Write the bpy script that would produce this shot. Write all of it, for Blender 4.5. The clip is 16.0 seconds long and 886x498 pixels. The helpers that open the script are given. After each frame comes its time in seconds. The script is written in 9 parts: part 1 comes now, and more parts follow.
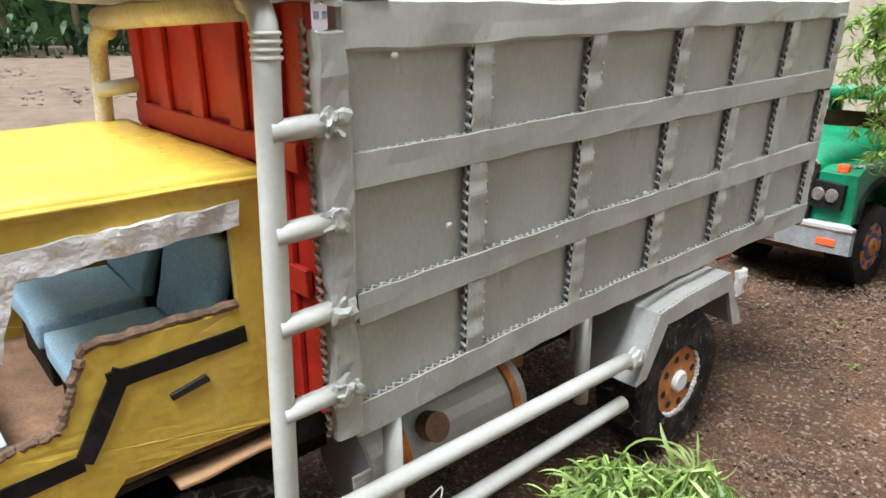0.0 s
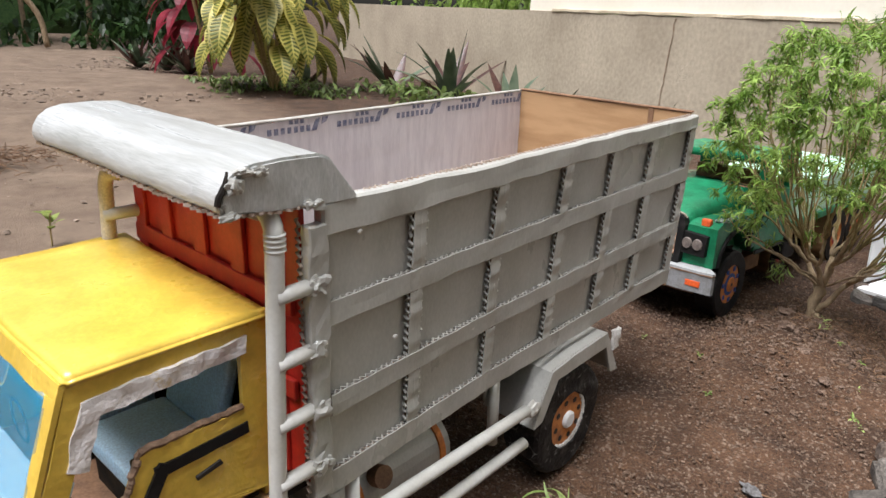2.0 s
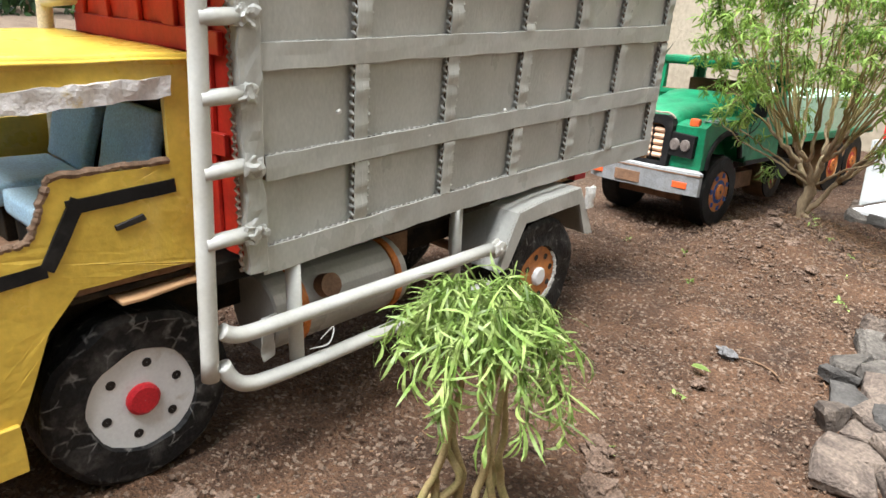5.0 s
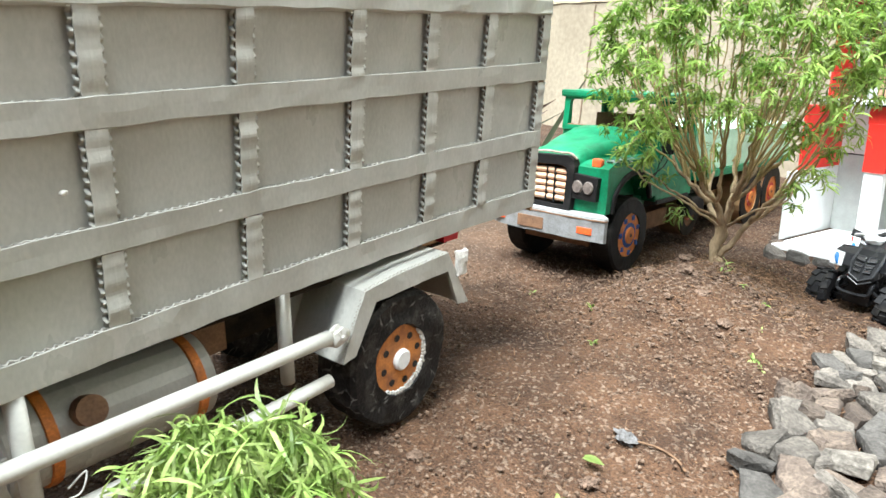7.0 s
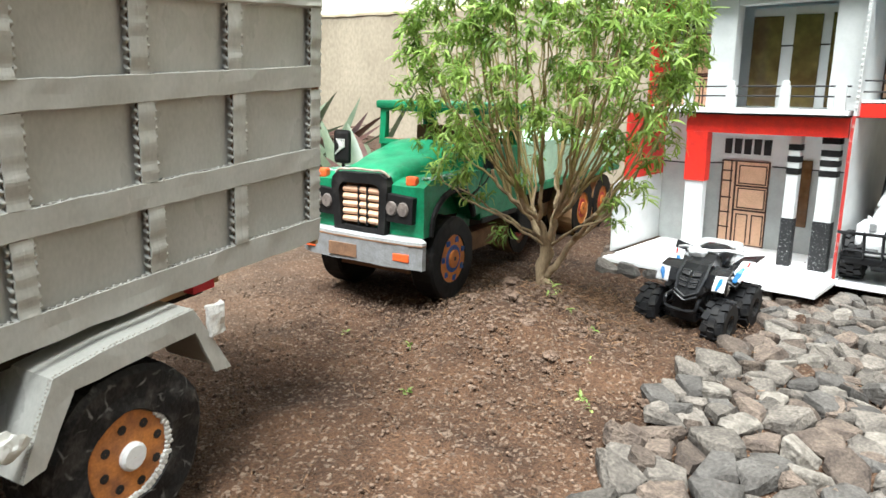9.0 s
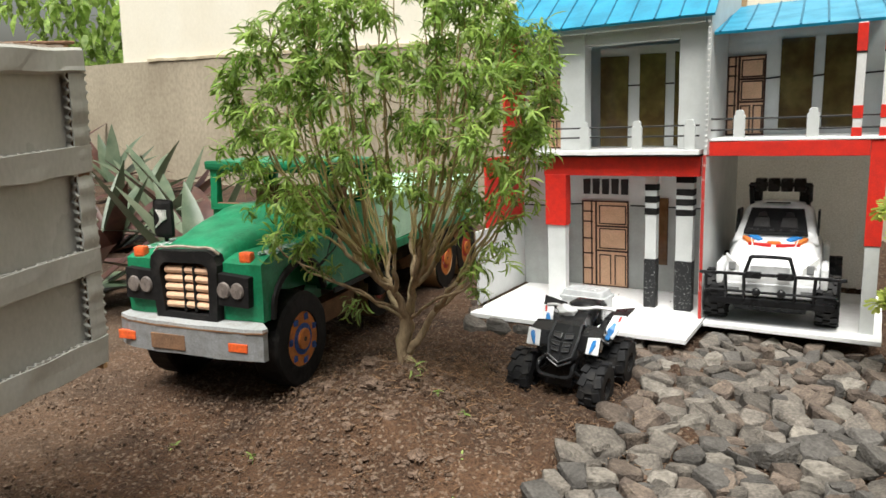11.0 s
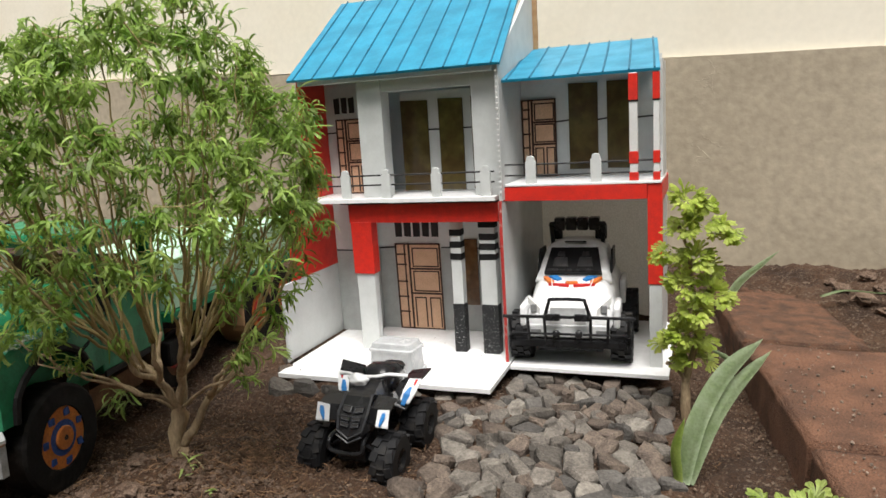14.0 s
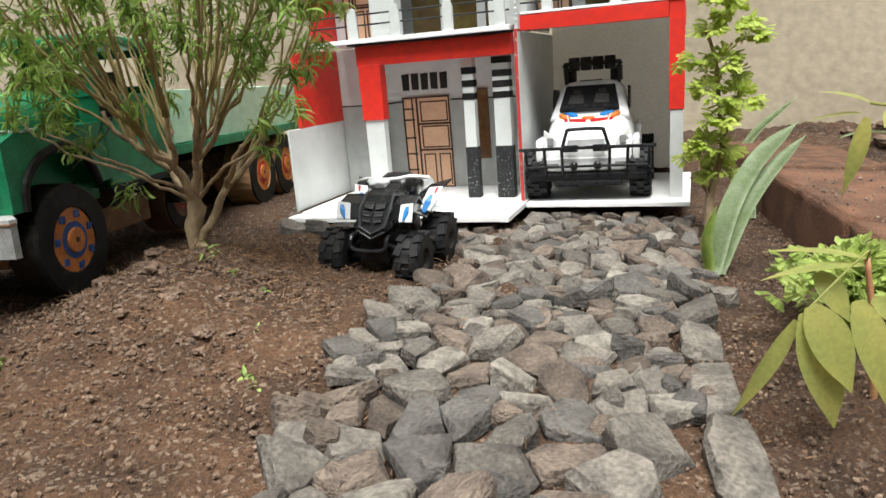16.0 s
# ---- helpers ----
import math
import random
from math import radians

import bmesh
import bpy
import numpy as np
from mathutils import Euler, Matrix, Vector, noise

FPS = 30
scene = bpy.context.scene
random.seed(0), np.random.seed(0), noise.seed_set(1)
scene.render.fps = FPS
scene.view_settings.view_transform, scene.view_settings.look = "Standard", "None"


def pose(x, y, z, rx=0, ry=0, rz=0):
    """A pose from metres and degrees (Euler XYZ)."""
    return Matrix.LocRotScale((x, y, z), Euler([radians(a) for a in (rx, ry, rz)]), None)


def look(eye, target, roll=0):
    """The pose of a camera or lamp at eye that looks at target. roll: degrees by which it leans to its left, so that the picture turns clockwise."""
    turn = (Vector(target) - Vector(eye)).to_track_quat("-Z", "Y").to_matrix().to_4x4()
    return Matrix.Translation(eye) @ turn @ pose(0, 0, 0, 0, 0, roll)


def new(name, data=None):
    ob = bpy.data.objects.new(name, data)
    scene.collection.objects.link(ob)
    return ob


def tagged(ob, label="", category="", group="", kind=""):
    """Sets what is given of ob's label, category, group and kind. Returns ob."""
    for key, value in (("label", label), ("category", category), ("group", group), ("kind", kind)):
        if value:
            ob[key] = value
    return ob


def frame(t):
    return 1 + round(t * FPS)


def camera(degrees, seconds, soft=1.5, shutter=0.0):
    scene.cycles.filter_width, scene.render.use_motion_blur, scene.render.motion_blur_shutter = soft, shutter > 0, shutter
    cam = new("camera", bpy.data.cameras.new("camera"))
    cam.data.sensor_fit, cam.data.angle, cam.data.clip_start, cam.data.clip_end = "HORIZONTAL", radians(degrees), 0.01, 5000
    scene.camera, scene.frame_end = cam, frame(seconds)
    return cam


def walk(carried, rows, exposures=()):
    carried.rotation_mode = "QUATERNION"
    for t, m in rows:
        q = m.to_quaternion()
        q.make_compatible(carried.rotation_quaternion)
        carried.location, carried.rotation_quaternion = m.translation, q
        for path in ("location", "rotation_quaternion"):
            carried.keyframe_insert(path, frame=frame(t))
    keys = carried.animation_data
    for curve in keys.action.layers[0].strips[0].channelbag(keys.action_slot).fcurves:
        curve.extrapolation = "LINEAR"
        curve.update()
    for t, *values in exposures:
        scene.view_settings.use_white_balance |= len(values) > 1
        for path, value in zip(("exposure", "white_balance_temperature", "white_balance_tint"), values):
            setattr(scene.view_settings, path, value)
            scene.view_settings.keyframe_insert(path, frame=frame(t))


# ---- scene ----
cam = camera(64.8, 16.0, shutter=0.15)
PATH = [
    (0, (0.1382, 0.1177, 0.4290), (-1.0641, 0.6881, -0.0057), 1.02),
    (0.5, (0.1783, 0.1035, 0.4764), (-1.0041, 0.7093, 0.0348), 0.51),
    (1, (0.2076, 0.0846, 0.5223), (-0.9584, 0.7224, 0.0821), 2.03),
    (1.5, (0.2237, 0.0592, 0.5645), (-0.9191, 0.7378, 0.1245), 3.56),
    (2, (0.2404, 0.0349, 0.5810), (-0.8751, 0.7517, 0.1316), 3.09),
    (2.5, (0.2707, 0.0207, 0.5533), (-0.8642, 0.7080, 0.1066), 3.70),
    (3, (0.3006, 0.0181, 0.5169), (-0.8202, 0.6987, 0.0263), 4.36),
    (3.2, (0.3045, 0.0241, 0.5070), (-0.8023, 0.7185, 0.0043), 4.65),
    (5.3, (0.2887, 0.0989, 0.3862), (-0.8317, 0.8109, -0.0584), 3.46),
    (5.5, (0.2794, 0.1208, 0.3903), (-0.8428, 0.8377, -0.0420), 3.20),
    (6, (0.2537, 0.1636, 0.4050), (-0.8688, 0.8948, -0.0017), 3.36),
    (6.5, (0.2347, 0.2012, 0.4055), (-0.8749, 0.9589, 0.0123), 3.29),
    (7, (0.2343, 0.2520, 0.4026), (-0.8478, 1.0467, 0.0059), 2.48),
    (7.5, (0.2270, 0.2925, 0.4031), (-0.8216, 1.1320, 0.0083), 2.21),
    (8, (0.2265, 0.3348, 0.3967), (-0.7924, 1.2113, 0.0047), 2.16),
    (8.5, (0.2044, 0.3798, 0.3977), (-0.7848, 1.2914, 0.0097), 2.69),
    (8.7, (0.1916, 0.3988, 0.3899), (-0.7640, 1.3505, 0.0145), 2.64),
    (10.8, (0.1158, 0.5388, 0.4220), (-0.6327, 1.6815, 0.1153), 0.59),
    (11, (0.1145, 0.5527, 0.4210), (-0.6042, 1.7186, 0.1307), 0.44),
    (11.5, (0.1147, 0.5638, 0.4541), (-0.5279, 1.7836, 0.2109), 0.44),
    (12, (0.1184, 0.5791, 0.4843), (-0.4725, 1.8261, 0.2483), -0.26),
    (12.5, (0.1446, 0.6121, 0.5046), (-0.3952, 1.8848, 0.2838), -0.35),
    (13, (0.1722, 0.6410, 0.5314), (-0.2984, 1.9420, 0.3168), -0.45),
    (13.5, (0.1744, 0.6482, 0.5303), (-0.2937, 1.9464, 0.2946), -0.83),
    (14, (0.1909, 0.6624, 0.4903), (-0.2872, 1.9502, 0.2204), -0.72),
    (14.5, (0.1938, 0.6665, 0.4340), (-0.2694, 1.9497, 0.1195), -1.48),
    (15, (0.1886, 0.6618, 0.3845), (-0.2762, 1.9343, 0.0313), -2.28),
    (15.5, (0.1738, 0.6431, 0.3354), (-0.2915, 1.9158, -0.0164), -1.78),
    (16, (0.1487, 0.6317, 0.2734), (-0.3039, 1.9065, -0.0875), -1.52),
]
# stops and white balance as the clip's camera sets them on the way
EXPOSURES = [(0.0, 1.60, 5800, 8), (0.5, 1.35, 5900, 9), (1.0, 1.12, 6000, 12), (2.0, 0.98, 6100, 14), (3.0, 1.02, 6150, 14), (5.3, 1.85, 6000, 8), (6.5, 2.10, 5900, 4), (8.5, 1.90, 5950, 5), (10.8, 1.04, 6400, 7), (11.5, 0.83, 6550, 8), (12.5, 0.70, 6550, 8), (13.5, 0.65, 6500, 9), (14.5, 0.80, 6450, 11), (16.0, 1.16, 6300, 7)]
walk(cam, [(t, look(eye, target, roll)) for t, eye, target, roll in PATH], EXPOSURES)

# ---- light: an overcast day, soft sky over the yard ----
world = bpy.data.worlds.new("overcast_sky")
world.use_nodes = True
scene.world = world
wn, wl = world.node_tree.nodes, world.node_tree.links
sky = wn.new("ShaderNodeTexSky")
sky.sky_type = "NISHITA"
sky.sun_disc = False
sky.sun_elevation, sky.sun_rotation = radians(67), radians(197)
sky.air_density, sky.dust_density, sky.ozone_density = 1.6, 5.0, 1.0
grey_sky = wn.new("ShaderNodeHueSaturation")
grey_sky.inputs["Saturation"].default_value = 0.45
wl.new(sky.outputs["Color"], grey_sky.inputs["Color"])
wl.new(grey_sky.outputs["Color"], wn["Background"].inputs["Color"])
wn["Background"].inputs["Strength"].default_value = 0.055
sun = new("sun", bpy.data.lights.new("sun", "SUN"))
sun.data.energy, sun.data.angle, sun.data.color = 3.15, radians(34), (1.0, 0.975, 0.93)
sun.matrix_world = look((0.32, -1.0, 2.5), (0, 0, 0))

# ---- materials ----
def mat(name, col, col2=None, rough=0.6, scale=40.0, fine=500.0, bump=0.25, depth=0.0006, fine_mix=0.25,
        metal=0.0, spec=0.4, low=0.4, high=0.65, stretch=(1, 1, 1), island=0.0, object_random=0.0):
    """Two scales of colour variation and a fine relief, in metres of the object."""
    m = bpy.data.materials.new(name)
    m.use_nodes = True
    nt = m.node_tree
    n, l = nt.nodes, nt.links
    p = n["Principled BSDF"]
    tc, mp = n.new("ShaderNodeTexCoord"), n.new("ShaderNodeMapping")
    mp.inputs["Scale"].default_value = stretch
    l.new(tc.outputs["Object"], mp.inputs["Vector"])
    a, b = n.new("ShaderNodeTexNoise"), n.new("ShaderNodeTexNoise")
    a.inputs["Scale"].default_value, a.inputs["Detail"].default_value = scale, 5
    b.inputs["Scale"].default_value, b.inputs["Detail"].default_value = fine, 3
    for t in (a, b):
        l.new(mp.outputs["Vector"], t.inputs["Vector"])
    ramp = n.new("ShaderNodeMapRange")
    ramp.inputs["From Min"].default_value, ramp.inputs["From Max"].default_value = low, high
    l.new(a.outputs["Fac"], ramp.inputs["Value"])
    mix = n.new("ShaderNodeMix")
    mix.data_type = "RGBA"
    mix.inputs["A"].default_value = (*col, 1)
    mix.inputs["B"].default_value = (*(col2 or [c * 0.8 for c in col]), 1)
    l.new(ramp.outputs["Result"], mix.inputs["Factor"])
    hsv = n.new("ShaderNodeHueSaturation")
    l.new(mix.outputs["Result"], hsv.inputs["Color"])
    val = n.new("ShaderNodeMapRange")
    val.inputs["From Min"].default_value, val.inputs["From Max"].default_value = 0.25, 0.75
    val.inputs["To Min"].default_value, val.inputs["To Max"].default_value = 1 - fine_mix, 1 + fine_mix
    l.new(b.outputs["Fac"], val.inputs["Value"])
    out = val.outputs["Result"]
    for amount, node, socket in ((island, "ShaderNodeNewGeometry", "Random Per Island"), (object_random, "ShaderNodeObjectInfo", "Random")):
        if amount:
            r, mr, mul = n.new(node), n.new("ShaderNodeMapRange"), n.new("ShaderNodeMath")
            mr.inputs["To Min"].default_value, mr.inputs["To Max"].default_value = 1 - amount, 1 + amount
            mul.operation = "MULTIPLY"
            l.new(r.outputs[socket], mr.inputs["Value"])
            l.new(mr.outputs["Result"], mul.inputs[0])
            l.new(out, mul.inputs[1])
            out = mul.outputs[0]
    l.new(out, hsv.inputs["Value"])
    l.new(hsv.outputs["Color"], p.inputs["Base Color"])
    p.inputs["Metallic"].default_value = metal
    p.inputs["Specular IOR Level"].default_value = spec
    rr = n.new("ShaderNodeMapRange")
    rr.inputs["To Min"].default_value, rr.inputs["To Max"].default_value = max(rough - 0.12, 0.05), min(rough + 0.12, 1)
    l.new(a.outputs["Fac"], rr.inputs["Value"])
    l.new(rr.outputs["Result"], p.inputs["Roughness"])
    if bump:
        bp = n.new("ShaderNodeBump")
        bp.inputs["Strength"].default_value, bp.inputs["Distance"].default_value = bump, depth
        l.new(b.outputs["Fac"], bp.inputs["Height"])
        l.new(bp.outputs["Normal"], p.inputs["Normal"])
    return m


def leafy(name, col, col2, rough=0.45, sheer=0.35, scale=30.0, spread=0.35):
    """Leaf: two greens that differ from leaf to leaf, with some light coming through."""
    m = mat(name, col, col2, rough=rough, scale=scale, fine=300, bump=0.15, fine_mix=0.15, low=0.35, high=0.7, island=spread)
    n, l = m.node_tree.nodes, m.node_tree.links
    tr, mx = n.new("ShaderNodeBsdfTranslucent"), n.new("ShaderNodeMixShader")
    mx.inputs["Fac"].default_value = sheer
    src = n["Principled BSDF"].inputs["Base Color"].links[0].from_socket
    l.new(src, tr.inputs["Color"])
    l.new(n["Principled BSDF"].outputs["BSDF"], mx.inputs[1])
    l.new(tr.outputs["BSDF"], mx.inputs[2])
    l.new(mx.outputs["Shader"], n["Material Output"].inputs["Surface"])
    return m


def clear(name, col, rough=0.1, alpha=0.35):
    """Thin plastic film or moulded clear plastic."""
    m = mat(name, col, rough=rough, bump=0.1, spec=0.6, fine_mix=0.05)
    m.node_tree.nodes["Principled BSDF"].inputs["Alpha"].default_value = alpha
    return m


def fluted(m, pitch=0.0072, depth=0.0006, axis="Z"):
    """Lets the corrugation under the paint show as faint level ripples."""
    n, l = m.node_tree.nodes, m.node_tree.links
    tc, wv, bp = n.new("ShaderNodeTexCoord"), n.new("ShaderNodeTexWave"), n.new("ShaderNodeBump")
    wv.bands_direction = axis
    wv.inputs["Scale"].default_value = 0.314 / pitch
    wv.inputs["Distortion"].default_value, wv.inputs["Detail"].default_value, wv.inputs["Detail Scale"].default_value = 5.0, 2.0, 0.6
    bp.inputs["Strength"].default_value, bp.inputs["Distance"].default_value = 0.10, depth
    l.new(tc.outputs["Object"], wv.inputs["Vector"])
    l.new(wv.outputs["Fac"], bp.inputs["Height"])
    old = n["Principled BSDF"].inputs["Normal"]
    if old.links:
        l.new(old.links[0].from_socket, bp.inputs["Normal"])
    l.new(bp.outputs["Normal"], old)
    return m


def cracked(m):
    """Hairline cracks and blistered patches in old render."""
    n, l = m.node_tree.nodes, m.node_tree.links
    tc, ns, mx, vo = n.new("ShaderNodeTexCoord"), n.new("ShaderNodeTexNoise"), n.new("ShaderNodeMix"), n.new("ShaderNodeTexVoronoi")
    ns.inputs["Scale"].default_value, ns.inputs["Detail"].default_value = 9.0, 6.0
    l.new(tc.outputs["Object"], ns.inputs["Vector"])
    mx.data_type = "RGBA"
    mx.inputs["Factor"].default_value = 0.16
    l.new(tc.outputs["Object"], mx.inputs["A"])
    l.new(ns.outputs["Color"], mx.inputs["B"])
    vo.feature = "DISTANCE_TO_EDGE"
    vo.inputs["Scale"].default_value = 11.0
    l.new(mx.outputs["Result"], vo.inputs["Vector"])
    line, where, amount = n.new("ShaderNodeMapRange"), n.new("ShaderNodeMapRange"), n.new("ShaderNodeMath")
    line.inputs["From Min"].default_value, line.inputs["From Max"].default_value = 0.022, 0.0
    l.new(vo.outputs["Distance"], line.inputs["Value"])
    spots = n.new("ShaderNodeTexNoise")
    spots.inputs["Scale"].default_value, spots.inputs["Detail"].default_value = 1.7, 3.0
    l.new(tc.outputs["Object"], spots.inputs["Vector"])
    where.inputs["From Min"].default_value, where.inputs["From Max"].default_value = 0.56, 0.68
    l.new(spots.outputs["Fac"], where.inputs["Value"])
    amount.operation = "MULTIPLY"
    l.new(line.outputs["Result"], amount.inputs[0])
    l.new(where.outputs["Result"], amount.inputs[1])
    p = n["Principled BSDF"]
    tone = n.new("ShaderNodeMix")
    tone.data_type = "RGBA"
    tone.inputs["B"].default_value = (0.19, 0.165, 0.13, 1)
    l.new(p.inputs["Base Color"].links[0].from_socket, tone.inputs["A"])
    half = n.new("ShaderNodeMath")
    half.operation = "MULTIPLY"
    half.inputs[1].default_value = 0.35
    l.new(amount.outputs[0], half.inputs[0])
    l.new(half.outputs[0], tone.inputs["Factor"])
    l.new(tone.outputs["Result"], p.inputs["Base Color"])
    bp = n.new("ShaderNodeBump")
    bp.inputs["Strength"].default_value, bp.inputs["Distance"].default_value = 0.7, 0.0025
    l.new(amount.outputs[0], bp.inputs["Height"])
    l.new(p.inputs["Normal"].links[0].from_socket, bp.inputs["Normal"])
    l.new(bp.outputs["Normal"], p.inputs["Normal"])
    return m



def worn(m, colour, scale, low, high):
    """Paint rubbed off in sparse ragged patches that show another colour."""
    n, l = m.node_tree.nodes, m.node_tree.links
    tc, ns, th, mx = n.new("ShaderNodeTexCoord"), n.new("ShaderNodeTexNoise"), n.new("ShaderNodeMapRange"), n.new("ShaderNodeMix")
    ns.inputs["Scale"].default_value, ns.inputs["Detail"].default_value, ns.inputs["Roughness"].default_value = scale, 7.0, 0.72
    l.new(tc.outputs["Object"], ns.inputs["Vector"])
    th.inputs["From Min"].default_value, th.inputs["From Max"].default_value = low, high
    l.new(ns.outputs["Fac"], th.inputs["Value"])
    mx.data_type = "RGBA"
    mx.inputs["B"].default_value = (*colour, 1)
    base = n["Principled BSDF"].inputs["Base Color"]
    l.new(base.links[0].from_socket, mx.inputs["A"])
    l.new(th.outputs["Result"], mx.inputs["Factor"])
    l.new(mx.outputs["Result"], base)
    return m


def creased(m):
    """Pale broken crease lines and rubbed spots in wrinkled black tape."""
    n, l = m.node_tree.nodes, m.node_tree.links
    tc, ns, mv, vo = n.new("ShaderNodeTexCoord"), n.new("ShaderNodeTexNoise"), n.new("ShaderNodeMix"), n.new("ShaderNodeTexVoronoi")
    ns.inputs["Scale"].default_value, ns.inputs["Detail"].default_value = 30.0, 4.0
    mv.data_type = "RGBA"
    mv.inputs["Factor"].default_value = 0.02
    l.new(tc.outputs["Object"], ns.inputs["Vector"])
    l.new(tc.outputs["Object"], mv.inputs["A"])
    l.new(ns.outputs["Color"], mv.inputs["B"])
    vo.feature = "DISTANCE_TO_EDGE"
    vo.inputs["Scale"].default_value = 46.0
    l.new(mv.outputs["Result"], vo.inputs["Vector"])
    line, gap, both, mx = n.new("ShaderNodeMapRange"), n.new("ShaderNodeMapRange"), n.new("ShaderNodeMath"), n.new("ShaderNodeMix")
    line.inputs["From Min"].default_value, line.inputs["From Max"].default_value = 0.055, 0.0
    l.new(vo.outputs["Distance"], line.inputs["Value"])
    sp = n.new("ShaderNodeTexNoise")
    sp.inputs["Scale"].default_value, sp.inputs["Detail"].default_value = 70.0, 5.0
    l.new(tc.outputs["Object"], sp.inputs["Vector"])
    gap.inputs["From Min"].default_value, gap.inputs["From Max"].default_value = 0.50, 0.66
    l.new(sp.outputs["Fac"], gap.inputs["Value"])
    both.operation = "MULTIPLY"
    l.new(line.outputs["Result"], both.inputs[0])
    l.new(gap.outputs["Result"], both.inputs[1])
    mx.data_type = "RGBA"
    mx.inputs["B"].default_value = (0.20, 0.19, 0.175, 1)
    base = n["Principled BSDF"].inputs["Base Color"]
    l.new(base.links[0].from_socket, mx.inputs["A"])
    l.new(both.outputs[0], mx.inputs["Factor"])
    l.new(mx.outputs["Result"], base)
    return m


GREY = mat("grey_painted_card", (0.432, 0.430, 0.395), (0.375, 0.371, 0.336), spec=0.6, rough=0.30, scale=18, fine=350, bump=0.3, fine_mix=0.08, stretch=(1, 1, 0.5))
GREY_EDGE = mat("worn_grey_card_edge", (0.44, 0.425, 0.385), (0.33, 0.31, 0.27), rough=0.7, scale=90, fine=900, fine_mix=0.15)
YELLOW = fluted(mat("yellow_enamel_on_card", (0.70, 0.480, 0.070), (0.57, 0.385, 0.050), rough=0.30, scale=22, fine=160, bump=0.35, depth=0.0012, fine_mix=0.10, spec=0.6))
RED = mat("red_enamel_on_card", (0.46, 0.026, 0.013), (0.31, 0.018, 0.011), rough=0.5, scale=25, fine=260, fine_mix=0.12)
RED_TRIM = mat("red_painted_foam_board", (0.66, 0.030, 0.018), (0.56, 0.028, 0.02), rough=0.42, scale=60, fine=400, fine_mix=0.12)
RED_WORN = mat("worn_red_paint", (0.42, 0.035, 0.028), (0.55, 0.42, 0.38), rough=0.6, scale=90, fine=400, low=0.60, high=0.72)
# roof blue darkened by half, with the battens' shade in the colour
BATTEN = mat("shaded_blue_batten", (0.010, 0.14, 0.235), (0.008, 0.11, 0.18), rough=0.5, scale=40)
CARD = mat("brown_cardboard", (0.46, 0.28, 0.14), (0.38, 0.22, 0.105), rough=0.8, scale=14, fine=420, fine_mix=0.1, stretch=(1, 1, 6))
CARD_DARK = mat("dark_brown_cardboard", (0.22, 0.12, 0.065), (0.15, 0.085, 0.05), rough=0.85, scale=40, fine=420)
TORN = mat("torn_grey_brown_paper", (0.40, 0.33, 0.27), (0.30, 0.22, 0.165), rough=0.85, scale=120)
TORN_DARK = mat("torn_brown_card_edge", (0.24, 0.155, 0.10), (0.15, 0.095, 0.06), rough=0.9, scale=130)
LINER = mat("pale_printed_carton_liner", (0.66, 0.60, 0.62), (0.58, 0.52, 0.55), rough=0.6, scale=30, fine=200, fine_mix=0.08, stretch=(4, 1, 0.4))
INK = mat("navy_carton_ink", (0.12, 0.125, 0.20), (0.30, 0.29, 0.36), rough=0.7, scale=150)
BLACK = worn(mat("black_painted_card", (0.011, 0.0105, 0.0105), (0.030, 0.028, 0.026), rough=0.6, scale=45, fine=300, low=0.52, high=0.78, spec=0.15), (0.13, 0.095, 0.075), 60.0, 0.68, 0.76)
TYRE = mat("worn_black_paint_on_card", (0.012, 0.0115, 0.0115), (0.085, 0.078, 0.070), rough=0.6, scale=46, fine=260, low=0.50, high=0.82, spec=0.2, fine_mix=0.4, bump=0.6, depth=0.002)
TYRE = creased(TYRE)
PEAK = worn(mat("glossy_pale_grey_paint", (0.47, 0.48, 0.465), (0.36, 0.365, 0.34), rough=0.30, scale=30, fine=200, fine_mix=0.12, bump=0.6, depth=0.001, spec=0.6, stretch=(3.0, 0.25, 1)), (0.25, 0.21, 0.17), 70.0, 0.66, 0.74)
# near-black: shade beneath and inside the models is put into this colour
DARK = mat("shade_dark_card", (0.016, 0.014, 0.012), (0.04, 0.03, 0.02), rough=0.9, spec=0.05)
PVC = mat("grey_white_plastic_pipe", (0.57, 0.57, 0.53), (0.50, 0.49, 0.44), rough=0.35, scale=25, fine=300, fine_mix=0.06, bump=0.12)
PVC_OLD = mat("yellowed_plastic_pipe", (0.58, 0.53, 0.41), (0.50, 0.45, 0.33), rough=0.45, scale=40)
CLOD = mat("dark_soil_clod", (0.130, 0.083, 0.056), (0.20, 0.138, 0.10), rough=0.95, scale=60, fine=420, bump=1.0, depth=0.004, fine_mix=0.5)
FLUFF = mat("grey_plant_fluff", (0.15, 0.145, 0.145), (0.09, 0.085, 0.08), rough=0.95, scale=200)
GLUE = mat("hot_glue_and_white_scuffs", (0.66, 0.65, 0.62), (0.50, 0.48, 0.44), rough=0.35, scale=120)
WHITE = mat("white_paint", (0.72, 0.72, 0.71), (0.64, 0.63, 0.61), rough=0.5, scale=40, fine=300, fine_mix=0.06)
WHITE_SCUFF = mat("scuffed_white_paint", (0.74, 0.74, 0.73), (0.50, 0.44, 0.36), rough=0.5, scale=55, fine=300, fine_mix=0.06, low=0.60, high=0.8)
PAPER = worn(mat("torn_white_paper", (0.76, 0.73, 0.71), (0.64, 0.60, 0.57), rough=0.7, scale=60, fine=300, bump=0.6, depth=0.002, fine_mix=0.1), (0.55, 0.38, 0.07), 24.0, 0.60, 0.68)
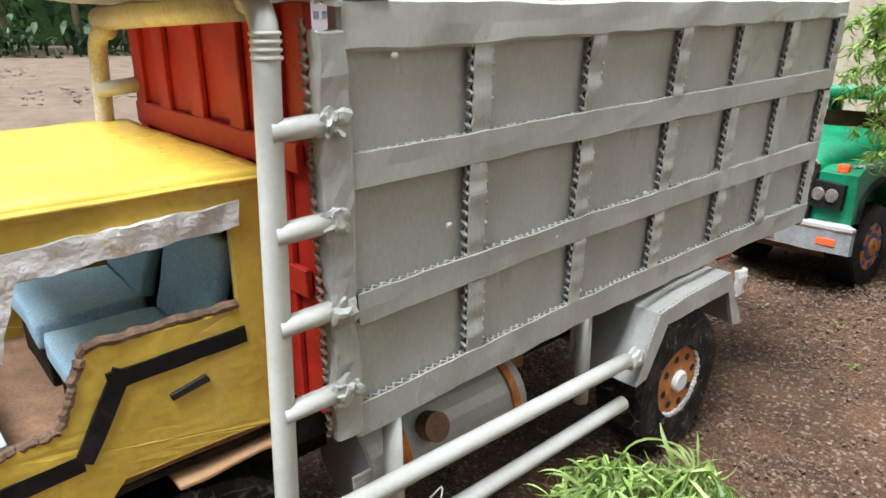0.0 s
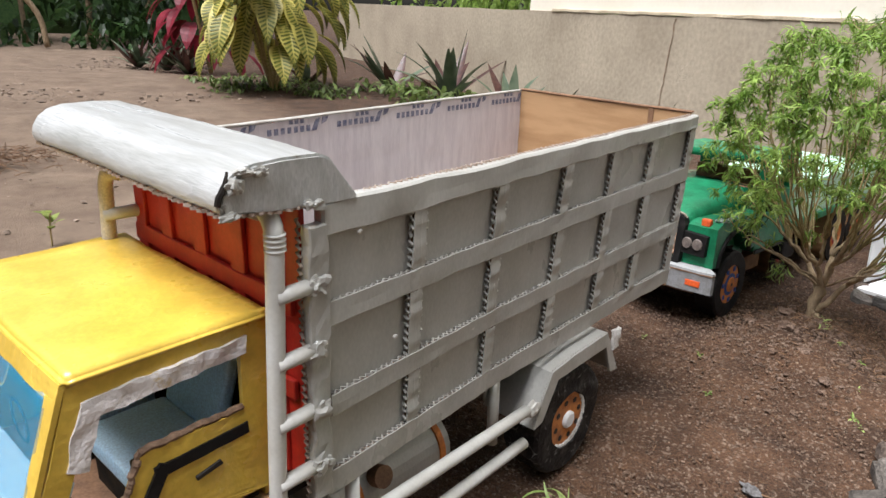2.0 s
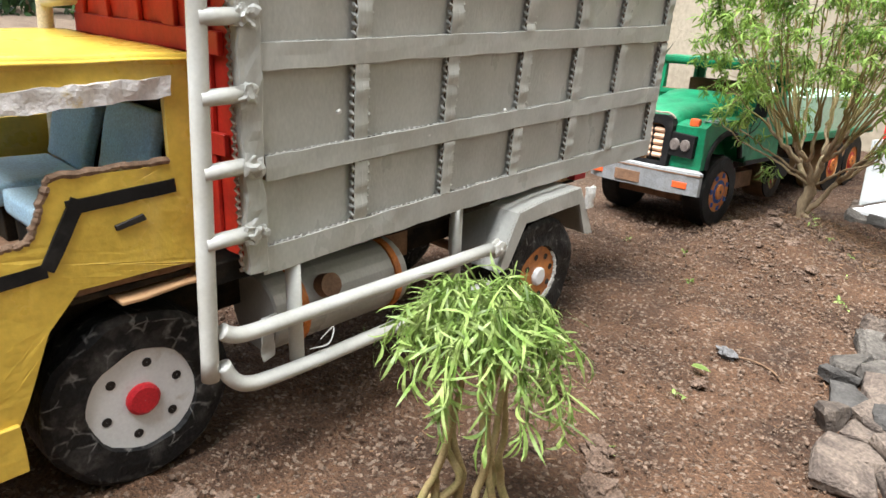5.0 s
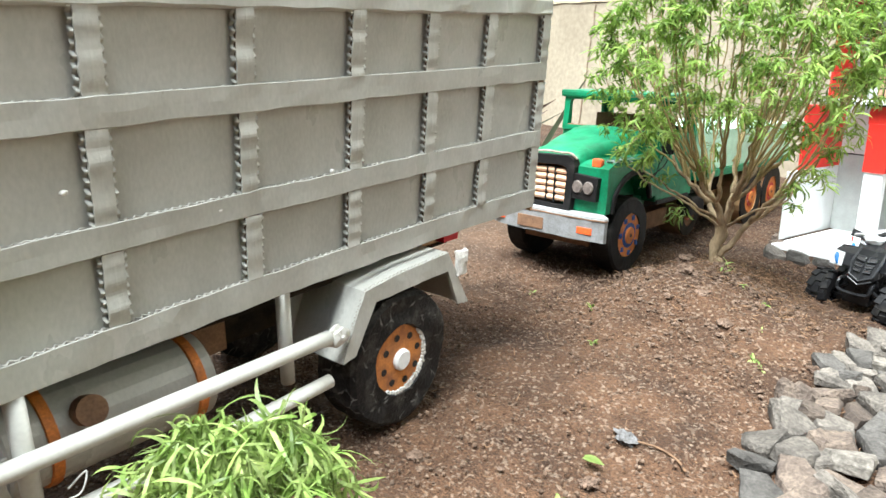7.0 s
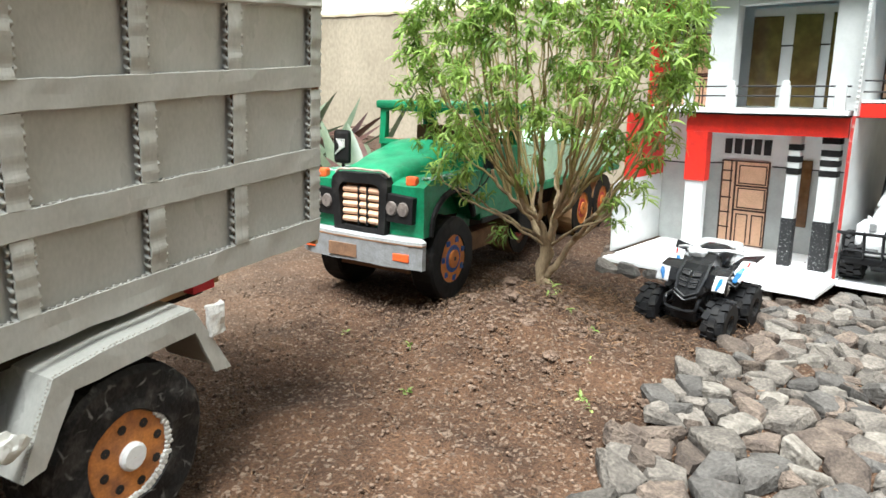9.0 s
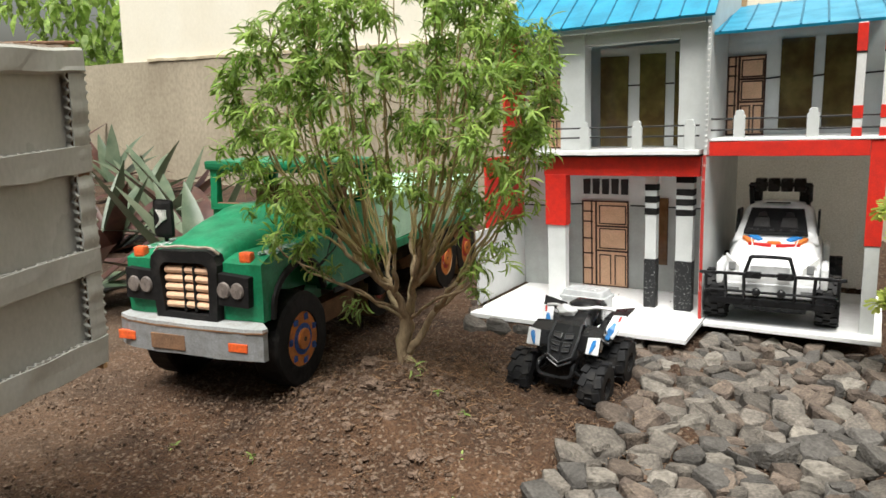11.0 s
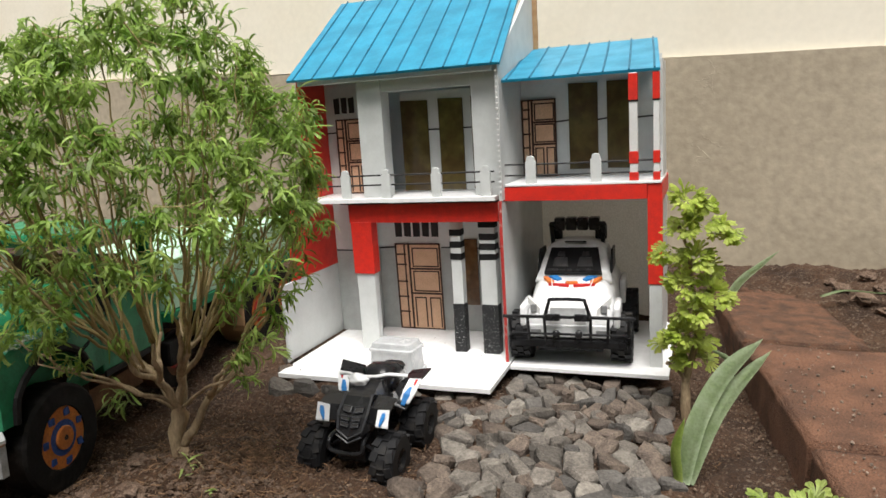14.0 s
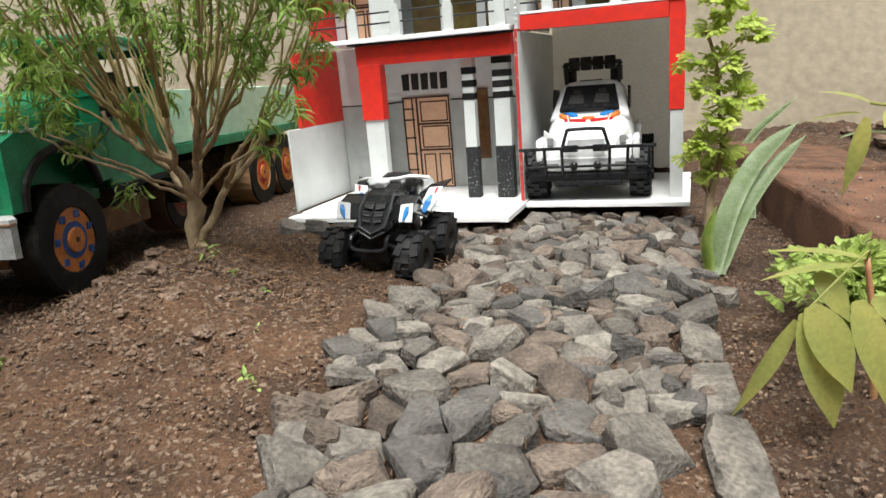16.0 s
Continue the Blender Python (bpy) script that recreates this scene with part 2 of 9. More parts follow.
FLOOR_WHITE = mat("white_foam_board_with_specks", (0.88, 0.88, 0.88), (0.82, 0.82, 0.81), rough=0.4, scale=60, fine=240, fine_mix=0.05)
ORANGE = mat("orange_painted_card", (0.62, 0.20, 0.035), (0.45, 0.15, 0.04), rough=0.6, scale=70, fine=400)
RIM_RUST = mat("worn_orange_brown_card", (0.52, 0.20, 0.05), (0.28, 0.11, 0.045), rough=0.65, scale=60, fine=400, fine_mix=0.2)
LAMP_ORANGE = mat("orange_marker_paint", (0.78, 0.13, 0.03), (0.65, 0.1, 0.03), rough=0.45, scale=90)
LAMP_RED = mat("red_marker_paint", (0.55, 0.02, 0.03), rough=0.4)
BLUE_INK = mat("blue_marker_ink", (0.03, 0.08, 0.30), (0.02, 0.05, 0.16), rough=0.6, scale=200)
SKY_CLOTH = mat("pale_blue_card", (0.52, 0.69, 0.80), (0.44, 0.60, 0.73), rough=0.6, scale=20)
GREEN = worn(mat("green_enamel_on_card", (0.014, 0.205, 0.092), (0.010, 0.135, 0.058), rough=0.46, spec=0.3, scale=28, fine=200, bump=0.35, depth=0.0012, fine_mix=0.18), (0.24, 0.33, 0.30), 34.0, 0.68, 0.76)
GREEN_PALE = mat("pale_green_card", (0.45, 0.68, 0.50), (0.38, 0.60, 0.44), rough=0.6)
SILVER = mat("silver_grey_paint", (0.245, 0.25, 0.255), (0.195, 0.195, 0.19), rough=0.5, scale=60)
WALL_GREY = mat("light_grey_foam_board", (0.62, 0.635, 0.625), (0.57, 0.585, 0.575), rough=0.5, scale=30, fine=240, fine_mix=0.04)
WALL_DARK = mat("mid_grey_painted_dado", (0.40, 0.42, 0.405), (0.36, 0.37, 0.36), rough=0.6, scale=40, fine=240, fine_mix=0.05)
MARKER = mat("black_marker_line", (0.018, 0.016, 0.015), rough=0.6)
TAR = mat("black_speckled_paint", (0.012, 0.012, 0.013), (0.42, 0.43, 0.42), rough=0.6, scale=330, fine=900, low=0.62, high=0.68)
PEACH = mat("peach_card_panel", (0.72, 0.46, 0.30), (0.66, 0.41, 0.26), rough=0.7, scale=50)
FRAME_BROWN = mat("dark_brown_marker_frame", (0.045, 0.02, 0.012), (0.075, 0.03, 0.018), rough=0.6, scale=150)
FILM = mat("dark_olive_window_film", (0.075, 0.048, 0.018), (0.115, 0.088, 0.030), rough=0.13, scale=22, fine=60, bump=0.25, depth=0.002, spec=0.6)
FILM_BROWN = mat("brown_window_film", (0.11, 0.05, 0.018), (0.16, 0.09, 0.04), rough=0.2, scale=40, fine=90, spec=0.5)
ROOF = mat("blue_painted_roof_board", (0.012, 0.27, 0.44), (0.008, 0.20, 0.33), rough=0.36, scale=18, fine=200, fine_mix=0.10)
CAR_WHITE = mat("white_toy_plastic", (0.90, 0.905, 0.91), rough=0.22, fine_mix=0.02, bump=0.02, spec=0.5)
CAR_BLACK = mat("black_toy_plastic", (0.011, 0.011, 0.012), (0.017, 0.017, 0.018), rough=0.27, bump=0.1, fine_mix=0.1, spec=0.3)
RUBBER = mat("black_toy_rubber", (0.014, 0.014, 0.015), (0.034, 0.031, 0.028), rough=0.6, scale=70, low=0.5, high=0.75, spec=0.2)
CAR_GLASS = mat("dark_toy_window", (0.010, 0.010, 0.011), rough=0.35, bump=0.0, spec=0.15)
DECAL_ORANGE = mat("orange_decal", (0.78, 0.22, 0.05), rough=0.35)
DECAL_BLUE = mat("blue_decal", (0.04, 0.24, 0.62), rough=0.35)
DECAL_RED = mat("red_decal", (0.60, 0.03, 0.03), rough=0.35)
BOX_CLEAR = clear("cloudy_clear_plastic", (0.62, 0.64, 0.65), rough=0.25, alpha=0.62)
SHIELD = clear("blue_windscreen_film", (0.03, 0.28, 0.45), rough=0.06, alpha=0.42)
STONE = mat("grey_crushed_stone", (0.150, 0.132, 0.112), (0.080, 0.070, 0.060), rough=0.92, scale=38, fine=260, bump=1.0, depth=0.0030, fine_mix=0.42, object_random=0.34)
STONE_BLUE = mat("dark_blue_grey_stone", (0.100, 0.092, 0.083), (0.060, 0.054, 0.048), rough=0.88, scale=38, fine=260, bump=1.0, depth=0.0025, fine_mix=0.35, object_random=0.25)
STONE_BROWN = mat("brownish_crushed_stone", (0.142, 0.110, 0.086), (0.076, 0.058, 0.047), rough=0.92, scale=40, fine=270, bump=1.0, depth=0.0030, fine_mix=0.42, object_random=0.3)
STONE_PALE = mat("pale_speckled_stone", (0.22, 0.198, 0.168), (0.12, 0.106, 0.09), rough=0.9, scale=90, fine=230, bump=0.9, depth=0.0025, fine_mix=0.30, object_random=0.15)
BARK = mat("grey_brown_bark", (0.40, 0.30, 0.185), (0.21, 0.15, 0.09), rough=0.9, scale=60, fine=400, bump=0.8, depth=0.0012, stretch=(1, 1, 0.35))
TWIG = mat("brown_twigs", (0.36, 0.27, 0.13), (0.25, 0.21, 0.08), rough=0.8, scale=50)
LEAF_TREE = leafy("tree_leaf_green", (0.165, 0.285, 0.045), (0.39, 0.51, 0.135), sheer=0.5, spread=0.55)
LEAF_TUFT = leafy("tuft_leaf_green", (0.19, 0.30, 0.06), (0.40, 0.48, 0.17), sheer=0.42, spread=0.5, scale=60)
LEAF_LIME = leafy("lime_leaf", (0.36, 0.47, 0.065), (0.56, 0.62, 0.16), sheer=0.5, spread=0.25)
LEAF_STRAP = leafy("strap_leaf_green", (0.30, 0.39, 0.20), (0.41, 0.49, 0.31), sheer=0.25, scale=70, spread=0.1)
LEAF_OLIVE = leafy("olive_young_leaf", (0.45, 0.43, 0.125), (0.33, 0.37, 0.11), sheer=0.45, spread=0.25)
LEAF_WEED = leafy("weed_leaf_green", (0.24, 0.33, 0.065), (0.42, 0.48, 0.15), sheer=0.45, spread=0.35)
LEAF_BLUE = leafy("blue_green_strap_leaf", (0.085, 0.125, 0.075), (0.17, 0.205, 0.13), rough=0.38, sheer=0.15, spread=0.35, scale=12)
LEAF_PURPLE = leafy("purple_brown_strap_leaf", (0.065, 0.030, 0.026), (0.125, 0.058, 0.042), rough=0.38, sheer=0.15, spread=0.4)
LEAF_RED = leafy("crimson_leaf", (0.24, 0.015, 0.03), (0.13, 0.01, 0.02), spread=0.3)
LEAF_HEDGE = leafy("hedge_leaf", (0.022, 0.052, 0.014), (0.045, 0.085, 0.022), spread=0.6)
LEAF_FAR = leafy("far_tree_leaf", (0.055, 0.105, 0.03), (0.14, 0.20, 0.07), spread=0.6)
LEAF_GRASS = leafy("yard_grass", (0.10, 0.16, 0.04), (0.20, 0.25, 0.08), spread=0.5)
STRAW = mat("dry_straw", (0.22, 0.130, 0.072), (0.10, 0.058, 0.034), rough=0.85, scale=80, island=0.4)
STRAW_PALE = mat("pale_dry_vine", (0.36, 0.30, 0.17), (0.27, 0.24, 0.12), rough=0.8, scale=80)
CRUMB = mat("soil_crumb", (0.115, 0.072, 0.046), (0.20, 0.14, 0.10), rough=0.95, scale=60, fine=500, island=0.45)
CRUMB_PALE = mat("pale_yard_clod", (0.22, 0.17, 0.13), (0.13, 0.095, 0.07), rough=0.95, scale=20, fine=200, island=0.5)
CONCRETE = cracked(mat("stained_cement_render", (0.46, 0.395, 0.295), (0.35, 0.295, 0.215), rough=0.9, scale=2.2, fine=42, bump=0.6, depth=0.0022, fine_mix=0.16, low=0.36, high=0.72))
CREAM = mat("cream_limewash", (0.89, 0.84, 0.71), (0.86, 0.80, 0.66), rough=0.8, scale=3, fine=60, bump=0.15, depth=0.002, fine_mix=0.03)
KERB = mat("red_brown_brick", (0.162, 0.078, 0.045), (0.098, 0.050, 0.031), rough=0.95, scale=16, fine=420, bump=1.0, depth=0.004, fine_mix=0.5, object_random=0.12)

SEAM = mat("brown_wall_joint", (0.30, 0.215, 0.15), (0.38, 0.31, 0.23), rough=0.95, scale=30)
LEDGE = mat("crusty_cream_plaster", (0.66, 0.57, 0.41), (0.50, 0.41, 0.28), rough=0.9, scale=9, fine=120, bump=0.8, depth=0.003, fine_mix=0.15)
KERB_DARK = mat("soiled_brown_brick", (0.150, 0.072, 0.040), (0.075, 0.042, 0.027), rough=0.95, scale=34, fine=420, bump=1.0, depth=0.005, fine_mix=0.5)
THIN_FOAM = leafy("thin_white_foam_board", (0.86, 0.86, 0.85), (0.82, 0.82, 0.80), rough=0.45, sheer=0.45, scale=30, spread=0.0)


def soil_material():
    m = mat("brown_garden_soil", (0.100, 0.052, 0.027), (0.050, 0.026, 0.0138), rough=0.95, scale=9, fine=300, bump=1.0, depth=0.008, fine_mix=0.55)
    n, l = m.node_tree.nodes, m.node_tree.links
    tc, vo, th, mx = n.new("ShaderNodeTexCoord"), n.new("ShaderNodeTexVoronoi"), n.new("ShaderNodeMapRange"), n.new("ShaderNodeMix")
    vo.inputs["Scale"].default_value = 260
    l.new(tc.outputs["Object"], vo.inputs["Vector"])
    sp = n.new("ShaderNodeSeparateColor")
    l.new(vo.outputs["Color"], sp.inputs["Color"])
    th.inputs["From Min"].default_value, th.inputs["From Max"].default_value = 0.80, 1.0
    th.inputs["To Max"].default_value = 0.5
    l.new(sp.outputs["Red"], th.inputs["Value"])
    mx.data_type = "RGBA"
    mx.inputs["B"].default_value = (0.34, 0.262, 0.195, 1)
    src = n["Principled BSDF"].inputs["Base Color"].links[0].from_socket
    l.new(src, mx.inputs["A"])
    l.new(th.outputs["Result"], mx.inputs["Factor"])
    # sandier, paler earth where the trodden yard begins
    far, sep, ns, fr = n.new("ShaderNodeMix"), n.new("ShaderNodeSeparateXYZ"), n.new("ShaderNodeTexNoise"), n.new("ShaderNodeMapRange")
    ns.inputs["Scale"].default_value = 1.6
    l.new(tc.outputs["Object"], sep.inputs["Vector"])
    l.new(tc.outputs["Object"], ns.inputs["Vector"])
    add = n.new("ShaderNodeMath")
    l.new(sep.outputs["X"], add.inputs[0])
    l.new(ns.outputs["Fac"], add.inputs[1])
    fr.inputs["From Min"].default_value, fr.inputs["From Max"].default_value = -0.2, -1.0
    l.new(add.outputs[0], fr.inputs["Value"])
    far.data_type = "RGBA"
    far.inputs["B"].default_value = (0.225, 0.178, 0.138, 1)
    bed, both = n.new("ShaderNodeMapRange"), n.new("ShaderNodeMath")
    bed.inputs["From Min"].default_value, bed.inputs["From Max"].default_value = 1.55, 1.05
    both.operation = "MULTIPLY"
    l.new(sep.outputs["Y"], bed.inputs["Value"])
    l.new(bed.outputs["Result"], both.inputs[0])
    l.new(fr.outputs["Result"], both.inputs[1])
    l.new(both.outputs[0], far.inputs["Factor"])
    # scuffed, uneven tone of the yard
    yn, ym, yc = n.new("ShaderNodeTexNoise"), n.new("ShaderNodeMapRange"), n.new("ShaderNodeMix")
    yn.inputs["Scale"].default_value, yn.inputs["Detail"].default_value, yn.inputs["Roughness"].default_value = 5.0, 8.0, 0.75
    ym.inputs["From Min"].default_value, ym.inputs["From Max"].default_value = 0.35, 0.68
    l.new(tc.outputs["Object"], yn.inputs["Vector"])
    l.new(yn.outputs["Fac"], ym.inputs["Value"])
    yc.data_type = "RGBA"
    yc.inputs["A"].default_value, yc.inputs["B"].default_value = (0.135, 0.092, 0.062, 1), (0.250, 0.186, 0.130, 1)
    l.new(ym.outputs["Result"], yc.inputs["Factor"])
    l.new(yc.outputs["Result"], far.inputs["B"])
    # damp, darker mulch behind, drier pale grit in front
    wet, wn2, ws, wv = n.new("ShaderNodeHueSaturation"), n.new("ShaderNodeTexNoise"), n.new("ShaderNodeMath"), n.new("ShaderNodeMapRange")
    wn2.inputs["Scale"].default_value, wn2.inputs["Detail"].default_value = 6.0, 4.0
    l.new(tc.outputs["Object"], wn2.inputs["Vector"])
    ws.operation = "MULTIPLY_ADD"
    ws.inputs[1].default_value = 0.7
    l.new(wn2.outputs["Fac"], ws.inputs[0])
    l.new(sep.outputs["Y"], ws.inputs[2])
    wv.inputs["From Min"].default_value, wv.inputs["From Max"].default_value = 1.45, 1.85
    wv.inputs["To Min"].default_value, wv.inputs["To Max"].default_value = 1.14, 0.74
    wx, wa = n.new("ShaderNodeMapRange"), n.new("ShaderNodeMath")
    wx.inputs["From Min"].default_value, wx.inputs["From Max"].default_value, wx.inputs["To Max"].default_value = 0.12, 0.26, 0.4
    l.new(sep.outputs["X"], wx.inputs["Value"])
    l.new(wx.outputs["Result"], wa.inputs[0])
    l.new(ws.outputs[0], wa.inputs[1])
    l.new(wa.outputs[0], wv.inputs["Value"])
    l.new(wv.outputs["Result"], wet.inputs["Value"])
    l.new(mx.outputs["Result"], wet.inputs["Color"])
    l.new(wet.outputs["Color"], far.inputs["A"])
    l.new(far.outputs["Result"], n["Principled BSDF"].inputs["Base Color"])
    return m


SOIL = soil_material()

# ---- building helpers ----
def part(name, bm, material, parent=None, label="", smooth=False, crisp=0):
    """Links a bmesh as one mesh object, under a thing or a part."""
    me = bpy.data.meshes.new(name)
    bm.normal_update()
    bm.to_mesh(me)
    bm.free()
    me.materials.append(material)
    if smooth:
        me.polygons.foreach_set("use_smooth", [True] * len(me.polygons))
    if crisp:
        me.set_sharp_from_angle(angle=radians(crisp))
    ob = new(name, me)
    ob.parent = parent
    if label:
        ob["label"] = label
    return ob


def thing(name, m, label, category, group="", kind=""):
    ob = new(name)
    ob.empty_display_size = 0.02
    ob.matrix_world = m
    return tagged(ob, label, category, group, kind)


def basis(x_axis, origin, up=(0, 0, 1)):
    """A frame at origin whose X runs along x_axis and whose Z is as near to up as can be."""
    x = Vector(x_axis).normalized()
    y = Vector(up).cross(x).normalized()
    z = x.cross(y)
    return Matrix.Translation(origin) @ Matrix((x, y, z)).transposed().to_4x4()


def add_box(bm, lo, hi, m=None):
    vs = [bm.verts.new((m @ Vector(p)) if m else p) for p in
          [(x, y, z) for x in (lo[0], hi[0]) for y in (lo[1], hi[1]) for z in (lo[2], hi[2])]]
    for q in ((0, 1, 3, 2), (4, 6, 7, 5), (0, 4, 5, 1), (2, 3, 7, 6), (0, 2, 6, 4), (1, 5, 7, 3)):
        bm.faces.new([vs[i] for i in q])
    return vs


def box(lo, hi, bevel=0.0006, m=None):
    bm = bmesh.new()
    add_box(bm, lo, hi, m)
    if bevel:
        bmesh.ops.bevel(bm, geom=bm.edges[:], offset=bevel, segments=2, affect="EDGES", profile=0.6)
    return bm


def wobble(bm, amount, freq, seed=0.0, cell=None):
    """Hand-made unevenness: cuts long edges into cells and shifts the vertices by smooth noise."""
    if cell:
        for _ in range(7):
            long = [e for e in bm.edges if e.calc_length() > cell * 1.5]
            if not long:
                break
            bmesh.ops.subdivide_edges(bm, edges=long, cuts=1, use_grid_fill=True)
    off = Vector((seed * 7.13, seed * 3.7, seed * 11.9))
    for v in bm.verts:
        v.co += noise.noise_vector(v.co * freq + off) * amount
    return bm


def board(lo, hi, seed=0.0, amount=0.0012, freq=28.0, cell=0.02, bevel=0.0008):
    """A piece of cut and painted cardboard, slightly warped."""
    bm = bmesh.new()
    add_box(bm, lo, hi)
    wobble(bm, amount, freq, seed, cell)
    sharp = [e for e in bm.edges if len(e.link_faces) == 2 and e.calc_face_angle(0) > 1.0]
    bmesh.ops.bevel(bm, geom=sharp, offset=bevel, segments=1, affect="EDGES")
    return bm


def add_prism(bm, pts, lo, hi, axis=1):
    """A flat outline pushed out along an axis, from lo to hi. pts: the other two coordinates in order."""
    def at(p, h):
        q = list(p)
        q.insert(axis, h)
        return q
    a = [bm.verts.new(at(p, lo)) for p in pts]
    b = [bm.verts.new(at(p, hi)) for p in pts]
    bm.faces.new(a)
    bm.faces.new(b[::-1])
    k = len(pts)
    for i in range(k):
        bm.faces.new((a[i], b[i], b[(i + 1) % k], a[(i + 1) % k]))
    bmesh.ops.recalc_face_normals(bm, faces=bm.faces[:])
    return bm


def prism(pts, lo, hi, axis=1, bevel=0.0006):
    bm = add_prism(bmesh.new(), pts, lo, hi, axis)
    if bevel:
        bmesh.ops.bevel(bm, geom=bm.edges[:], offset=bevel, segments=1, affect="EDGES")
    return bm


def add_frame(bm, outer, inner, lo, hi, axis=1):
    """A flat ring between two outlines with as many corners."""
    def at(p, h):
        q = list(p)
        q.insert(axis, h)
        return q
    rings = [[bm.verts.new(at(p, h)) for p in ps] for h in (lo, hi) for ps in (outer, inner)]
    k = len(outer)
    for i in range(k):
        j = (i + 1) % k
        for a, b in ((0, 1), (1, 3), (3, 2), (2, 0)):
            bm.faces.new((rings[a][i], rings[a][j], rings[b][j], rings[b][i]))
    bmesh.ops.recalc_face_normals(bm, faces=bm.faces[:])
    return bm


def add_tube(bm, pts, radius, sides=10, caps=True):
    """A round tube through points; radius: one number or one a point."""
    pts = [Vector(p) for p in pts]
    rad = radius if isinstance(radius, (list, tuple)) else [radius] * len(pts)
    rings, n0 = [], None
    for i, p in enumerate(pts):
        d = (pts[min(i + 1, len(pts) - 1)] - pts[max(i - 1, 0)]).normalized()
        if n0 is None:
            n0 = d.orthogonal().normalized()
        n0 = (n0 - d * n0.dot(d)).normalized()
        b0 = d.cross(n0)
        rings.append([bm.verts.new(p + (n0 * math.cos(t) + b0 * math.sin(t)) * rad[i]) for t in (2 * math.pi * k / sides for k in range(sides))])
    for a, b in zip(rings, rings[1:]):
        for k in range(sides):
            bm.faces.new((a[k], a[(k + 1) % sides], b[(k + 1) % sides], b[k]))
    if caps:
        bm.faces.new(rings[0][::-1])
        bm.faces.new(rings[-1])
    return bm


def tube(pts, radius, sides=14):
    return add_tube(bmesh.new(), pts, radius, sides)


def smooth_line(pts, steps=6):
    """A curve through points (Catmull-Rom)."""
    pts = [Vector(p) for p in pts]
    ext = [pts[0] * 2 - pts[1], *pts, pts[-1] * 2 - pts[-2]]
    out = []
    for a, b, c, d in zip(ext, ext[1:], ext[2:], ext[3:]):
        for k in range(steps):
            t = k / steps
            out.append(0.5 * ((2 * b) + (c - a) * t + (2 * a - 5 * b + 4 * c - d) * t * t + (3 * b - a - 3 * c + d) * t ** 3))
    return out + [pts[-1]]


def add_lathe(bm, profile, axis=1, centre=(0, 0, 0), sides=32, start=0.0, end=2 * math.pi):
    """Turns a profile of (radius, along) about an axis through centre."""
    full = end - start > 6.28
    u, v = [k for k in range(3) if k != axis]
    rings = []
    for k in range(sides + (0 if full else 1)):
        t = start + (end - start) * k / sides
        ring = []
        for r, a in profile:
            p = list(centre)
            p[axis] += a
            p[u] += r * math.cos(t)
            p[v] += r * math.sin(t)
            ring.append(bm.verts.new(p))
        rings.append(ring)
    pairs = zip(rings, rings[1:] + rings[:1]) if full else zip(rings, rings[1:])
    for a, b in pairs:
        for i in range(len(profile) - 1):
            bm.faces.new((a[i], b[i], b[i + 1], a[i + 1]))
    bmesh.ops.recalc_face_normals(bm, faces=bm.faces[:])
    return bm


def lathe(profile, axis=1, centre=(0, 0, 0), sides=32):
    bm = add_lathe(bmesh.new(), profile, axis, centre, sides)
    bmesh.ops.remove_doubles(bm, verts=bm.verts[:], dist=1e-6)
    return bm


def loft(sections):
    """Skins closed rings of points, with end caps."""
    bm = bmesh.new()
    rings = [[bm.verts.new(p) for p in s] for s in sections]
    k = len(rings[0])
    for a, b in zip(rings, rings[1:]):
        for i in range(k):
            bm.faces.new((a[i], a[(i + 1) % k], b[(i + 1) % k], b[i]))
    bm.faces.new(rings[0])
    bm.faces.new(rings[-1])
    bmesh.ops.recalc_face_normals(bm, faces=bm.faces[:])
    return bm


def blob(centre, size, seed, rough=0.3, sub=2):
    """A small lump: hot glue, clod."""
    bm = bmesh.new()
    bmesh.ops.create_icosphere(bm, subdivisions=sub, radius=1)
    for v in bm.verts:
        k = 1 + rough * noise.noise(v.co * 1.7 + Vector((seed * 3.3, seed, -seed)))
        v.co = Vector((v.co.x * size[0], v.co.y * size[1], v.co.z * size[2])) * k + Vector(centre)
    return bm


def add_leaf(bm, base, way, up, length, width, bend=0.5, segs=3, fold=0.15, shape=None):
    """A leaf blade: a folded strip that tapers and bends down."""
    way, up = Vector(way).normalized(), Vector(up)
    side = way.cross(up)
    if side.length < 1e-3:
        side = way.orthogonal()
    side.normalize()
    nor = side.cross(way).normalized()
    shape = shape or (lambda t: math.sin(math.pi * min(1.0, 0.12 + 0.88 * t) ** 0.8))
    p, rows = Vector(base), []
    d = way.copy()
    for k in range(segs + 1):
        t = k / segs
        w = width * 0.5 * max(shape(t), 0.04)
        rows.append([bm.verts.new(p - side * w + nor * w * fold), bm.verts.new(p), bm.verts.new(p + side * w + nor * w * fold)])
        d = (d - nor * bend / segs).normalized()
        nor = side.cross(d).normalized()
        p = p + d * (length / segs)
    for a, b in zip(rows, rows[1:]):
        bm.faces.new((a[0], a[1], b[1], b[0]))
        bm.faces.new((a[1], a[2], b[2], b[1]))
    return p

# ---- the yard: ground and walls ----
TREE_AT = Vector((-0.436, 1.341, 0.045))


def smoothstep(a, b, t):
    t = np.clip((t - a) / (b - a), 0, 1)
    return t * t * (3 - 2 * t)


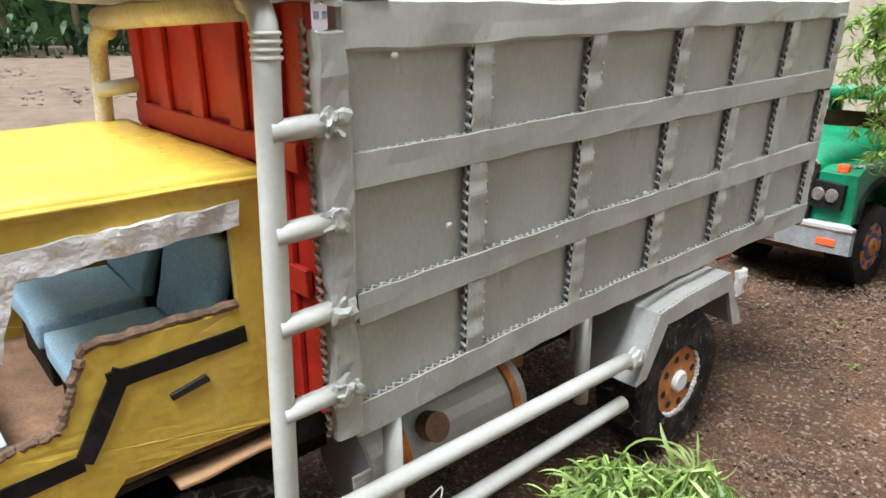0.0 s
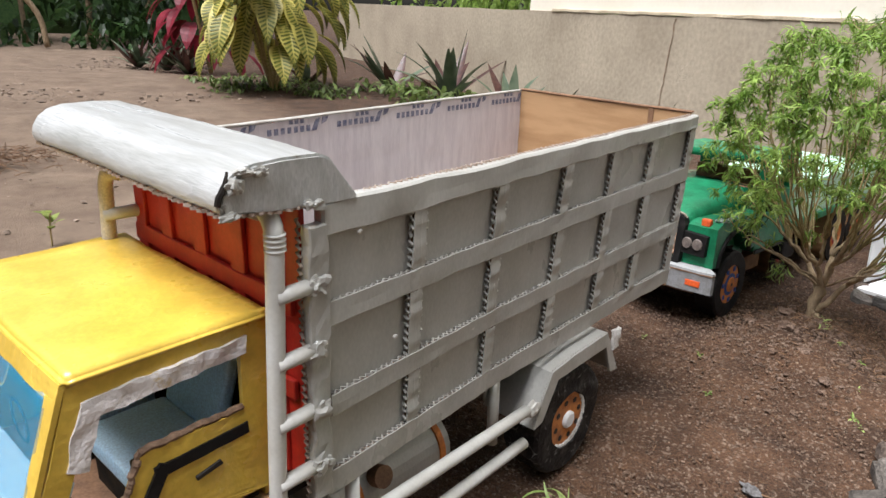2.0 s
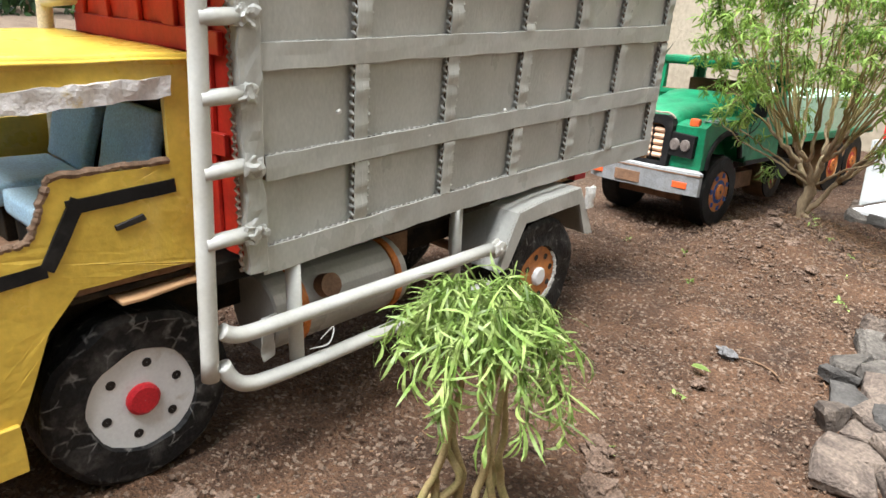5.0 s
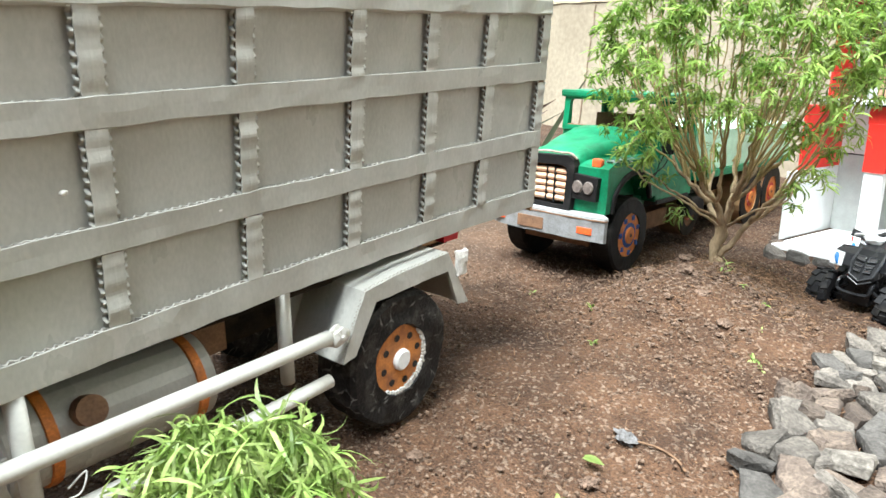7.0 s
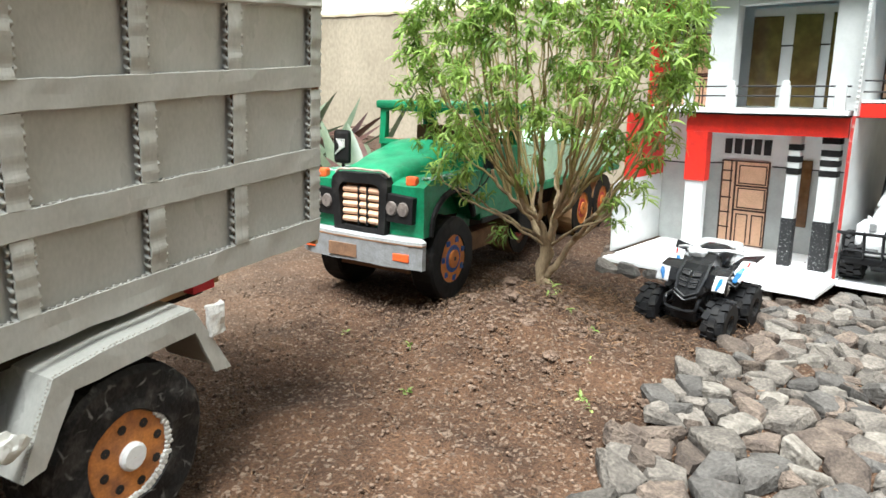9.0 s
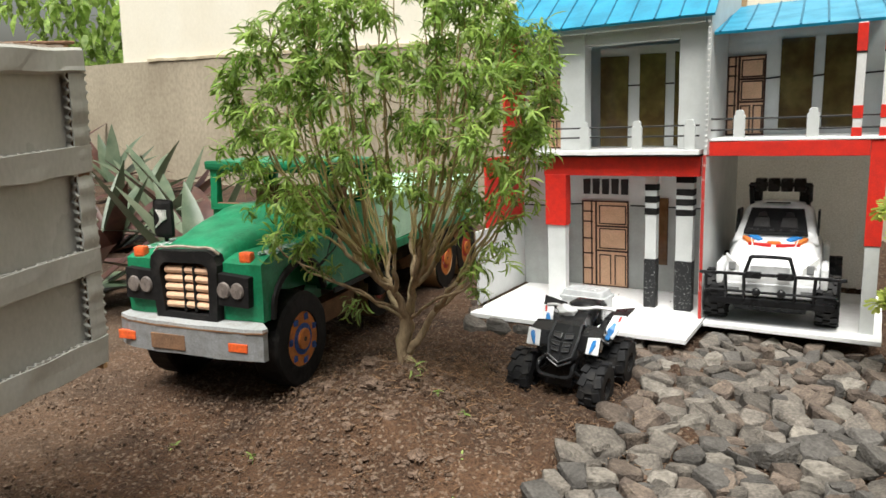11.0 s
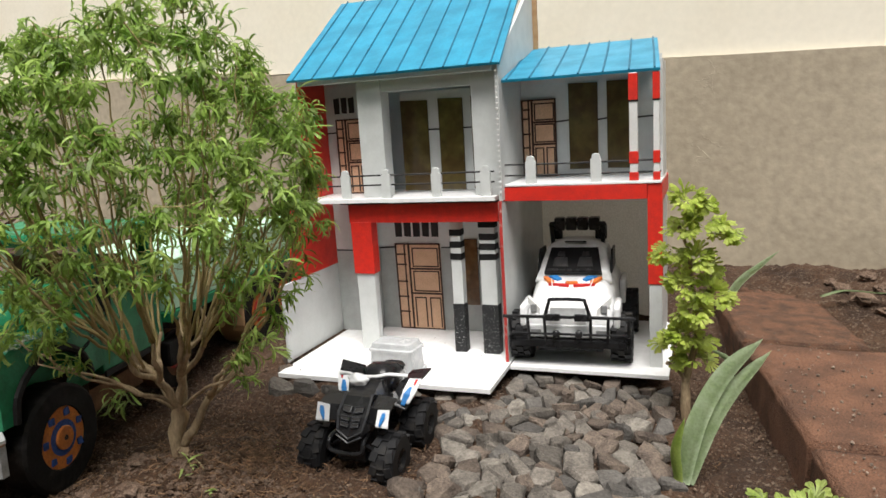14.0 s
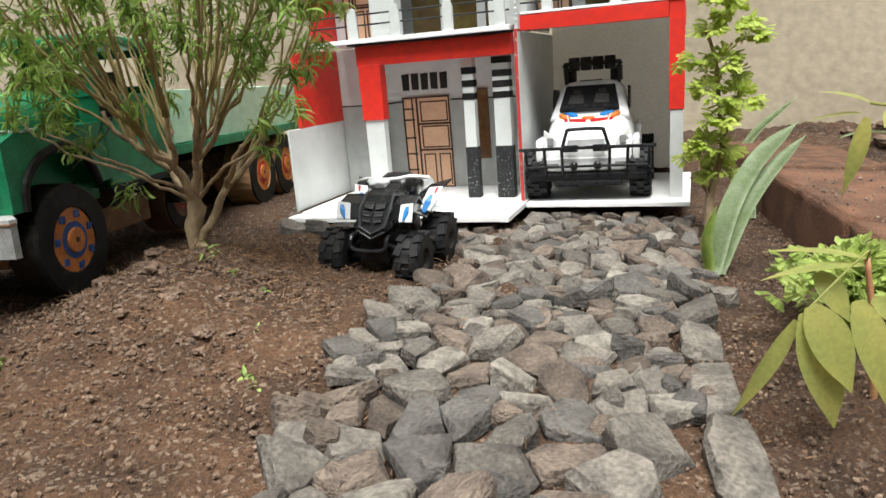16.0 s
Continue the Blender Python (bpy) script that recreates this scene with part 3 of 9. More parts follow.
def ground_height(x, y):
    """Broad lie of the land: a little mound at the tree, rising to the back wall and beside the kerb."""
    x, y = np.asarray(x, float), np.asarray(y, float)
    z = -0.022 + 0.0 * x
    z = z + 0.062 * np.exp(-(((x + 0.43) / 0.13) ** 2 + ((y - 1.33) / 0.15) ** 2))
    z = z + 0.022 * np.exp(-(((x + 0.23) / 0.22) ** 2 + ((y - 1.25) / 0.28) ** 2))
    z = z + 0.026 * np.exp(-(((x + 0.40) / 0.12) ** 2 + ((y - 1.20) / 0.085) ** 2))
    z = z + 0.012 * smoothstep(0.9, 1.4, y) * smoothstep(-0.35, 0.1, x)
    z = z + 0.10 * smoothstep(2.0, 2.45, y) * smoothstep(-0.6, 0.3, x)
    z = z + 0.02 * smoothstep(0.2, 0.5, x) * smoothstep(1.0, 1.5, y)
    return z


def graded(lo, hi, fine, reach, grow=1.16):
    a = list(np.arange(lo, hi, fine))
    step = fine
    while a[-1] < reach[1]:
        step *= grow
        a.append(a[-1] + step)
    step = fine
    while a[0] > reach[0]:
        step *= grow
        a.insert(0, a[0] - step)
    return np.array(a)


def ground():
    xs = graded(-1.05, 0.62, 0.0065, (-70, 60))
    ys = graded(0.0, 2.66, 0.0065, (-60, 70))
    gx, gy = np.meshgrid(xs, ys)
    gz = ground_height(gx, gy)
    rng = np.random.default_rng(4)

    def value_noise(x, y, cell, seed):
        """Smooth lattice noise of mean 0, cheap on arrays."""
        g = np.random.default_rng(seed).standard_normal((64, 64))
        u, v = x / cell, y / cell
        i, j = np.floor(u).astype(int), np.floor(v).astype(int)
        f, h = u - i, v - j
        f, h = f * f * (3 - 2 * f), h * h * (3 - 2 * h)
        a, b = g[i % 64, j % 64], g[(i + 1) % 64, j % 64]
        c, d = g[i % 64, (j + 1) % 64], g[(i + 1) % 64, (j + 1) % 64]
        return (a * (1 - f) + b * f) * (1 - h) + (c * (1 - f) + d * f) * h

    near = np.exp(-(np.maximum(np.abs(gx + 0.2) - 0.9, 0) ** 2 + np.maximum(np.abs(gy - 1.2) - 1.5, 0) ** 2) / 0.5)
    clods = smoothstep(1.0, 1.35, gy) * (1 - smoothstep(-0.05, 0.05, gx)) * smoothstep(-0.9, -0.6, gx)
    clods = np.maximum(clods, smoothstep(0.18, 0.24, gx) * smoothstep(0.8, 1.2, gy))
    gz = gz + near * (0.004 * value_noise(gx, gy, 0.11, 1) + 0.0020 * value_noise(gx, gy, 0.031, 2) + (0.0011 + 0.0022 * clods) * value_noise(gx, gy, 0.0135, 3)
                      + 0.0009 * rng.standard_normal(gx.shape) + 0.004 * clods * np.maximum(value_noise(gx, gy, 0.045, 5), 0))
    gz = gz + 0.02 * (1 - near) * value_noise(gx, gy, 0.9, 7) * smoothstep(30, 5, np.hypot(gx, gy))
    ny, nx = gx.shape
    co = np.stack([gx, gy, gz], -1).reshape(-1, 3)
    idx = np.arange(nx * ny).reshape(ny, nx)
    quads = np.stack([idx[:-1, :-1], idx[:-1, 1:], idx[1:, 1:], idx[1:, :-1]], -1).reshape(-1, 4)
    me = bpy.data.meshes.new("ground")
    me.vertices.add(len(co))
    me.vertices.foreach_set("co", co.ravel())
    me.loops.add(quads.size)
    me.loops.foreach_set("vertex_index", quads.ravel())
    me.polygons.add(len(quads))
    me.polygons.foreach_set("loop_start", np.arange(0, quads.size, 4))
    me.polygons.foreach_set("use_smooth", np.ones(len(quads), bool))
    me.update()
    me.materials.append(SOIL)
    return tagged(new("ground", me), "bare brown garden soil, crumbly near, trodden pale yard beyond", "ground", kind="structure")


ground()

# the low cement wall and, standing on it, the cream wall of a house
WALL_DIR = Vector((1.0, -0.145, 0)).normalized()
WALL_M = basis(WALL_DIR, (0.0, 2.615, 0.0))


def along_wall(x):
    return x / WALL_DIR.x


def cement_wall():
    bm = bmesh.new()
    add_box(bm, (along_wall(-8.4), 0, -0.2), (along_wall(3.5), 0.16, 0.622))
    wobble(bm, 0.006, 2.3, 3.0, 0.14)
    ob = part("wall_back", bm, CONCRETE)
    ob.matrix_world = WALL_M
    tagged(ob, "low grey-brown cement wall, stained and cracked render", "wall", kind="structure")
    for x in (-2.28, 1.9):
        bm = bmesh.new()
        add_tube(bm, [(x + 0.012 * noise.noise(Vector((k * 0.6, x, 0))) - 0.05 * k / 24, -0.003, 0.61 - 0.63 * k / 24) for k in range(25)], 0.0032, 5)
        seam = part("trim_seam", bm, SEAM)
        seam.matrix_world = WALL_M
        tagged(seam, "brownish vertical joint in the cement render", "wall joint", kind="structure")
    bm = bmesh.new()
    add_box(bm, (along_wall(-3.40), -0.004, 0.6225), (along_wall(-1.25), 0.0115, 0.636))
    wobble(bm, 0.004, 9, 2.0, 0.05)
    ledge = part("trim_ledge", wobble(bm, 0.002, 40, 1.0), LEDGE)
    ledge.matrix_world = WALL_M
    tagged(ledge, "crusty yellowish plaster edge under the cream wall", "plaster edge", kind="structure")
    bm = bmesh.new()
    add_box(bm, (along_wall(-3.70), 0.012, 0.6225), (along_wall(3.5), 0.16, 3.4))
    wobble(bm, 0.004, 1.7, 5.0, 0.2)
    ob = part("wall_house", bm, CREAM)
    ob.matrix_world = WALL_M
    tagged(ob, "cream limewashed house wall above the cement base", "wall", kind="structure")


cement_wall()

# ---- the yellow and grey cardboard tipper truck ----
# X runs to the tail, Y away from the path, Z up; the near side of the body is at Y = 0
TRUCK_M = basis((-0.273, 0.962, 0.030), (-0.248, 0.247, 0.0))
truck = thing("toy_tipper_truck", TRUCK_M, "handmade cardboard tipper truck, yellow cab and grey body, parked on soil", "toy truck")
BED_W = 0.31


def holed(outer, hole, lo, hi, axis=1):
    """A flat plate with one hole."""
    from mathutils.geometry import tessellate_polygon
    flat = [[Vector((*p, 0)) for p in outer], [Vector((*p, 0)) for p in hole]]
    pts = list(outer) + list(hole)
    bm = bmesh.new()

    def at(p, h):
        q = list(p)
        q.insert(axis, h)
        return q
    a = [bm.verts.new(at(p, lo)) for p in pts]
    b = [bm.verts.new(at(p, hi)) for p in pts]
    for tri in tessellate_polygon(flat):
        bm.faces.new([a[i] for i in tri])
        bm.faces.new([b[i] for i in tri][::-1])
    n = len(outer)
    for base, k in ((0, n), (n, len(hole))):
        for i in range(k):
            j = (i + 1) % k
            bm.faces.new((a[base + i], a[base + j], b[base + j], b[base + i]))
    bmesh.ops.recalc_face_normals(bm, faces=bm.faces[:])
    return bm


def add_flute_edge(bm, start, end, out, depth, thick=0.0011, pitch=0.0068, seed=0.0):
    """The cut end of corrugated board: a wavy paper line between its two liners, a little torn."""
    start, end, out = Vector(start), Vector(end), Vector(out)
    length = (end - start).length
    n = max(4, int(length / pitch * 8))
    cap = (end - start).cross(out).normalized()
    prev = None
    for k in range(n + 1):
        t = length * k / n
        wave = 0.5 + 0.34 * math.sin(2 * math.pi * t / pitch + 2.2 * noise.noise(Vector((t * 45, seed, 1)))) + 0.12 * noise.noise(Vector((t * 90, seed, 9)))
        torn = 0.0007 * noise.noise(Vector((t * 220, seed * 3.1, 0)))
        c = start + (end - start) * (k / n) + out * depth * wave + cap * torn
        h = thick * 0.5 * (1 + 0.9 * noise.noise(Vector((t * 120, seed, 5))))
        cur = (bm.verts.new(c - out * h), bm.verts.new(c + out * h), bm.verts.new(c + out * h - cap * 0.0025), bm.verts.new(c - out * h - cap * 0.0025))
        if prev:
            for i, j in ((0, 1), (1, 2), (3, 0)):
                bm.faces.new((prev[i], prev[j], cur[j], cur[i]))
        prev = cur
    return bm


def strip_rail(name, x0, x1, z0, z1, y, seed, parent, material=GREY, slope=0.0):
    """A glued cardboard strip along the side: painted face, raw fluted upper edge."""
    bm = board((x0, y - 0.0066, z0), (x1, y - 0.0052, z1), seed, 0.0013, 40, 0.012, 0.0005)
    # raw brown core, coloured dark for the shade between the flutes
    core = bmesh.new()
    add_box(core, (x0 + 0.001, y - 0.0051, z0 + 0.001), (x1 - 0.001, y - 0.0002, z1 - 0.0024))
    wobble(core, 0.0002, 40, seed, 0.03)
    edge = add_flute_edge(bmesh.new(), (x0, y - 0.0054, z1), (x1, y - 0.0054, z1), (0, 1, 0), 0.0056, 0.0022, 0.0070, seed)
    for b in (bm, edge, core):
        for v in b.verts:
            v.co.z += slope * (v.co.x - x0)
    rail = part(name, bm, material, parent)
    part("fluted_edge", edge, GREY_EDGE, rail)
    part("card_core", core, CARD_DARK, rail)
    return rail


def strip_rib(name, x0, x1, z0, z1, y, seed, parent, material=GREY):
    """An upright strip, softly rippled, whose flutes show along its long edges."""
    bm = bmesh.new()
    n = int((z1 - z0) / 0.0024)
    rows = []
    for k in range(n + 1):
        z = z0 + (z1 - z0) * k / n
        w = 0.0017 * noise.noise(Vector((seed * 1.7, z * 80, 0)))
        e = 0.0009 * noise.noise(Vector((z * 170, seed * 2, 3)))
        rows.append([bm.verts.new(p) for p in ((x0 + e, y - 0.0050, z), (x0 + e, y - 0.0062 + w, z), ((x0 + x1) / 2, y - 0.0066 + w * 1.3, z), (x1 - e, y - 0.0062 + w, z), (x1 - e, y - 0.0050, z))])
    for a, b in zip(rows, rows[1:]):
        for i in range(4):
            bm.faces.new((a[i], a[i + 1], b[i + 1], b[i]))
    core = bmesh.new()
    add_box(core, (x0 + 0.0022, y - 0.0048, z0), (x1 - 0.0022, y - 0.0002, z1))
    bmesh.ops.recalc_face_normals(bm, faces=bm.faces[:])
    rib = part(name, bm, material, parent)
    edge = add_flute_edge(bmesh.new(), (x0, y - 0.0050, z1), (x0, y - 0.0050, z0), (0, 1, 0), 0.0040, 0.0023, 0.0074, seed)
    add_flute_edge(edge, (x1, y - 0.0050, z0), (x1, y - 0.0050, z1), (0, 1, 0), 0.0040, 0.0023, 0.0074, seed + 1)
    part("fluted_edge", edge, material, rib)
    part("card_core", core, CARD_DARK, rib)
    return rib


def tipper_body():
    body = part("tipper_body", board((0.004, 0.022, 0.172), (0.674, BED_W, 0.178), 1.0), GREY, truck, "grey painted cardboard tipper body with glued ribs")
    bm = board((-0.004, 0.0, 0.173), (0.677, 0.004, 0.436), 2.0, 0.0016, 14, 0.02)
    for v in bm.verts:
        v.co.z += 0.012 * v.co.x * max(0.0, (0.3 - v.co.z) / 0.127)
    part("near_side_panel", bm, GREY, body)
    part("far_side_panel", board((0.0, BED_W - 0.004, 0.170), (0.677, BED_W, 0.440), 3.0), LINER, body, "inner face of pale printed carton")
    part("tail_panel", board((0.669, 0.004, 0.172), (0.674, BED_W - 0.004, 0.442), 4.0), CARD, body, "bare brown cardboard tailboard")
    part("tail_tape", board((0.6675, 0.060, 0.32), (0.6686, 0.068, 0.443), 4.4, 0.0004), CARD_DARK, body)
    part("tail_rim", board((0.667, 0.002, 0.442), (0.678, BED_W - 0.002, 0.4445), 4.7, 0.0009), CARD_DARK, body, "worn red paint along the tailboard's edge")
    front = part("headboard", board((-0.0195, 0.004, 0.186), (-0.0145, 0.284, 0.438), 5.0), RED, body, "red painted headboard with cardboard slats")
    for k, y in enumerate((0.028, 0.078, 0.140, 0.202, 0.255)):
        part("red_slat", board((-0.024, y, 0.188), (-0.0195, y + 0.020, 0.436), 6.0 + k, 0.001), RED, front)
    for z in (0.268, 0.345):
        part("red_slat", board((-0.0250, 0.012, z), (-0.0200, 0.278, z + 0.018), z * 50, 0.001), RED, front)
    # near side: rails, ribs, corner posts
    for z0, z1, slope in ((0.3345, 0.3560, 0.012), (0.2478, 0.2690, 0.016), (0.1675, 0.1925, 0.014)):
        strip_rail("rail", 0.001 if z0 > 0.2 else -0.004, 0.676, z0, z1, 0.0, z0 * 30, body, slope=slope)
    for i, xs in enumerate(((0.0970, 0.0955, 0.0965), (0.2195, 0.2165, 0.2155), (0.3370, 0.3380, 0.3370), (0.4510, 0.4465, 0.4420), (0.5490, 0.5490, 0.5440))):
        for j, (x, (a, u), (b, w)) in enumerate(zip(xs, ((0.1925, 0.014), (0.2690, 0.016), (0.3560, 0.012)), ((0.2478, 0.016), (0.3345, 0.012), (0.4165, 0.010)))):
            strip_rib("rib", x, x + 0.0160, a + u * x, b + w * x, 0.0, i * 3 + j, body)
    strip_rib("end_rib", 0.659, 0.675, 0.200, 0.420, 0.0, 31.0, body)
    # folded top edge
    bm = board((-0.004, -0.0062, 0.411), (0.679, 0.0072, 0.4395), 8.0, 0.0018, 26, 0.011, 0.0022)
    for v in bm.verts:
        v.co.z += 0.013 * v.co.x if v.co.z < 0.425 else 0.0
    part("top_rail", bm, GREY, body)
    bm = bmesh.new()
    add_flute_edge(bm, (0.03, 0.0005, 0.4408), (0.667, 0.0005, 0.4408), (0, 1, 0), 0.0062, 0.0014, 0.0072, 4.0)
    part("torn_edge", bm, TORN, body, "torn brown corrugated edge")
    part("front_post", wobble(board((-0.0190, -0.0075, 0.172), (0.0005, 0.004, 0.424), 9.0, 0.0020, 48, 0.006, 0.0012), 0.0010, 150, 2), GREY, body)
    bm = bmesh.new()
    add_flute_edge(bm, (-0.0200, 0.0006, 0.430), (-0.0200, 0.0006, 0.174), (0, 1, 0), 0.0052, 0.0014, 0.0068, 6.0)
    part("raw_edge", bm, TORN, body, "raw brown flutes at the corner")
    part("floor_edge", board((0.0, 0.010, 0.178), (0.674, 0.012, 0.188), 10.0), DARK, body)
    # print on the inner face of the far side: a row of dark word-sized bars
    bm = bmesh.new()
    for k in range(6):
        x = 0.050 + k * 0.1080
        for i in range(7):
            a = x + i * 0.0097
            add_box(bm, (a, BED_W - 0.0047, 0.4236), (a + 0.0058, BED_W - 0.0042, 0.4312))
        for i in range(3):
            add_box(bm, (x + 0.032 + i * 0.0085, BED_W - 0.0047, 0.4345), (x + 0.0375 + i * 0.0085, BED_W - 0.0042, 0.4395))
        add_prism(bm, [(x + 0.066, 0.4235), (x + 0.074, 0.4235), (x + 0.080, 0.4385), (x + 0.073, 0.4370)], BED_W - 0.0047, BED_W - 0.0042)
        add_prism(bm, [(x + 0.082, 0.4305), (x + 0.090, 0.4330), (x + 0.093, 0.4395), (x + 0.084, 0.4395)], BED_W - 0.0047, BED_W - 0.0042)
    part("carton_print", bm, INK, body, "row of dark navy print along the top")
    part("far_top_edge", board((0.0, BED_W - 0.006, 0.4405), (0.677, BED_W + 0.002, 0.443), 11.0, 0.001), GREY_EDGE, body)
    # scuffs and glue on the side
    for k, (x, z) in enumerate(((0.0335, 0.409), (0.078, 0.297), (0.196, 0.262), (0.316, 0.276), (0.27, 0.182), (0.44, 0.191), (0.12, 0.351))):
        part("glue_spot", blob((x, -0.0052, z), (0.0030, 0.0012, 0.0022), k + 1.0), GLUE, body)
    # the near side leans in towards its foot, more so behind the front corner
    side = [ob for ob in body.children if ob.name.split(".")[0] in ("near_side_panel", "rail", "rib", "end_rib", "front_post", "floor_edge", "glue_spot")]
    for ob in side + [kid for o in side for kid in o.children]:
        for v in ob.data.vertices:
            v.co.y += float(np.interp(v.co.z, (0.17, 0.19, 0.27, 0.36, 0.43), (0.0145, 0.014, 0.010, 0.005, 0.0))) * min(1.0, max(0.25, 0.25 + 3.2 * v.co.x), 2.3 - 2.4 * v.co.x)
    # peak that leans out over the cab
    prof = [(0.034, 0.437), (0.006, 0.474), (-0.004, 0.4780), (-0.030, 0.4795), (-0.060, 0.4785), (-0.074, 0.4750), (-0.083, 0.4690), (-0.0885, 0.4610), (-0.0905, 0.4530), (-0.0880, 0.4455), (-0.05, 0.4395), (-0.014, 0.438)]
    bm = add_prism(bmesh.new(), prof, -0.006, 0.330, 1)
    wobble(bm, 0.0022, 13, 12.0, 0.008)
    wobble(bm, 0.0005, 75, 4.0)
    sharp = [e for e in bm.edges if len(e.link_faces) == 2 and e.calc_face_angle(0) > 0.9]
    bmesh.ops.bevel(bm, geom=sharp, offset=0.0022, segments=2, affect="EDGES")
    peak = part("body_peak", bm, PEAK, body, "rounded glossy grey peak over the cab", smooth=True, crisp=38)
    for k, (c, size) in enumerate((((-0.078, -0.007, 0.466), (0.010, 0.004, 0.009)), ((-0.070, -0.006, 0.4745), (0.011, 0.006, 0.005)), ((-0.087, -0.002, 0.454), (0.006, 0.006, 0.010)), ((-0.058, -0.0075, 0.473), (0.010, 0.003, 0.006)), ((-0.083, -0.006, 0.4455), (0.012, 0.005, 0.005)), ((-0.018, -0.0070, 0.4420), (0.008, 0.003, 0.006)), ((-0.008, -0.0065, 0.4400), (0.010, 0.003, 0.007)))):
        part("crumpled_fold", wobble(blob(c, tuple(0.62 * q for q in size), k + 1.5, 0.6, 3), 0.0016, 170, k), GREY, peak)
    bm = bmesh.new()
    for a, b, out, seed in (((-0.012, -0.0065, 0.4378), (-0.088, -0.0065, 0.4440), (0, 1, 0), 3.0), ((-0.0905, -0.004, 0.4440), (-0.0905, 0.327, 0.4440), (1, 0, 0), 5.0)):
        add_flute_edge(bm, a, b, out, 0.0052, 0.0022, 0.0078, seed)
    wobble(bm, 0.0014, 90, 3.0)
    part("torn_seam", bm, TORN, peak, "torn brown card flutes along the seam")
    bm = bmesh.new()
    add_tube(bm, [Vector((-0.0915 + 0.030 * k / 14, -0.0060 + 0.034 * (k / 14) ** 2, 0.4545 + 0.0262 * (k / 14) ** 0.6)) + noise.noise_vector(Vector((k * 0.7, 1, 2))) * 0.0010 for k in range(9)], 0.0024, 6)
    part("crack", bm, DARK, peak, "dark crack at the folded corner")


tipper_body()


def pipes():
    r = 0.0074
    for y, m, name in ((0.0, PVC, "near_stack"), (0.290, PVC_OLD, "far_stack")):
        inward = 1 if y < 0.1 else -1
        top = 0.420 if y < 0.1 else 0.400
        pts = [(-0.0585, y, 0.088), (-0.052, y, 0.25), (-0.0445, y, top)]
        pts = smooth_line(pts, 8) + [(-0.0440, y + inward * 0.0015, top + 0.008), (-0.0435, y + inward * 0.006, top + 0.0145), (-0.043, y + inward * 0.014, top + 0.0185), (-0.043, y + inward * 0.03, top + 0.0195)]
        stack = part("exhaust_pipe", tube(pts, r), m, truck, "upright grey-white plastic pipe" if y < 0.1 else "upright yellowed plastic pipe", smooth=True)
        if y > 0.1:
            continue
        bm = bmesh.new()
        for k in range(4):
            add_lathe(bm, [(r, -0.0013), (r + 0.0011, -0.0006), (r + 0.0011, 0.0006), (r, 0.0013)], 2, (-0.0442, y, top - 0.009 + k * 0.0040), 16)
        part("bellows_ring", bm, m, stack, smooth=True)
    part("cross_pipe", tube([(-0.043, 0.02, 0.4375), (-0.043, 0.275, 0.4275)], 0.0088), PVC_OLD, truck, "yellowed cross pipe under the peak", smooth=True)
    for k, z in enumerate((0.3740, 0.3180, 0.2630, 0.2075)):
        x = -0.0465 - (0.42 - z) * 0.042
        ob = part("stand_off_pipe", tube([(x, -0.003, z), (-0.014, -0.003, z + 0.0008)], 0.0064), PVC, truck, smooth=True)
        part("glue_lump", wobble(blob((-0.013, -0.0075, z + 0.001), (0.009, 0.0035, 0.0085), 3.0 + k, 0.8, 3), 0.002, 130, k), GREY, ob)
    part("stand_off_pipe", tube([(-0.05, 0.288, 0.372), (-0.016, 0.268, 0.377)], 0.0064), PVC, truck, smooth=True)
    guard = part("side_guard", tube(smooth_line([(-0.047, -0.002, 0.1300), (-0.038, -0.003, 0.1240), (-0.020, -0.004, 0.1210), (0.05, -0.004, 0.1205), (0.298, -0.004, 0.1185)], 5), 0.0072), PVC, truck, "double pipe guard rail along the side", smooth=True)
    low = smooth_line([(-0.048, -0.002, 0.099), (-0.041, -0.003, 0.084), (-0.028, -0.004, 0.0738), (0.0, -0.004, 0.0698), (0.090, -0.004, 0.0688), (0.298, -0.004, 0.0722)], 5)
    part("lower_pipe", tube(low, 0.0070), PVC, guard, smooth=True)
    for x, y in ((0.0300, 0.006), (0.2690, 0.026)):
        part("guard_post", tube([(x, y, 0.172), (x + 0.001, y - 0.001, 0.072)], 0.0070), PVC, guard, smooth=True)


pipes()


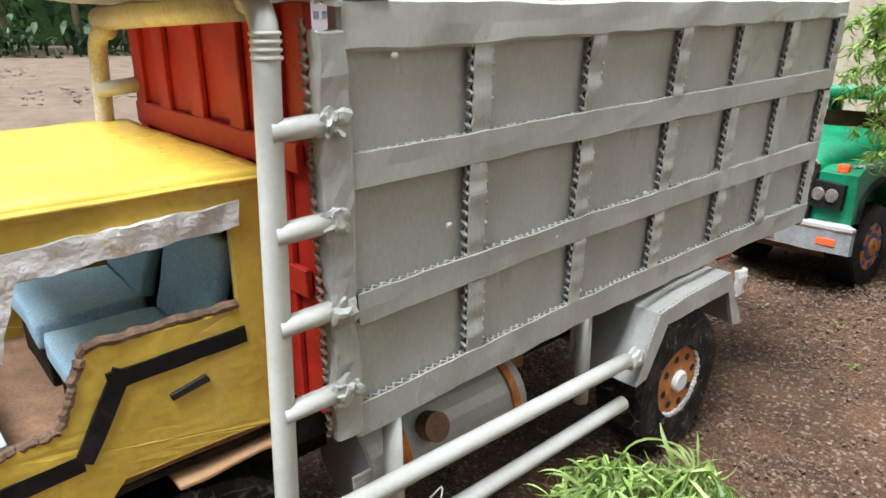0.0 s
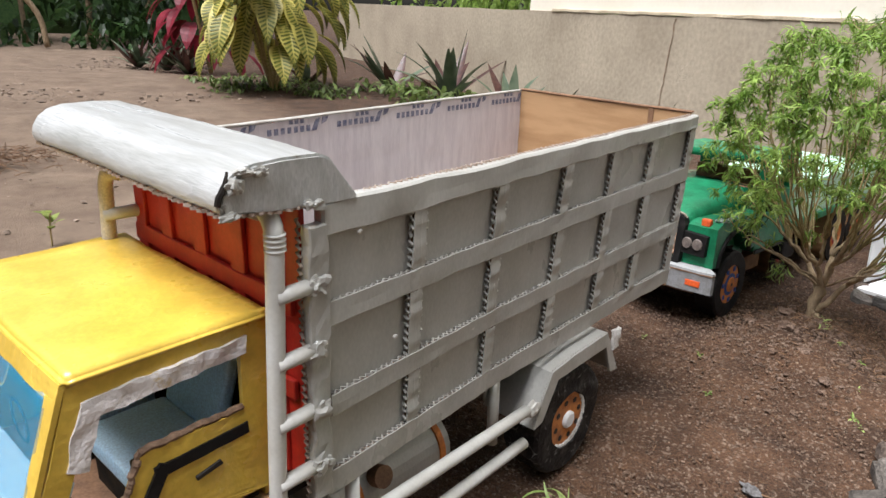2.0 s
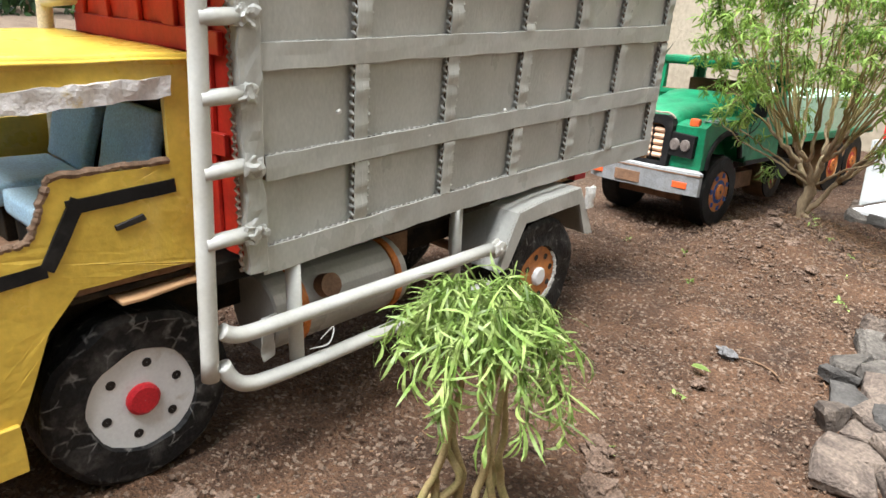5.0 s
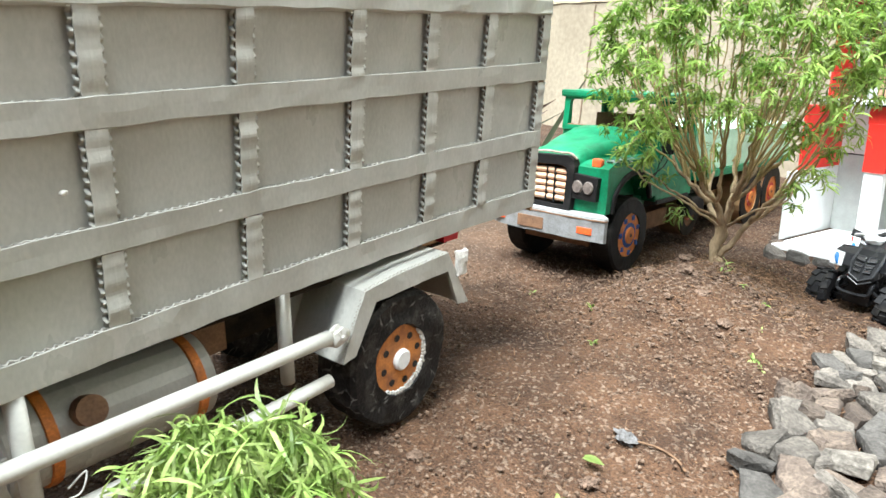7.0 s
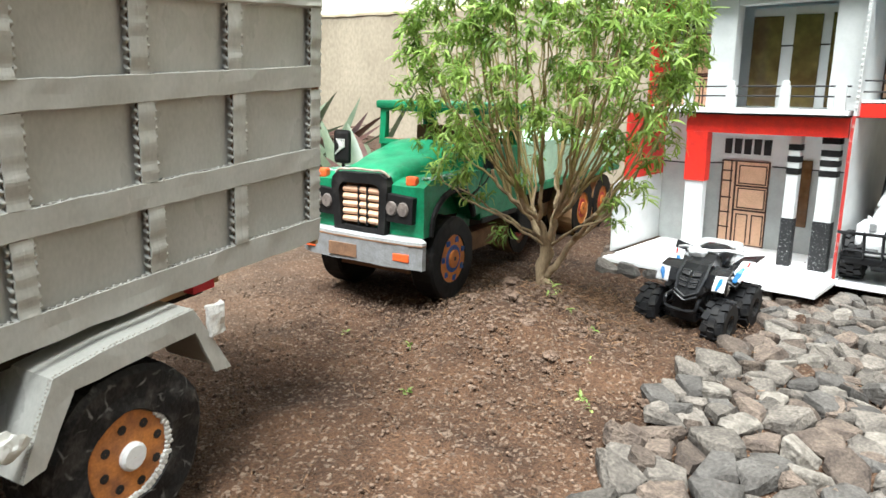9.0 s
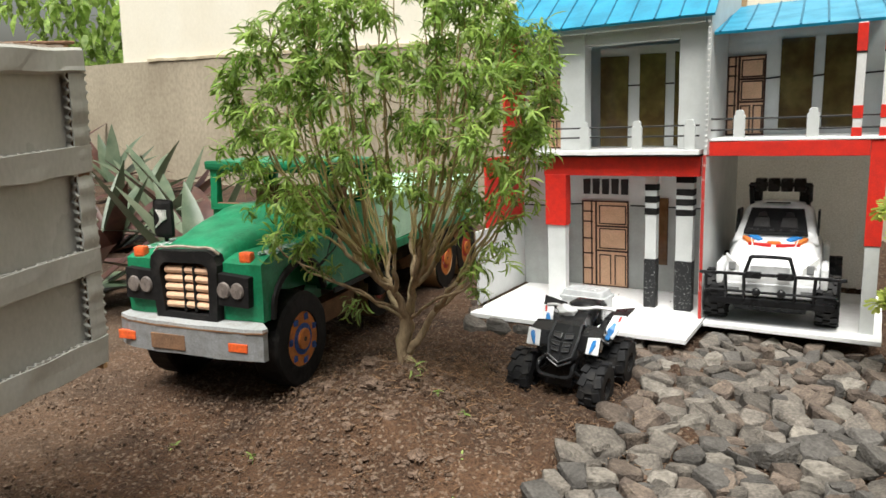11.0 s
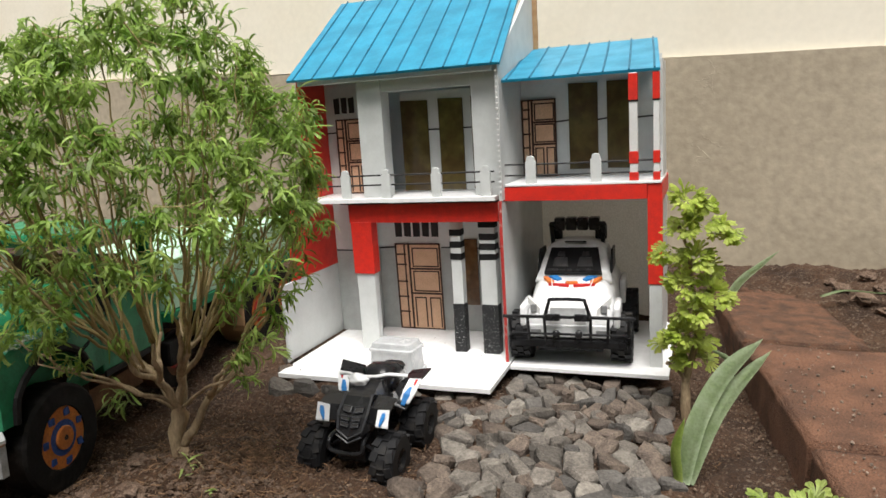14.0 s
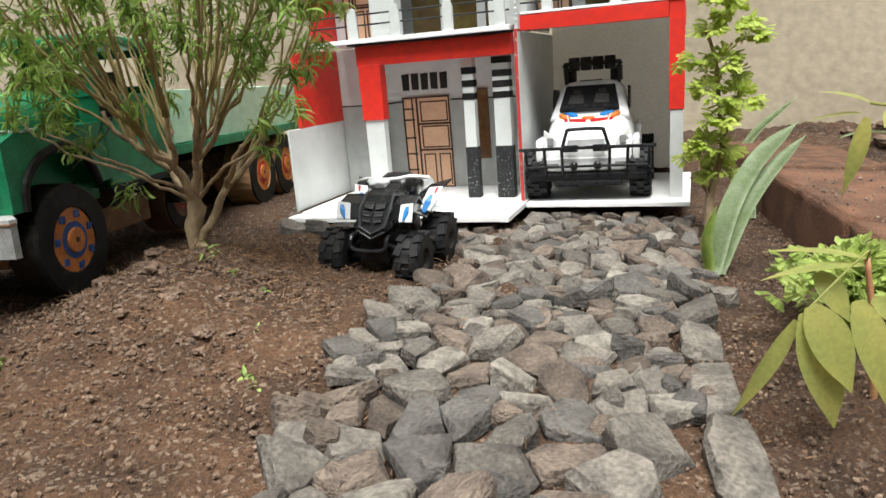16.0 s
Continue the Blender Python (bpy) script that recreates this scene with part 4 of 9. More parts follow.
def truck_wheel(x, y, z, radius, width, rim_r, rim_mat, centre_mat, inward, holes, label, group, hub_r, seed, hub_bulge=0.002):
    """A wheel cut from cardboard discs; inward: +1 when the tyre lies at larger Y than its face."""
    s = inward
    prof = [(rim_r, 0.004 * s), (rim_r + 0.002, 0.0), (radius * 0.93, 0.0), (radius, 0.004 * s), (radius * 1.005, width * 0.5 * s), (radius, (width - 0.003) * s), (radius * 0.9, width * s), (0.004, width * s)]
    bm = lathe(prof, 1, (x, y, z), 30)
    wobble(bm, 0.0036, 34, seed, 0.014)
    wheel = part("wheel", bm, TYRE, truck, label)
    rim = part("rim", lathe([(0.0005, 0.0032 * s), (rim_r + 0.0015, 0.0032 * s), (rim_r + 0.0015, 0.007 * s)], 1, (x, y, z), 28), rim_mat, wheel)
    part("hub", lathe([(0.0003, -hub_bulge * s), (hub_r * 0.8, -hub_bulge * s), (hub_r, 0.0), (hub_r, 0.004 * s)], 1, (x, y, z), 18), centre_mat, wheel)
    for k in range(holes):
        t = 2 * math.pi * (k + 0.3) / holes
        q = (x + math.cos(t) * rim_r * 0.70, y + 0.0026 * s, z + math.sin(t) * rim_r * 0.70)
        part("bolt_hole", lathe([(0.0003, 0), (0.0042, 0), (0.0042, 0.001 * s)], 1, q, 9), MARKER, rim)
    return wheel


truck_wheel(-0.094, 0.050, 0.0615, 0.080, 0.05, 0.047, WHITE_SCUFF, LAMP_RED, 1, 6, "black cardboard wheel, scuffed white disc, red hub", "", 0.0145, 1.0)
truck_wheel(-0.094, 0.285, 0.0615, 0.080, 0.05, 0.047, WHITE_SCUFF, LAMP_RED, -1, 6, "black cardboard wheel, scuffed white disc, red hub", "", 0.0145, 2.0)
truck_wheel(0.4085, -0.001, 0.0518, 0.0785, 0.055, 0.0400, RIM_RUST, WHITE_SCUFF, 1, 8, "black cardboard rear wheel with orange disc", "", 0.0125, 3.0)
truck_wheel(0.4085, 0.312, 0.0518, 0.0785, 0.055, 0.0400, RIM_RUST, WHITE_SCUFF, -1, 8, "black cardboard rear wheel with orange disc", "", 0.0125, 4.0)


def torn_white_ring():
    bm = bmesh.new()
    for k in range(26):
        t = -2.2 + 3.0 * k / 25
        for row in range(2):
            r = 0.0392 - 0.0034 * row * math.sin(math.pi * k / 25) + 0.0020 * noise.noise(Vector((k * 0.9, 2 + row, 1)))
            p = Vector((0.4085 + math.cos(t) * r, 0.0012, 0.0518 + math.sin(t) * r))
            bmesh.ops.create_icosphere(bm, subdivisions=1, radius=0.0022 + 0.0014 * random.random(), matrix=Matrix.Translation(p) @ Matrix.Diagonal((1, 0.6, 1, 1)))
    part("torn_paper_edge", bm, GLUE, [o for o in truck.children if o.name.startswith("wheel")][2], "torn white paper round the rim")


torn_white_ring()


def fender():
    line = [(0.3135, 0.0840), (0.3280, 0.1180), (0.3455, 0.1525), (0.3980, 0.1585), (0.4785, 0.1612), (0.5187, 0.0900)]
    band = []
    for i, (x, z) in enumerate(line):
        a, b = Vector(line[max(i - 1, 0)]), Vector(line[min(i + 1, len(line) - 1)])
        d = (b - a).normalized()
        band.append((Vector((x, z)), Vector((d.y, -d.x))))
    inner = [Vector(q) for q in ((0.3310, 0.0872), (0.3450, 0.1110), (0.3605, 0.1368), (0.4020, 0.1378), (0.4785, 0.1390), (0.4990, 0.0930))]
    bm = bmesh.new()
    outer = [p for p, _ in band]
    for i in range(len(outer) - 1):
        for (y0, y1) in ((-0.007, -0.003),):
            v = [bm.verts.new((q.x, y, q.y)) for y in (y0, y1) for q in (outer[i], outer[i + 1], inner[i + 1], inner[i])]
            for f in ((0, 1, 2, 3), (7, 6, 5, 4), (0, 4, 5, 1), (2, 6, 7, 3), (0, 3, 7, 4), (1, 5, 6, 2)):
                bm.faces.new([v[k] for k in f])
    wobble(bm, 0.0008, 60, 2, 0.012)
    fend = part("rear_mudguard", bm, GREY, truck, "folded grey cardboard mudguard over the rear wheel")
    bm = bmesh.new()
    for i in range(len(outer) - 1):
        a, b = outer[i], outer[i + 1]
        n = band[i][1]
        v = [bm.verts.new((q.x, y, q.y)) for y in (-0.003, 0.075) for q in (a, b, b + Vector((n.x, n.y)) * 0.004, a + Vector((n.x, n.y)) * 0.004)]
        for f in ((0, 1, 2, 3), (7, 6, 5, 4), (0, 4, 5, 1), (2, 6, 7, 3), (0, 3, 7, 4), (1, 5, 6, 2)):
            bm.faces.new([v[k] for k in f])
    wobble(bm, 0.0008, 60, 3, 0.015)
    part("mudguard_top", bm, GREY, fend)
    part("mud_flap", board((0.315, 0.0745, 0.088), (0.50, 0.078, 0.158), 5.0), GREY, fend)
    bm = bmesh.new()
    for i in range(5):
        a, b = outer[i], outer[i + 1]
        n = int((b - a).length / 0.0028)
        for k in range(n):
            q = a.lerp(b, (k + 0.5) / n)
            bmesh.ops.create_icosphere(bm, subdivisions=1, radius=0.0011, matrix=Matrix.Translation((q.x, -0.0052 + 0.0012 * (k % 2), q.y + 0.0004)))
    part("fluted_edge", bm, GREY_EDGE, fend)
    part("glue_lump", wobble(blob((0.308, -0.006, 0.1165), (0.013, 0.005, 0.010), 8.0, 0.6, 3), 0.002, 110, 2), PVC, fend)
    part("tail_block", board((0.46, 0.0345, 0.158), (0.552, 0.06, 0.170), 6.0), CARD, truck, "brown cardboard block under the tail")
    part("tail_lamp", board((0.506, 0.022, 0.1600), (0.532, 0.034, 0.1695), 7.0), LAMP_RED, truck, "small dark red tail lamp")
    part("tail_tape", wobble(board((0.494, -0.009, 0.128), (0.514, -0.004, 0.158), 7.5, 0.001, 60, 0.005), 0.003, 80, 1), GLUE, truck)


fender()


def underframe():
    # chassis and subframe coloured near-black, as the shade under the truck
    part("chassis", board((-0.20, 0.09, 0.10), (0.54, 0.225, 0.150), 1.0, 0.001, 20, 0.03), DARK, truck, "cardboard chassis, near-black for the shade underneath")
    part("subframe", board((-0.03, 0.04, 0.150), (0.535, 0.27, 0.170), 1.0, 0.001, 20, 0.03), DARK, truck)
    part("axle", tube([(0.409, 0.05, 0.05), (0.409, 0.26, 0.05)], 0.007), CARD_DARK, truck)
    part("axle", tube([(-0.094, 0.09, 0.0615), (-0.094, 0.245, 0.0615)], 0.007), CARD_DARK, truck)
    # darker than bare card: shade under the body is in its colour
    part("cross_member", board((0.19, 0.07, 0.105), (0.235, 0.20, 0.165), 2.0), CARD_DARK, truck, "bare brown cardboard under the body")
    # fuel tank, grey with brown bands
    tank = part("fuel_tank", lathe([(0.0005, 0), (0.0375, 0), (0.0395, 0.002), (0.0395, 0.168), (0.0375, 0.170), (0.0005, 0.170)], 0, (0.026, 0.066, 0.099), 26), GREY, truck, "grey drum fuel tank with brown bands", smooth=False)
    for x in (0.054, 0.176):
        part("tank_band", lathe([(0.0398, 0), (0.0418, 0.0006), (0.0418, 0.0085), (0.0398, 0.009)], 0, (x, 0.066, 0.099), 26), ORANGE, tank)
    part("filler_cap", tube([(0.085, 0.034, 0.121), (0.085, 0.021, 0.126)], 0.0120, 16), CARD_DARK, tank)
    part("drip_sheet", wobble(board((0.012, 0.030, 0.066), (0.026, 0.032, 0.112), 4.0, 0.002, 40, 0.005), 0.004, 60, 2), PVC, tank, "strip of crumpled pale plastic")
    part("loose_wire", tube(smooth_line([(0.04, -0.003, 0.082), (0.055, -0.012, 0.086), (0.062, -0.010, 0.100), (0.05, -0.006, 0.09)], 5), 0.0007, 5), GLUE, truck)


underframe()


def cab():
    y0, y1 = 0.038, 0.298
    shell = part("cab", board((-0.040, y0 + 0.004, 0.165), (-0.032, y1 - 0.004, 0.343), 1.0), YELLOW, truck, "yellow enamelled cardboard cab")
    outer = [(-0.031, 0.176), (-0.029, 0.345), (-0.186, 0.341), (-0.226, 0.226), (-0.240, 0.090), (-0.190, 0.086), (-0.174, 0.120), (-0.160, 0.152), (-0.1356, 0.179), (-0.1096, 0.179), (-0.06, 0.180)]
    hole = [(-0.176, 0.318), (-0.056, 0.324), (-0.0585, 0.264), (-0.144, 0.2645), (-0.1640, 0.2225), (-0.2080, 0.2190)]
    for y in (y0, y1 - 0.005):
        bm = holed(outer, hole, y, y + 0.005)
        wobble(bm, 0.0016, 30, y * 10, 0.016)
        part("door_side", bm, YELLOW, shell)
    # white torn paper round the window, black line below it
    a = 0.0022
    bm = bmesh.new()
    for p, q, w in (((-0.180, 0.3245), (-0.0525, 0.3305), 0.0155), ((-0.1965, 0.2765), (-0.1800, 0.3235), 0.0155)):
        d = (Vector(q) - Vector(p)).normalized()
        n = Vector((d.y, -d.x)) * w
        add_prism(bm, [p, q, (q[0] + n.x, q[1] + n.y), (p[0] + n.x, p[1] + n.y)], y0 - a, y0 + 0.007)
    wobble(bm, 0.0022, 75, 2.0, 0.005)
    part("window_paper", bm, PAPER, shell, "torn white paper round the window")
    bm = bmesh.new()
    low = [(-0.0585, 0.2515), (-0.1335, 0.2480), (-0.1585, 0.2055), (-0.2110, 0.2020)]
    for p, q in zip(low, low[1:]):
        d = (Vector(q) - Vector(p)).normalized()
        n = Vector((-d.y, d.x)) * 0.0105
        p, q = Vector(p) - d * 0.003, Vector(q) + d * 0.003
        add_prism(bm, [p, q, (q[0] + n.x, q[1] + n.y), (p[0] + n.x, p[1] + n.y)], y0 - 0.0022 - 0.0004 * d.x, y0 + 0.001)
    part("window_trim", wobble(bm, 0.0006, 60, 1, 0.01), BLACK, shell, "black painted line under the window")
    up = [(-0.0590, 0.2665), (-0.144, 0.2655), (-0.1635, 0.2225), (-0.2080, 0.2185)]
    for p, q in zip(up, up[1:]):
        n = 24
        line = [Vector((p[0] + (q[0] - p[0]) * k / n, y0 + 0.002, p[1] + (q[1] - p[1]) * k / n)) + noise.noise_vector(Vector((k * 0.6, p[0] * 50, 1))) * 0.0020 for k in range(n + 1)]
        part("raw_sill", tube(line, [0.0030 + 0.0012 * noise.noise(Vector((i * 0.9, p[0] * 30, 2))) for i in range(n + 1)], 7), TORN_DARK, shell, "raw torn cardboard sill")
    part("door_handle", wobble(prism([(-0.0805, 0.2235), (-0.1040, 0.2185), (-0.1050, 0.2230), (-0.0830, 0.2285)], y0 - 0.002, y0 + 0.001), 0.0006, 90, 3), MARKER, shell)
    # roof with a rounded, slightly saggy sheet
    bm = bmesh.new()
    add_box(bm, (-0.190, y0 - 0.003, 0.338), (-0.026, y1 + 0.003, 0.346))
    wobble(bm, 0.0022, 16, 3.0, 0.012)
    sharp = [e for e in bm.edges if len(e.link_faces) == 2 and e.calc_face_angle(0) > 0.9]
    bmesh.ops.bevel(bm, geom=sharp, offset=0.003, segments=3, affect="EDGES")
    part("roof", bm, YELLOW, shell, smooth=True)
    # front: windscreen frame and film, black band, nose
    ws = Vector((-0.226 + 0.186, 0, 0.226 - 0.341))
    fm = basis((0, 1, 0), (-0.188, 0, 0.340), up=(-0.944, 0, 0.329))

    def on_front(lo, hi, t0, t1):
        """A sloping rectangle of the windscreen's plane: lo, hi across; t0, t1 down the slope."""
        bm = bmesh.new()
        pts = []
        for y, t in ((lo, t0), (hi, t0), (hi, t1), (lo, t1)):
            c = Vector((-0.187, y, 0.341)) + ws * t
            pts.append(c)
        nrm = Vector((ws.z, 0, -ws.x)).normalized() * 0.004
        v = [bm.verts.new(c) for c in pts] + [bm.verts.new(c + nrm) for c in pts]
        for f in ((0, 1, 2, 3), (7, 6, 5, 4), (0, 4, 5, 1), (1, 5, 6, 2), (2, 6, 7, 3), (3, 7, 4, 0)):
            bm.faces.new([v[k] for k in f])
        bmesh.ops.recalc_face_normals(bm, faces=bm.faces[:])
        return bm
    frame_part = part("windscreen_frame", wobble(on_front(y0, y1, 0.0, 0.13), 0.001, 40, 1, 0.015), YELLOW, shell)
    part("windscreen_post", wobble(on_front(y0, y0 + 0.016, 0.1, 1.0), 0.001, 40, 2, 0.015), YELLOW, frame_part)
    part("windscreen_post", wobble(on_front(y1 - 0.016, y1, 0.1, 1.0), 0.001, 40, 3, 0.015), YELLOW, frame_part)
    glass = part("windscreen", wobble(on_front(y0 + 0.012, y1 - 0.012, 0.1, 1.03), 0.0012, 22, 5, 0.015), SHIELD, shell, "blue plastic film windscreen", smooth=True)
    glass.visible_shadow = False
    part("black_band", board((-0.236, y0 + 0.018, 0.180), (-0.224, y1 - 0.018, 0.222), 6.0), BLACK, shell, "black band below the windscreen")
    part("nose", board((-0.243, y0, 0.085), (-0.234, y1, 0.181), 7.0, 0.0014), YELLOW, shell)
    part("nose_corner", board((-0.240, y0, 0.180), (-0.222, y0 + 0.020, 0.226), 7.5, 0.001), YELLOW, shell)
    part("nose_corner", board((-0.240, y1 - 0.020, 0.180), (-0.222, y1, 0.226), 7.7, 0.001), YELLOW, shell)
    part("lamp_surround", board((-0.246, y0 - 0.003, 0.108), (-0.222, y0 + 0.050, 0.150), 8.0, 0.001), BLACK, shell, "black lamp surround at the corner")
    part("lamp_edge", board((-0.2225, y0 - 0.0045, 0.106), (-0.2195, y0 + 0.01, 0.152), 8.2, 0.0008), CARD, shell)
    part("bumper", board((-0.252, y0 - 0.004, 0.048), (-0.19, y1 + 0.004, 0.088), 9.0, 0.002), YELLOW, truck, "yellow cardboard front bumper")
    part("glue_lump", blob((-0.240, y0 - 0.002, 0.166), (0.008, 0.007, 0.008), 2.0, 0.8, 3), GLUE, shell)
    # step flap of raw card behind the door
    part("step_flap", wobble(board((-0.110, y0 - 0.004, 0.160), (-0.034, y0 + 0.02, 0.1635), 3.0), 0.002, 30, 2), CARD, shell, "loose raw cardboard flap")
    # near-black boards added so the arch and the cab's inside look shaded
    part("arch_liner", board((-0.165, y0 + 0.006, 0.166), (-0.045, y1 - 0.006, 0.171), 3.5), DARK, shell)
    part("back_lining", board((-0.0455, y0 + 0.008, 0.18), (-0.0425, y1 - 0.008, 0.336), 4.2), DARK, shell, "near-black board behind the seats for the cab's shade")
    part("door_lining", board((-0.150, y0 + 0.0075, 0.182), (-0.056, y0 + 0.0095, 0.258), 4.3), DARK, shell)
    part("cab_floor", board((-0.222, y0 + 0.006, 0.172), (-0.042, y1 - 0.006, 0.178), 4.0), CARD_DARK, shell)
    part("firewall", board((-0.220, y0 + 0.006, 0.10), (-0.214, y1 - 0.006, 0.205), 4.5), CARD_DARK, shell)
    for y in (0.060, 0.175):
        part("seat_cushion", wobble(box((-0.145, y, 0.212), (-0.070, y + 0.095, 0.232), 0.004), 0.002, 25, y * 9, 0.02), SKY_CLOTH, shell, "pale blue card seat", smooth=True)
        back = box((-0.006, y, 0.0), (0.006, y + 0.090, 0.072), 0.004, pose(-0.068, 0, 0.230, 0, 16, 0))
        part("seat_back", wobble(back, 0.002, 25, y * 7, 0.02), SKY_CLOTH, shell, "pale blue card seat back", smooth=True)
        part("seat_base", board((-0.140, y + 0.006, 0.178), (-0.072, y + 0.09, 0.211), y * 30), DARK, shell)
    part("steering_wheel", wobble(lathe([(0.020, -0.001), (0.0225, 0), (0.020, 0.001), (0.018, 0), (0.020, -0.001)], 0, (-0.175, 0.215, 0.225), 20), 0.0004, 30, 1), BLACK, shell)
    part("dash", board((-0.218, y0 + 0.02, 0.195), (-0.186, y1 - 0.02, 0.215), 5.0), SKY_CLOTH, shell)
    part("mirror_scrap", prism([(-0.208, 0.232), (-0.200, 0.238), (-0.190, 0.262), (-0.197, 0.274)], y0 + 0.004, y0 + 0.0055), SKY_CLOTH, shell, "scrap of pale blue plastic in the window")


cab()

# ---- the two-storey model house ----
# X to the right of its front, Y into the house, Z up from its floor; it stands a little out of level
HOUSE_M = Matrix.Translation((-0.127, 1.932, 0.0194)) @ Matrix(((0.99871, 0, -0.05073), (0, 1, -0.0032), (0.05073, 0.0032, 0.9987))).to_4x4()
house = thing("model_house", HOUSE_M, "two-storey model house of painted foam board with blue roofs", "model house")


def slab(name, lo, hi, material, parent=None, label="", seed=None, amount=0.0008):
    s = seed if seed is not None else lo[0] * 31 + hi[2] * 17
    return part(name, board(lo, hi, s, amount, 25, 0.03, 0.0006), material, parent or house, label)


def marker_line(bm, pts, y, width=0.0028, thick=0.0006):
    """Hand-drawn marker strokes on a wall that faces the front."""
    for (x0, z0), (x1, z1) in zip(pts, pts[1:]):
        d = Vector((x1 - x0, z1 - z0)).normalized()
        n = Vector((-d.y, d.x)) * width * 0.5
        e = d * width * 0.4
        add_prism(bm, [(x0 - n.x - e.x, z0 - n.y - e.y), (x1 - n.x + e.x, z1 - n.y + e.y), (x1 + n.x + e.x, z1 + n.y + e.y), (x0 + n.x - e.x, z0 + n.y - e.y)], y - thick, y + 0.0002)


def model_door(x0, x1, z0, z1, y, tilt=0.0):
    """A paper door: narrow side light, two square panels above, a bridge-shaped pair below."""
    w, h = x1 - x0, z1 - z0
    leaf = slab("door", (x0, y - 0.0022, z0), (x1, y, z1), PEACH, None, "peach card door with hand-drawn brown frame", 3.0, 0.0003)
    bm = bmesh.new()
    yy = y - 0.0024

    def at(u, v):
        return (x0 + u * w + tilt * v * h, z0 + v * h)
    k = 0.0034
    marker_line(bm, [at(0, 0), at(0, 1), at(1, 1), at(1, 0), at(0, 0)], yy, k)
    marker_line(bm, [at(0.20, 0), at(0.20, 1)], yy, k)
    marker_line(bm, [at(0.30, 0), at(0.30, 1)], yy, k * 1.3)
    for v in (0.20, 0.38, 0.56, 0.76, 0.88):
        marker_line(bm, [at(0, v), at(0.22, v)], yy, k)
    for a, b in ((0.45, 0.68), (0.74, 0.95)):
        marker_line(bm, [at(0.38, a), at(0.38, b), at(0.95, b), at(0.95, a), at(0.38, a)], yy, k * 0.8)
    marker_line(bm, [at(0.3, 0.42), at(1, 0.42)], yy, k * 1.2)
    marker_line(bm, [at(0.3, 0.71), at(1, 0.71)], yy, k * 1.2)
    marker_line(bm, [at(0.38, 0.03), at(0.38, 0.37), at(0.62, 0.37), at(0.62, 0.03)], yy, k * 0.8)
    marker_line(bm, [at(0.72, 0.03), at(0.72, 0.37), at(0.95, 0.37), at(0.95, 0.03)], yy, k * 0.8)
    part("door_frame", bm, FRAME_BROWN, leaf)
    return leaf


def wall_lines(name, y, width, pairs):
    """Short marker strokes, each a part of its own."""
    for (x0, z0), (x1, z1) in pairs:
        bm = bmesh.new()
        marker_line(bm, [(x0, z0), (x1, z1)], y, width)
        part(name, bm, MARKER, house)


def vent_slots(x0, x1, z0, z1, y, count, seed):
    for k in range(count):
        w = (x1 - x0) / count
        a = x0 + k * w + w * 0.12
        bm = prism([(a, z0 + 0.001 * (k % 2)), (a + w * 0.72, z0), (a + w * 0.76, z1), (a - w * 0.04, z1 - 0.0012 * ((k + 1) % 2))], y - 0.0016, y - 0.0002, 1, 0.0005)
        part("vent_slot", bm, MARKER, house)


def ribbed_roof(x0, x1, eave, ridge, count, seed, skew=0.0):
    (y0, z0), (y1, z1) = eave, ridge
    d = Vector((0, y1 - y0, z1 - z0)).normalized()
    n = Vector((0, -d.z, d.y))
    bm = bmesh.new()
    t = 0.005
    pts = [Vector((x0, y0, z0)), Vector((x1, y0, z0)), Vector((x1 + skew, y1, z1)), Vector((x0 + skew, y1, z1))]
    v = [bm.verts.new(p) for p in pts] + [bm.verts.new(p + n * t) for p in pts]
    for f in ((3, 2, 1, 0), (4, 5, 6, 7), (0, 1, 5, 4), (1, 2, 6, 5), (2, 3, 7, 6), (3, 0, 4, 7)):
        bm.faces.new([v[k] for k in f])
    wobble(bm, 0.0008, 22, seed, 0.03)
    roof = part("roof", bm, ROOF, house, "blue painted sheet roof with raised battens")
    for k in range(count):
        u = 0.035 + 0.93 * k / (count - 1) + 0.008 * noise.noise(Vector((seed, k * 1.7, 0)))
        a = pts[0].lerp(pts[1], u) + n * (t + 0.0006)
        b = pts[3].lerp(pts[2], u + 0.006 * noise.noise(Vector((seed, k * 2.7, 4)))) + n * (t + 0.0006) + d * 0.006
        part("batten", tube([a, a.lerp(b, 0.5) + Vector((0.0006, 0, 0)), b], 0.0019, 6), BATTEN, roof)
    return roof


def baluster(x, y, z, h=0.056):
    w = 0.0095
    prof = [(x - w, z), (x + w, z), (x + w, z + h * 0.8), (x + w * 0.75, z + h * 0.82), (x + w * 0.7, z + h * 0.95), (x + w * 0.4, z + h), (x - w * 0.4, z + h), (x - w * 0.7, z + h * 0.95), (x - w * 0.75, z + h * 0.82), (x - w, z + h * 0.8)]
    part("baluster", wobble(prism(prof, y - 0.004, y + 0.004), 0.0005, 60, x * 20), WALL_GREY, house)


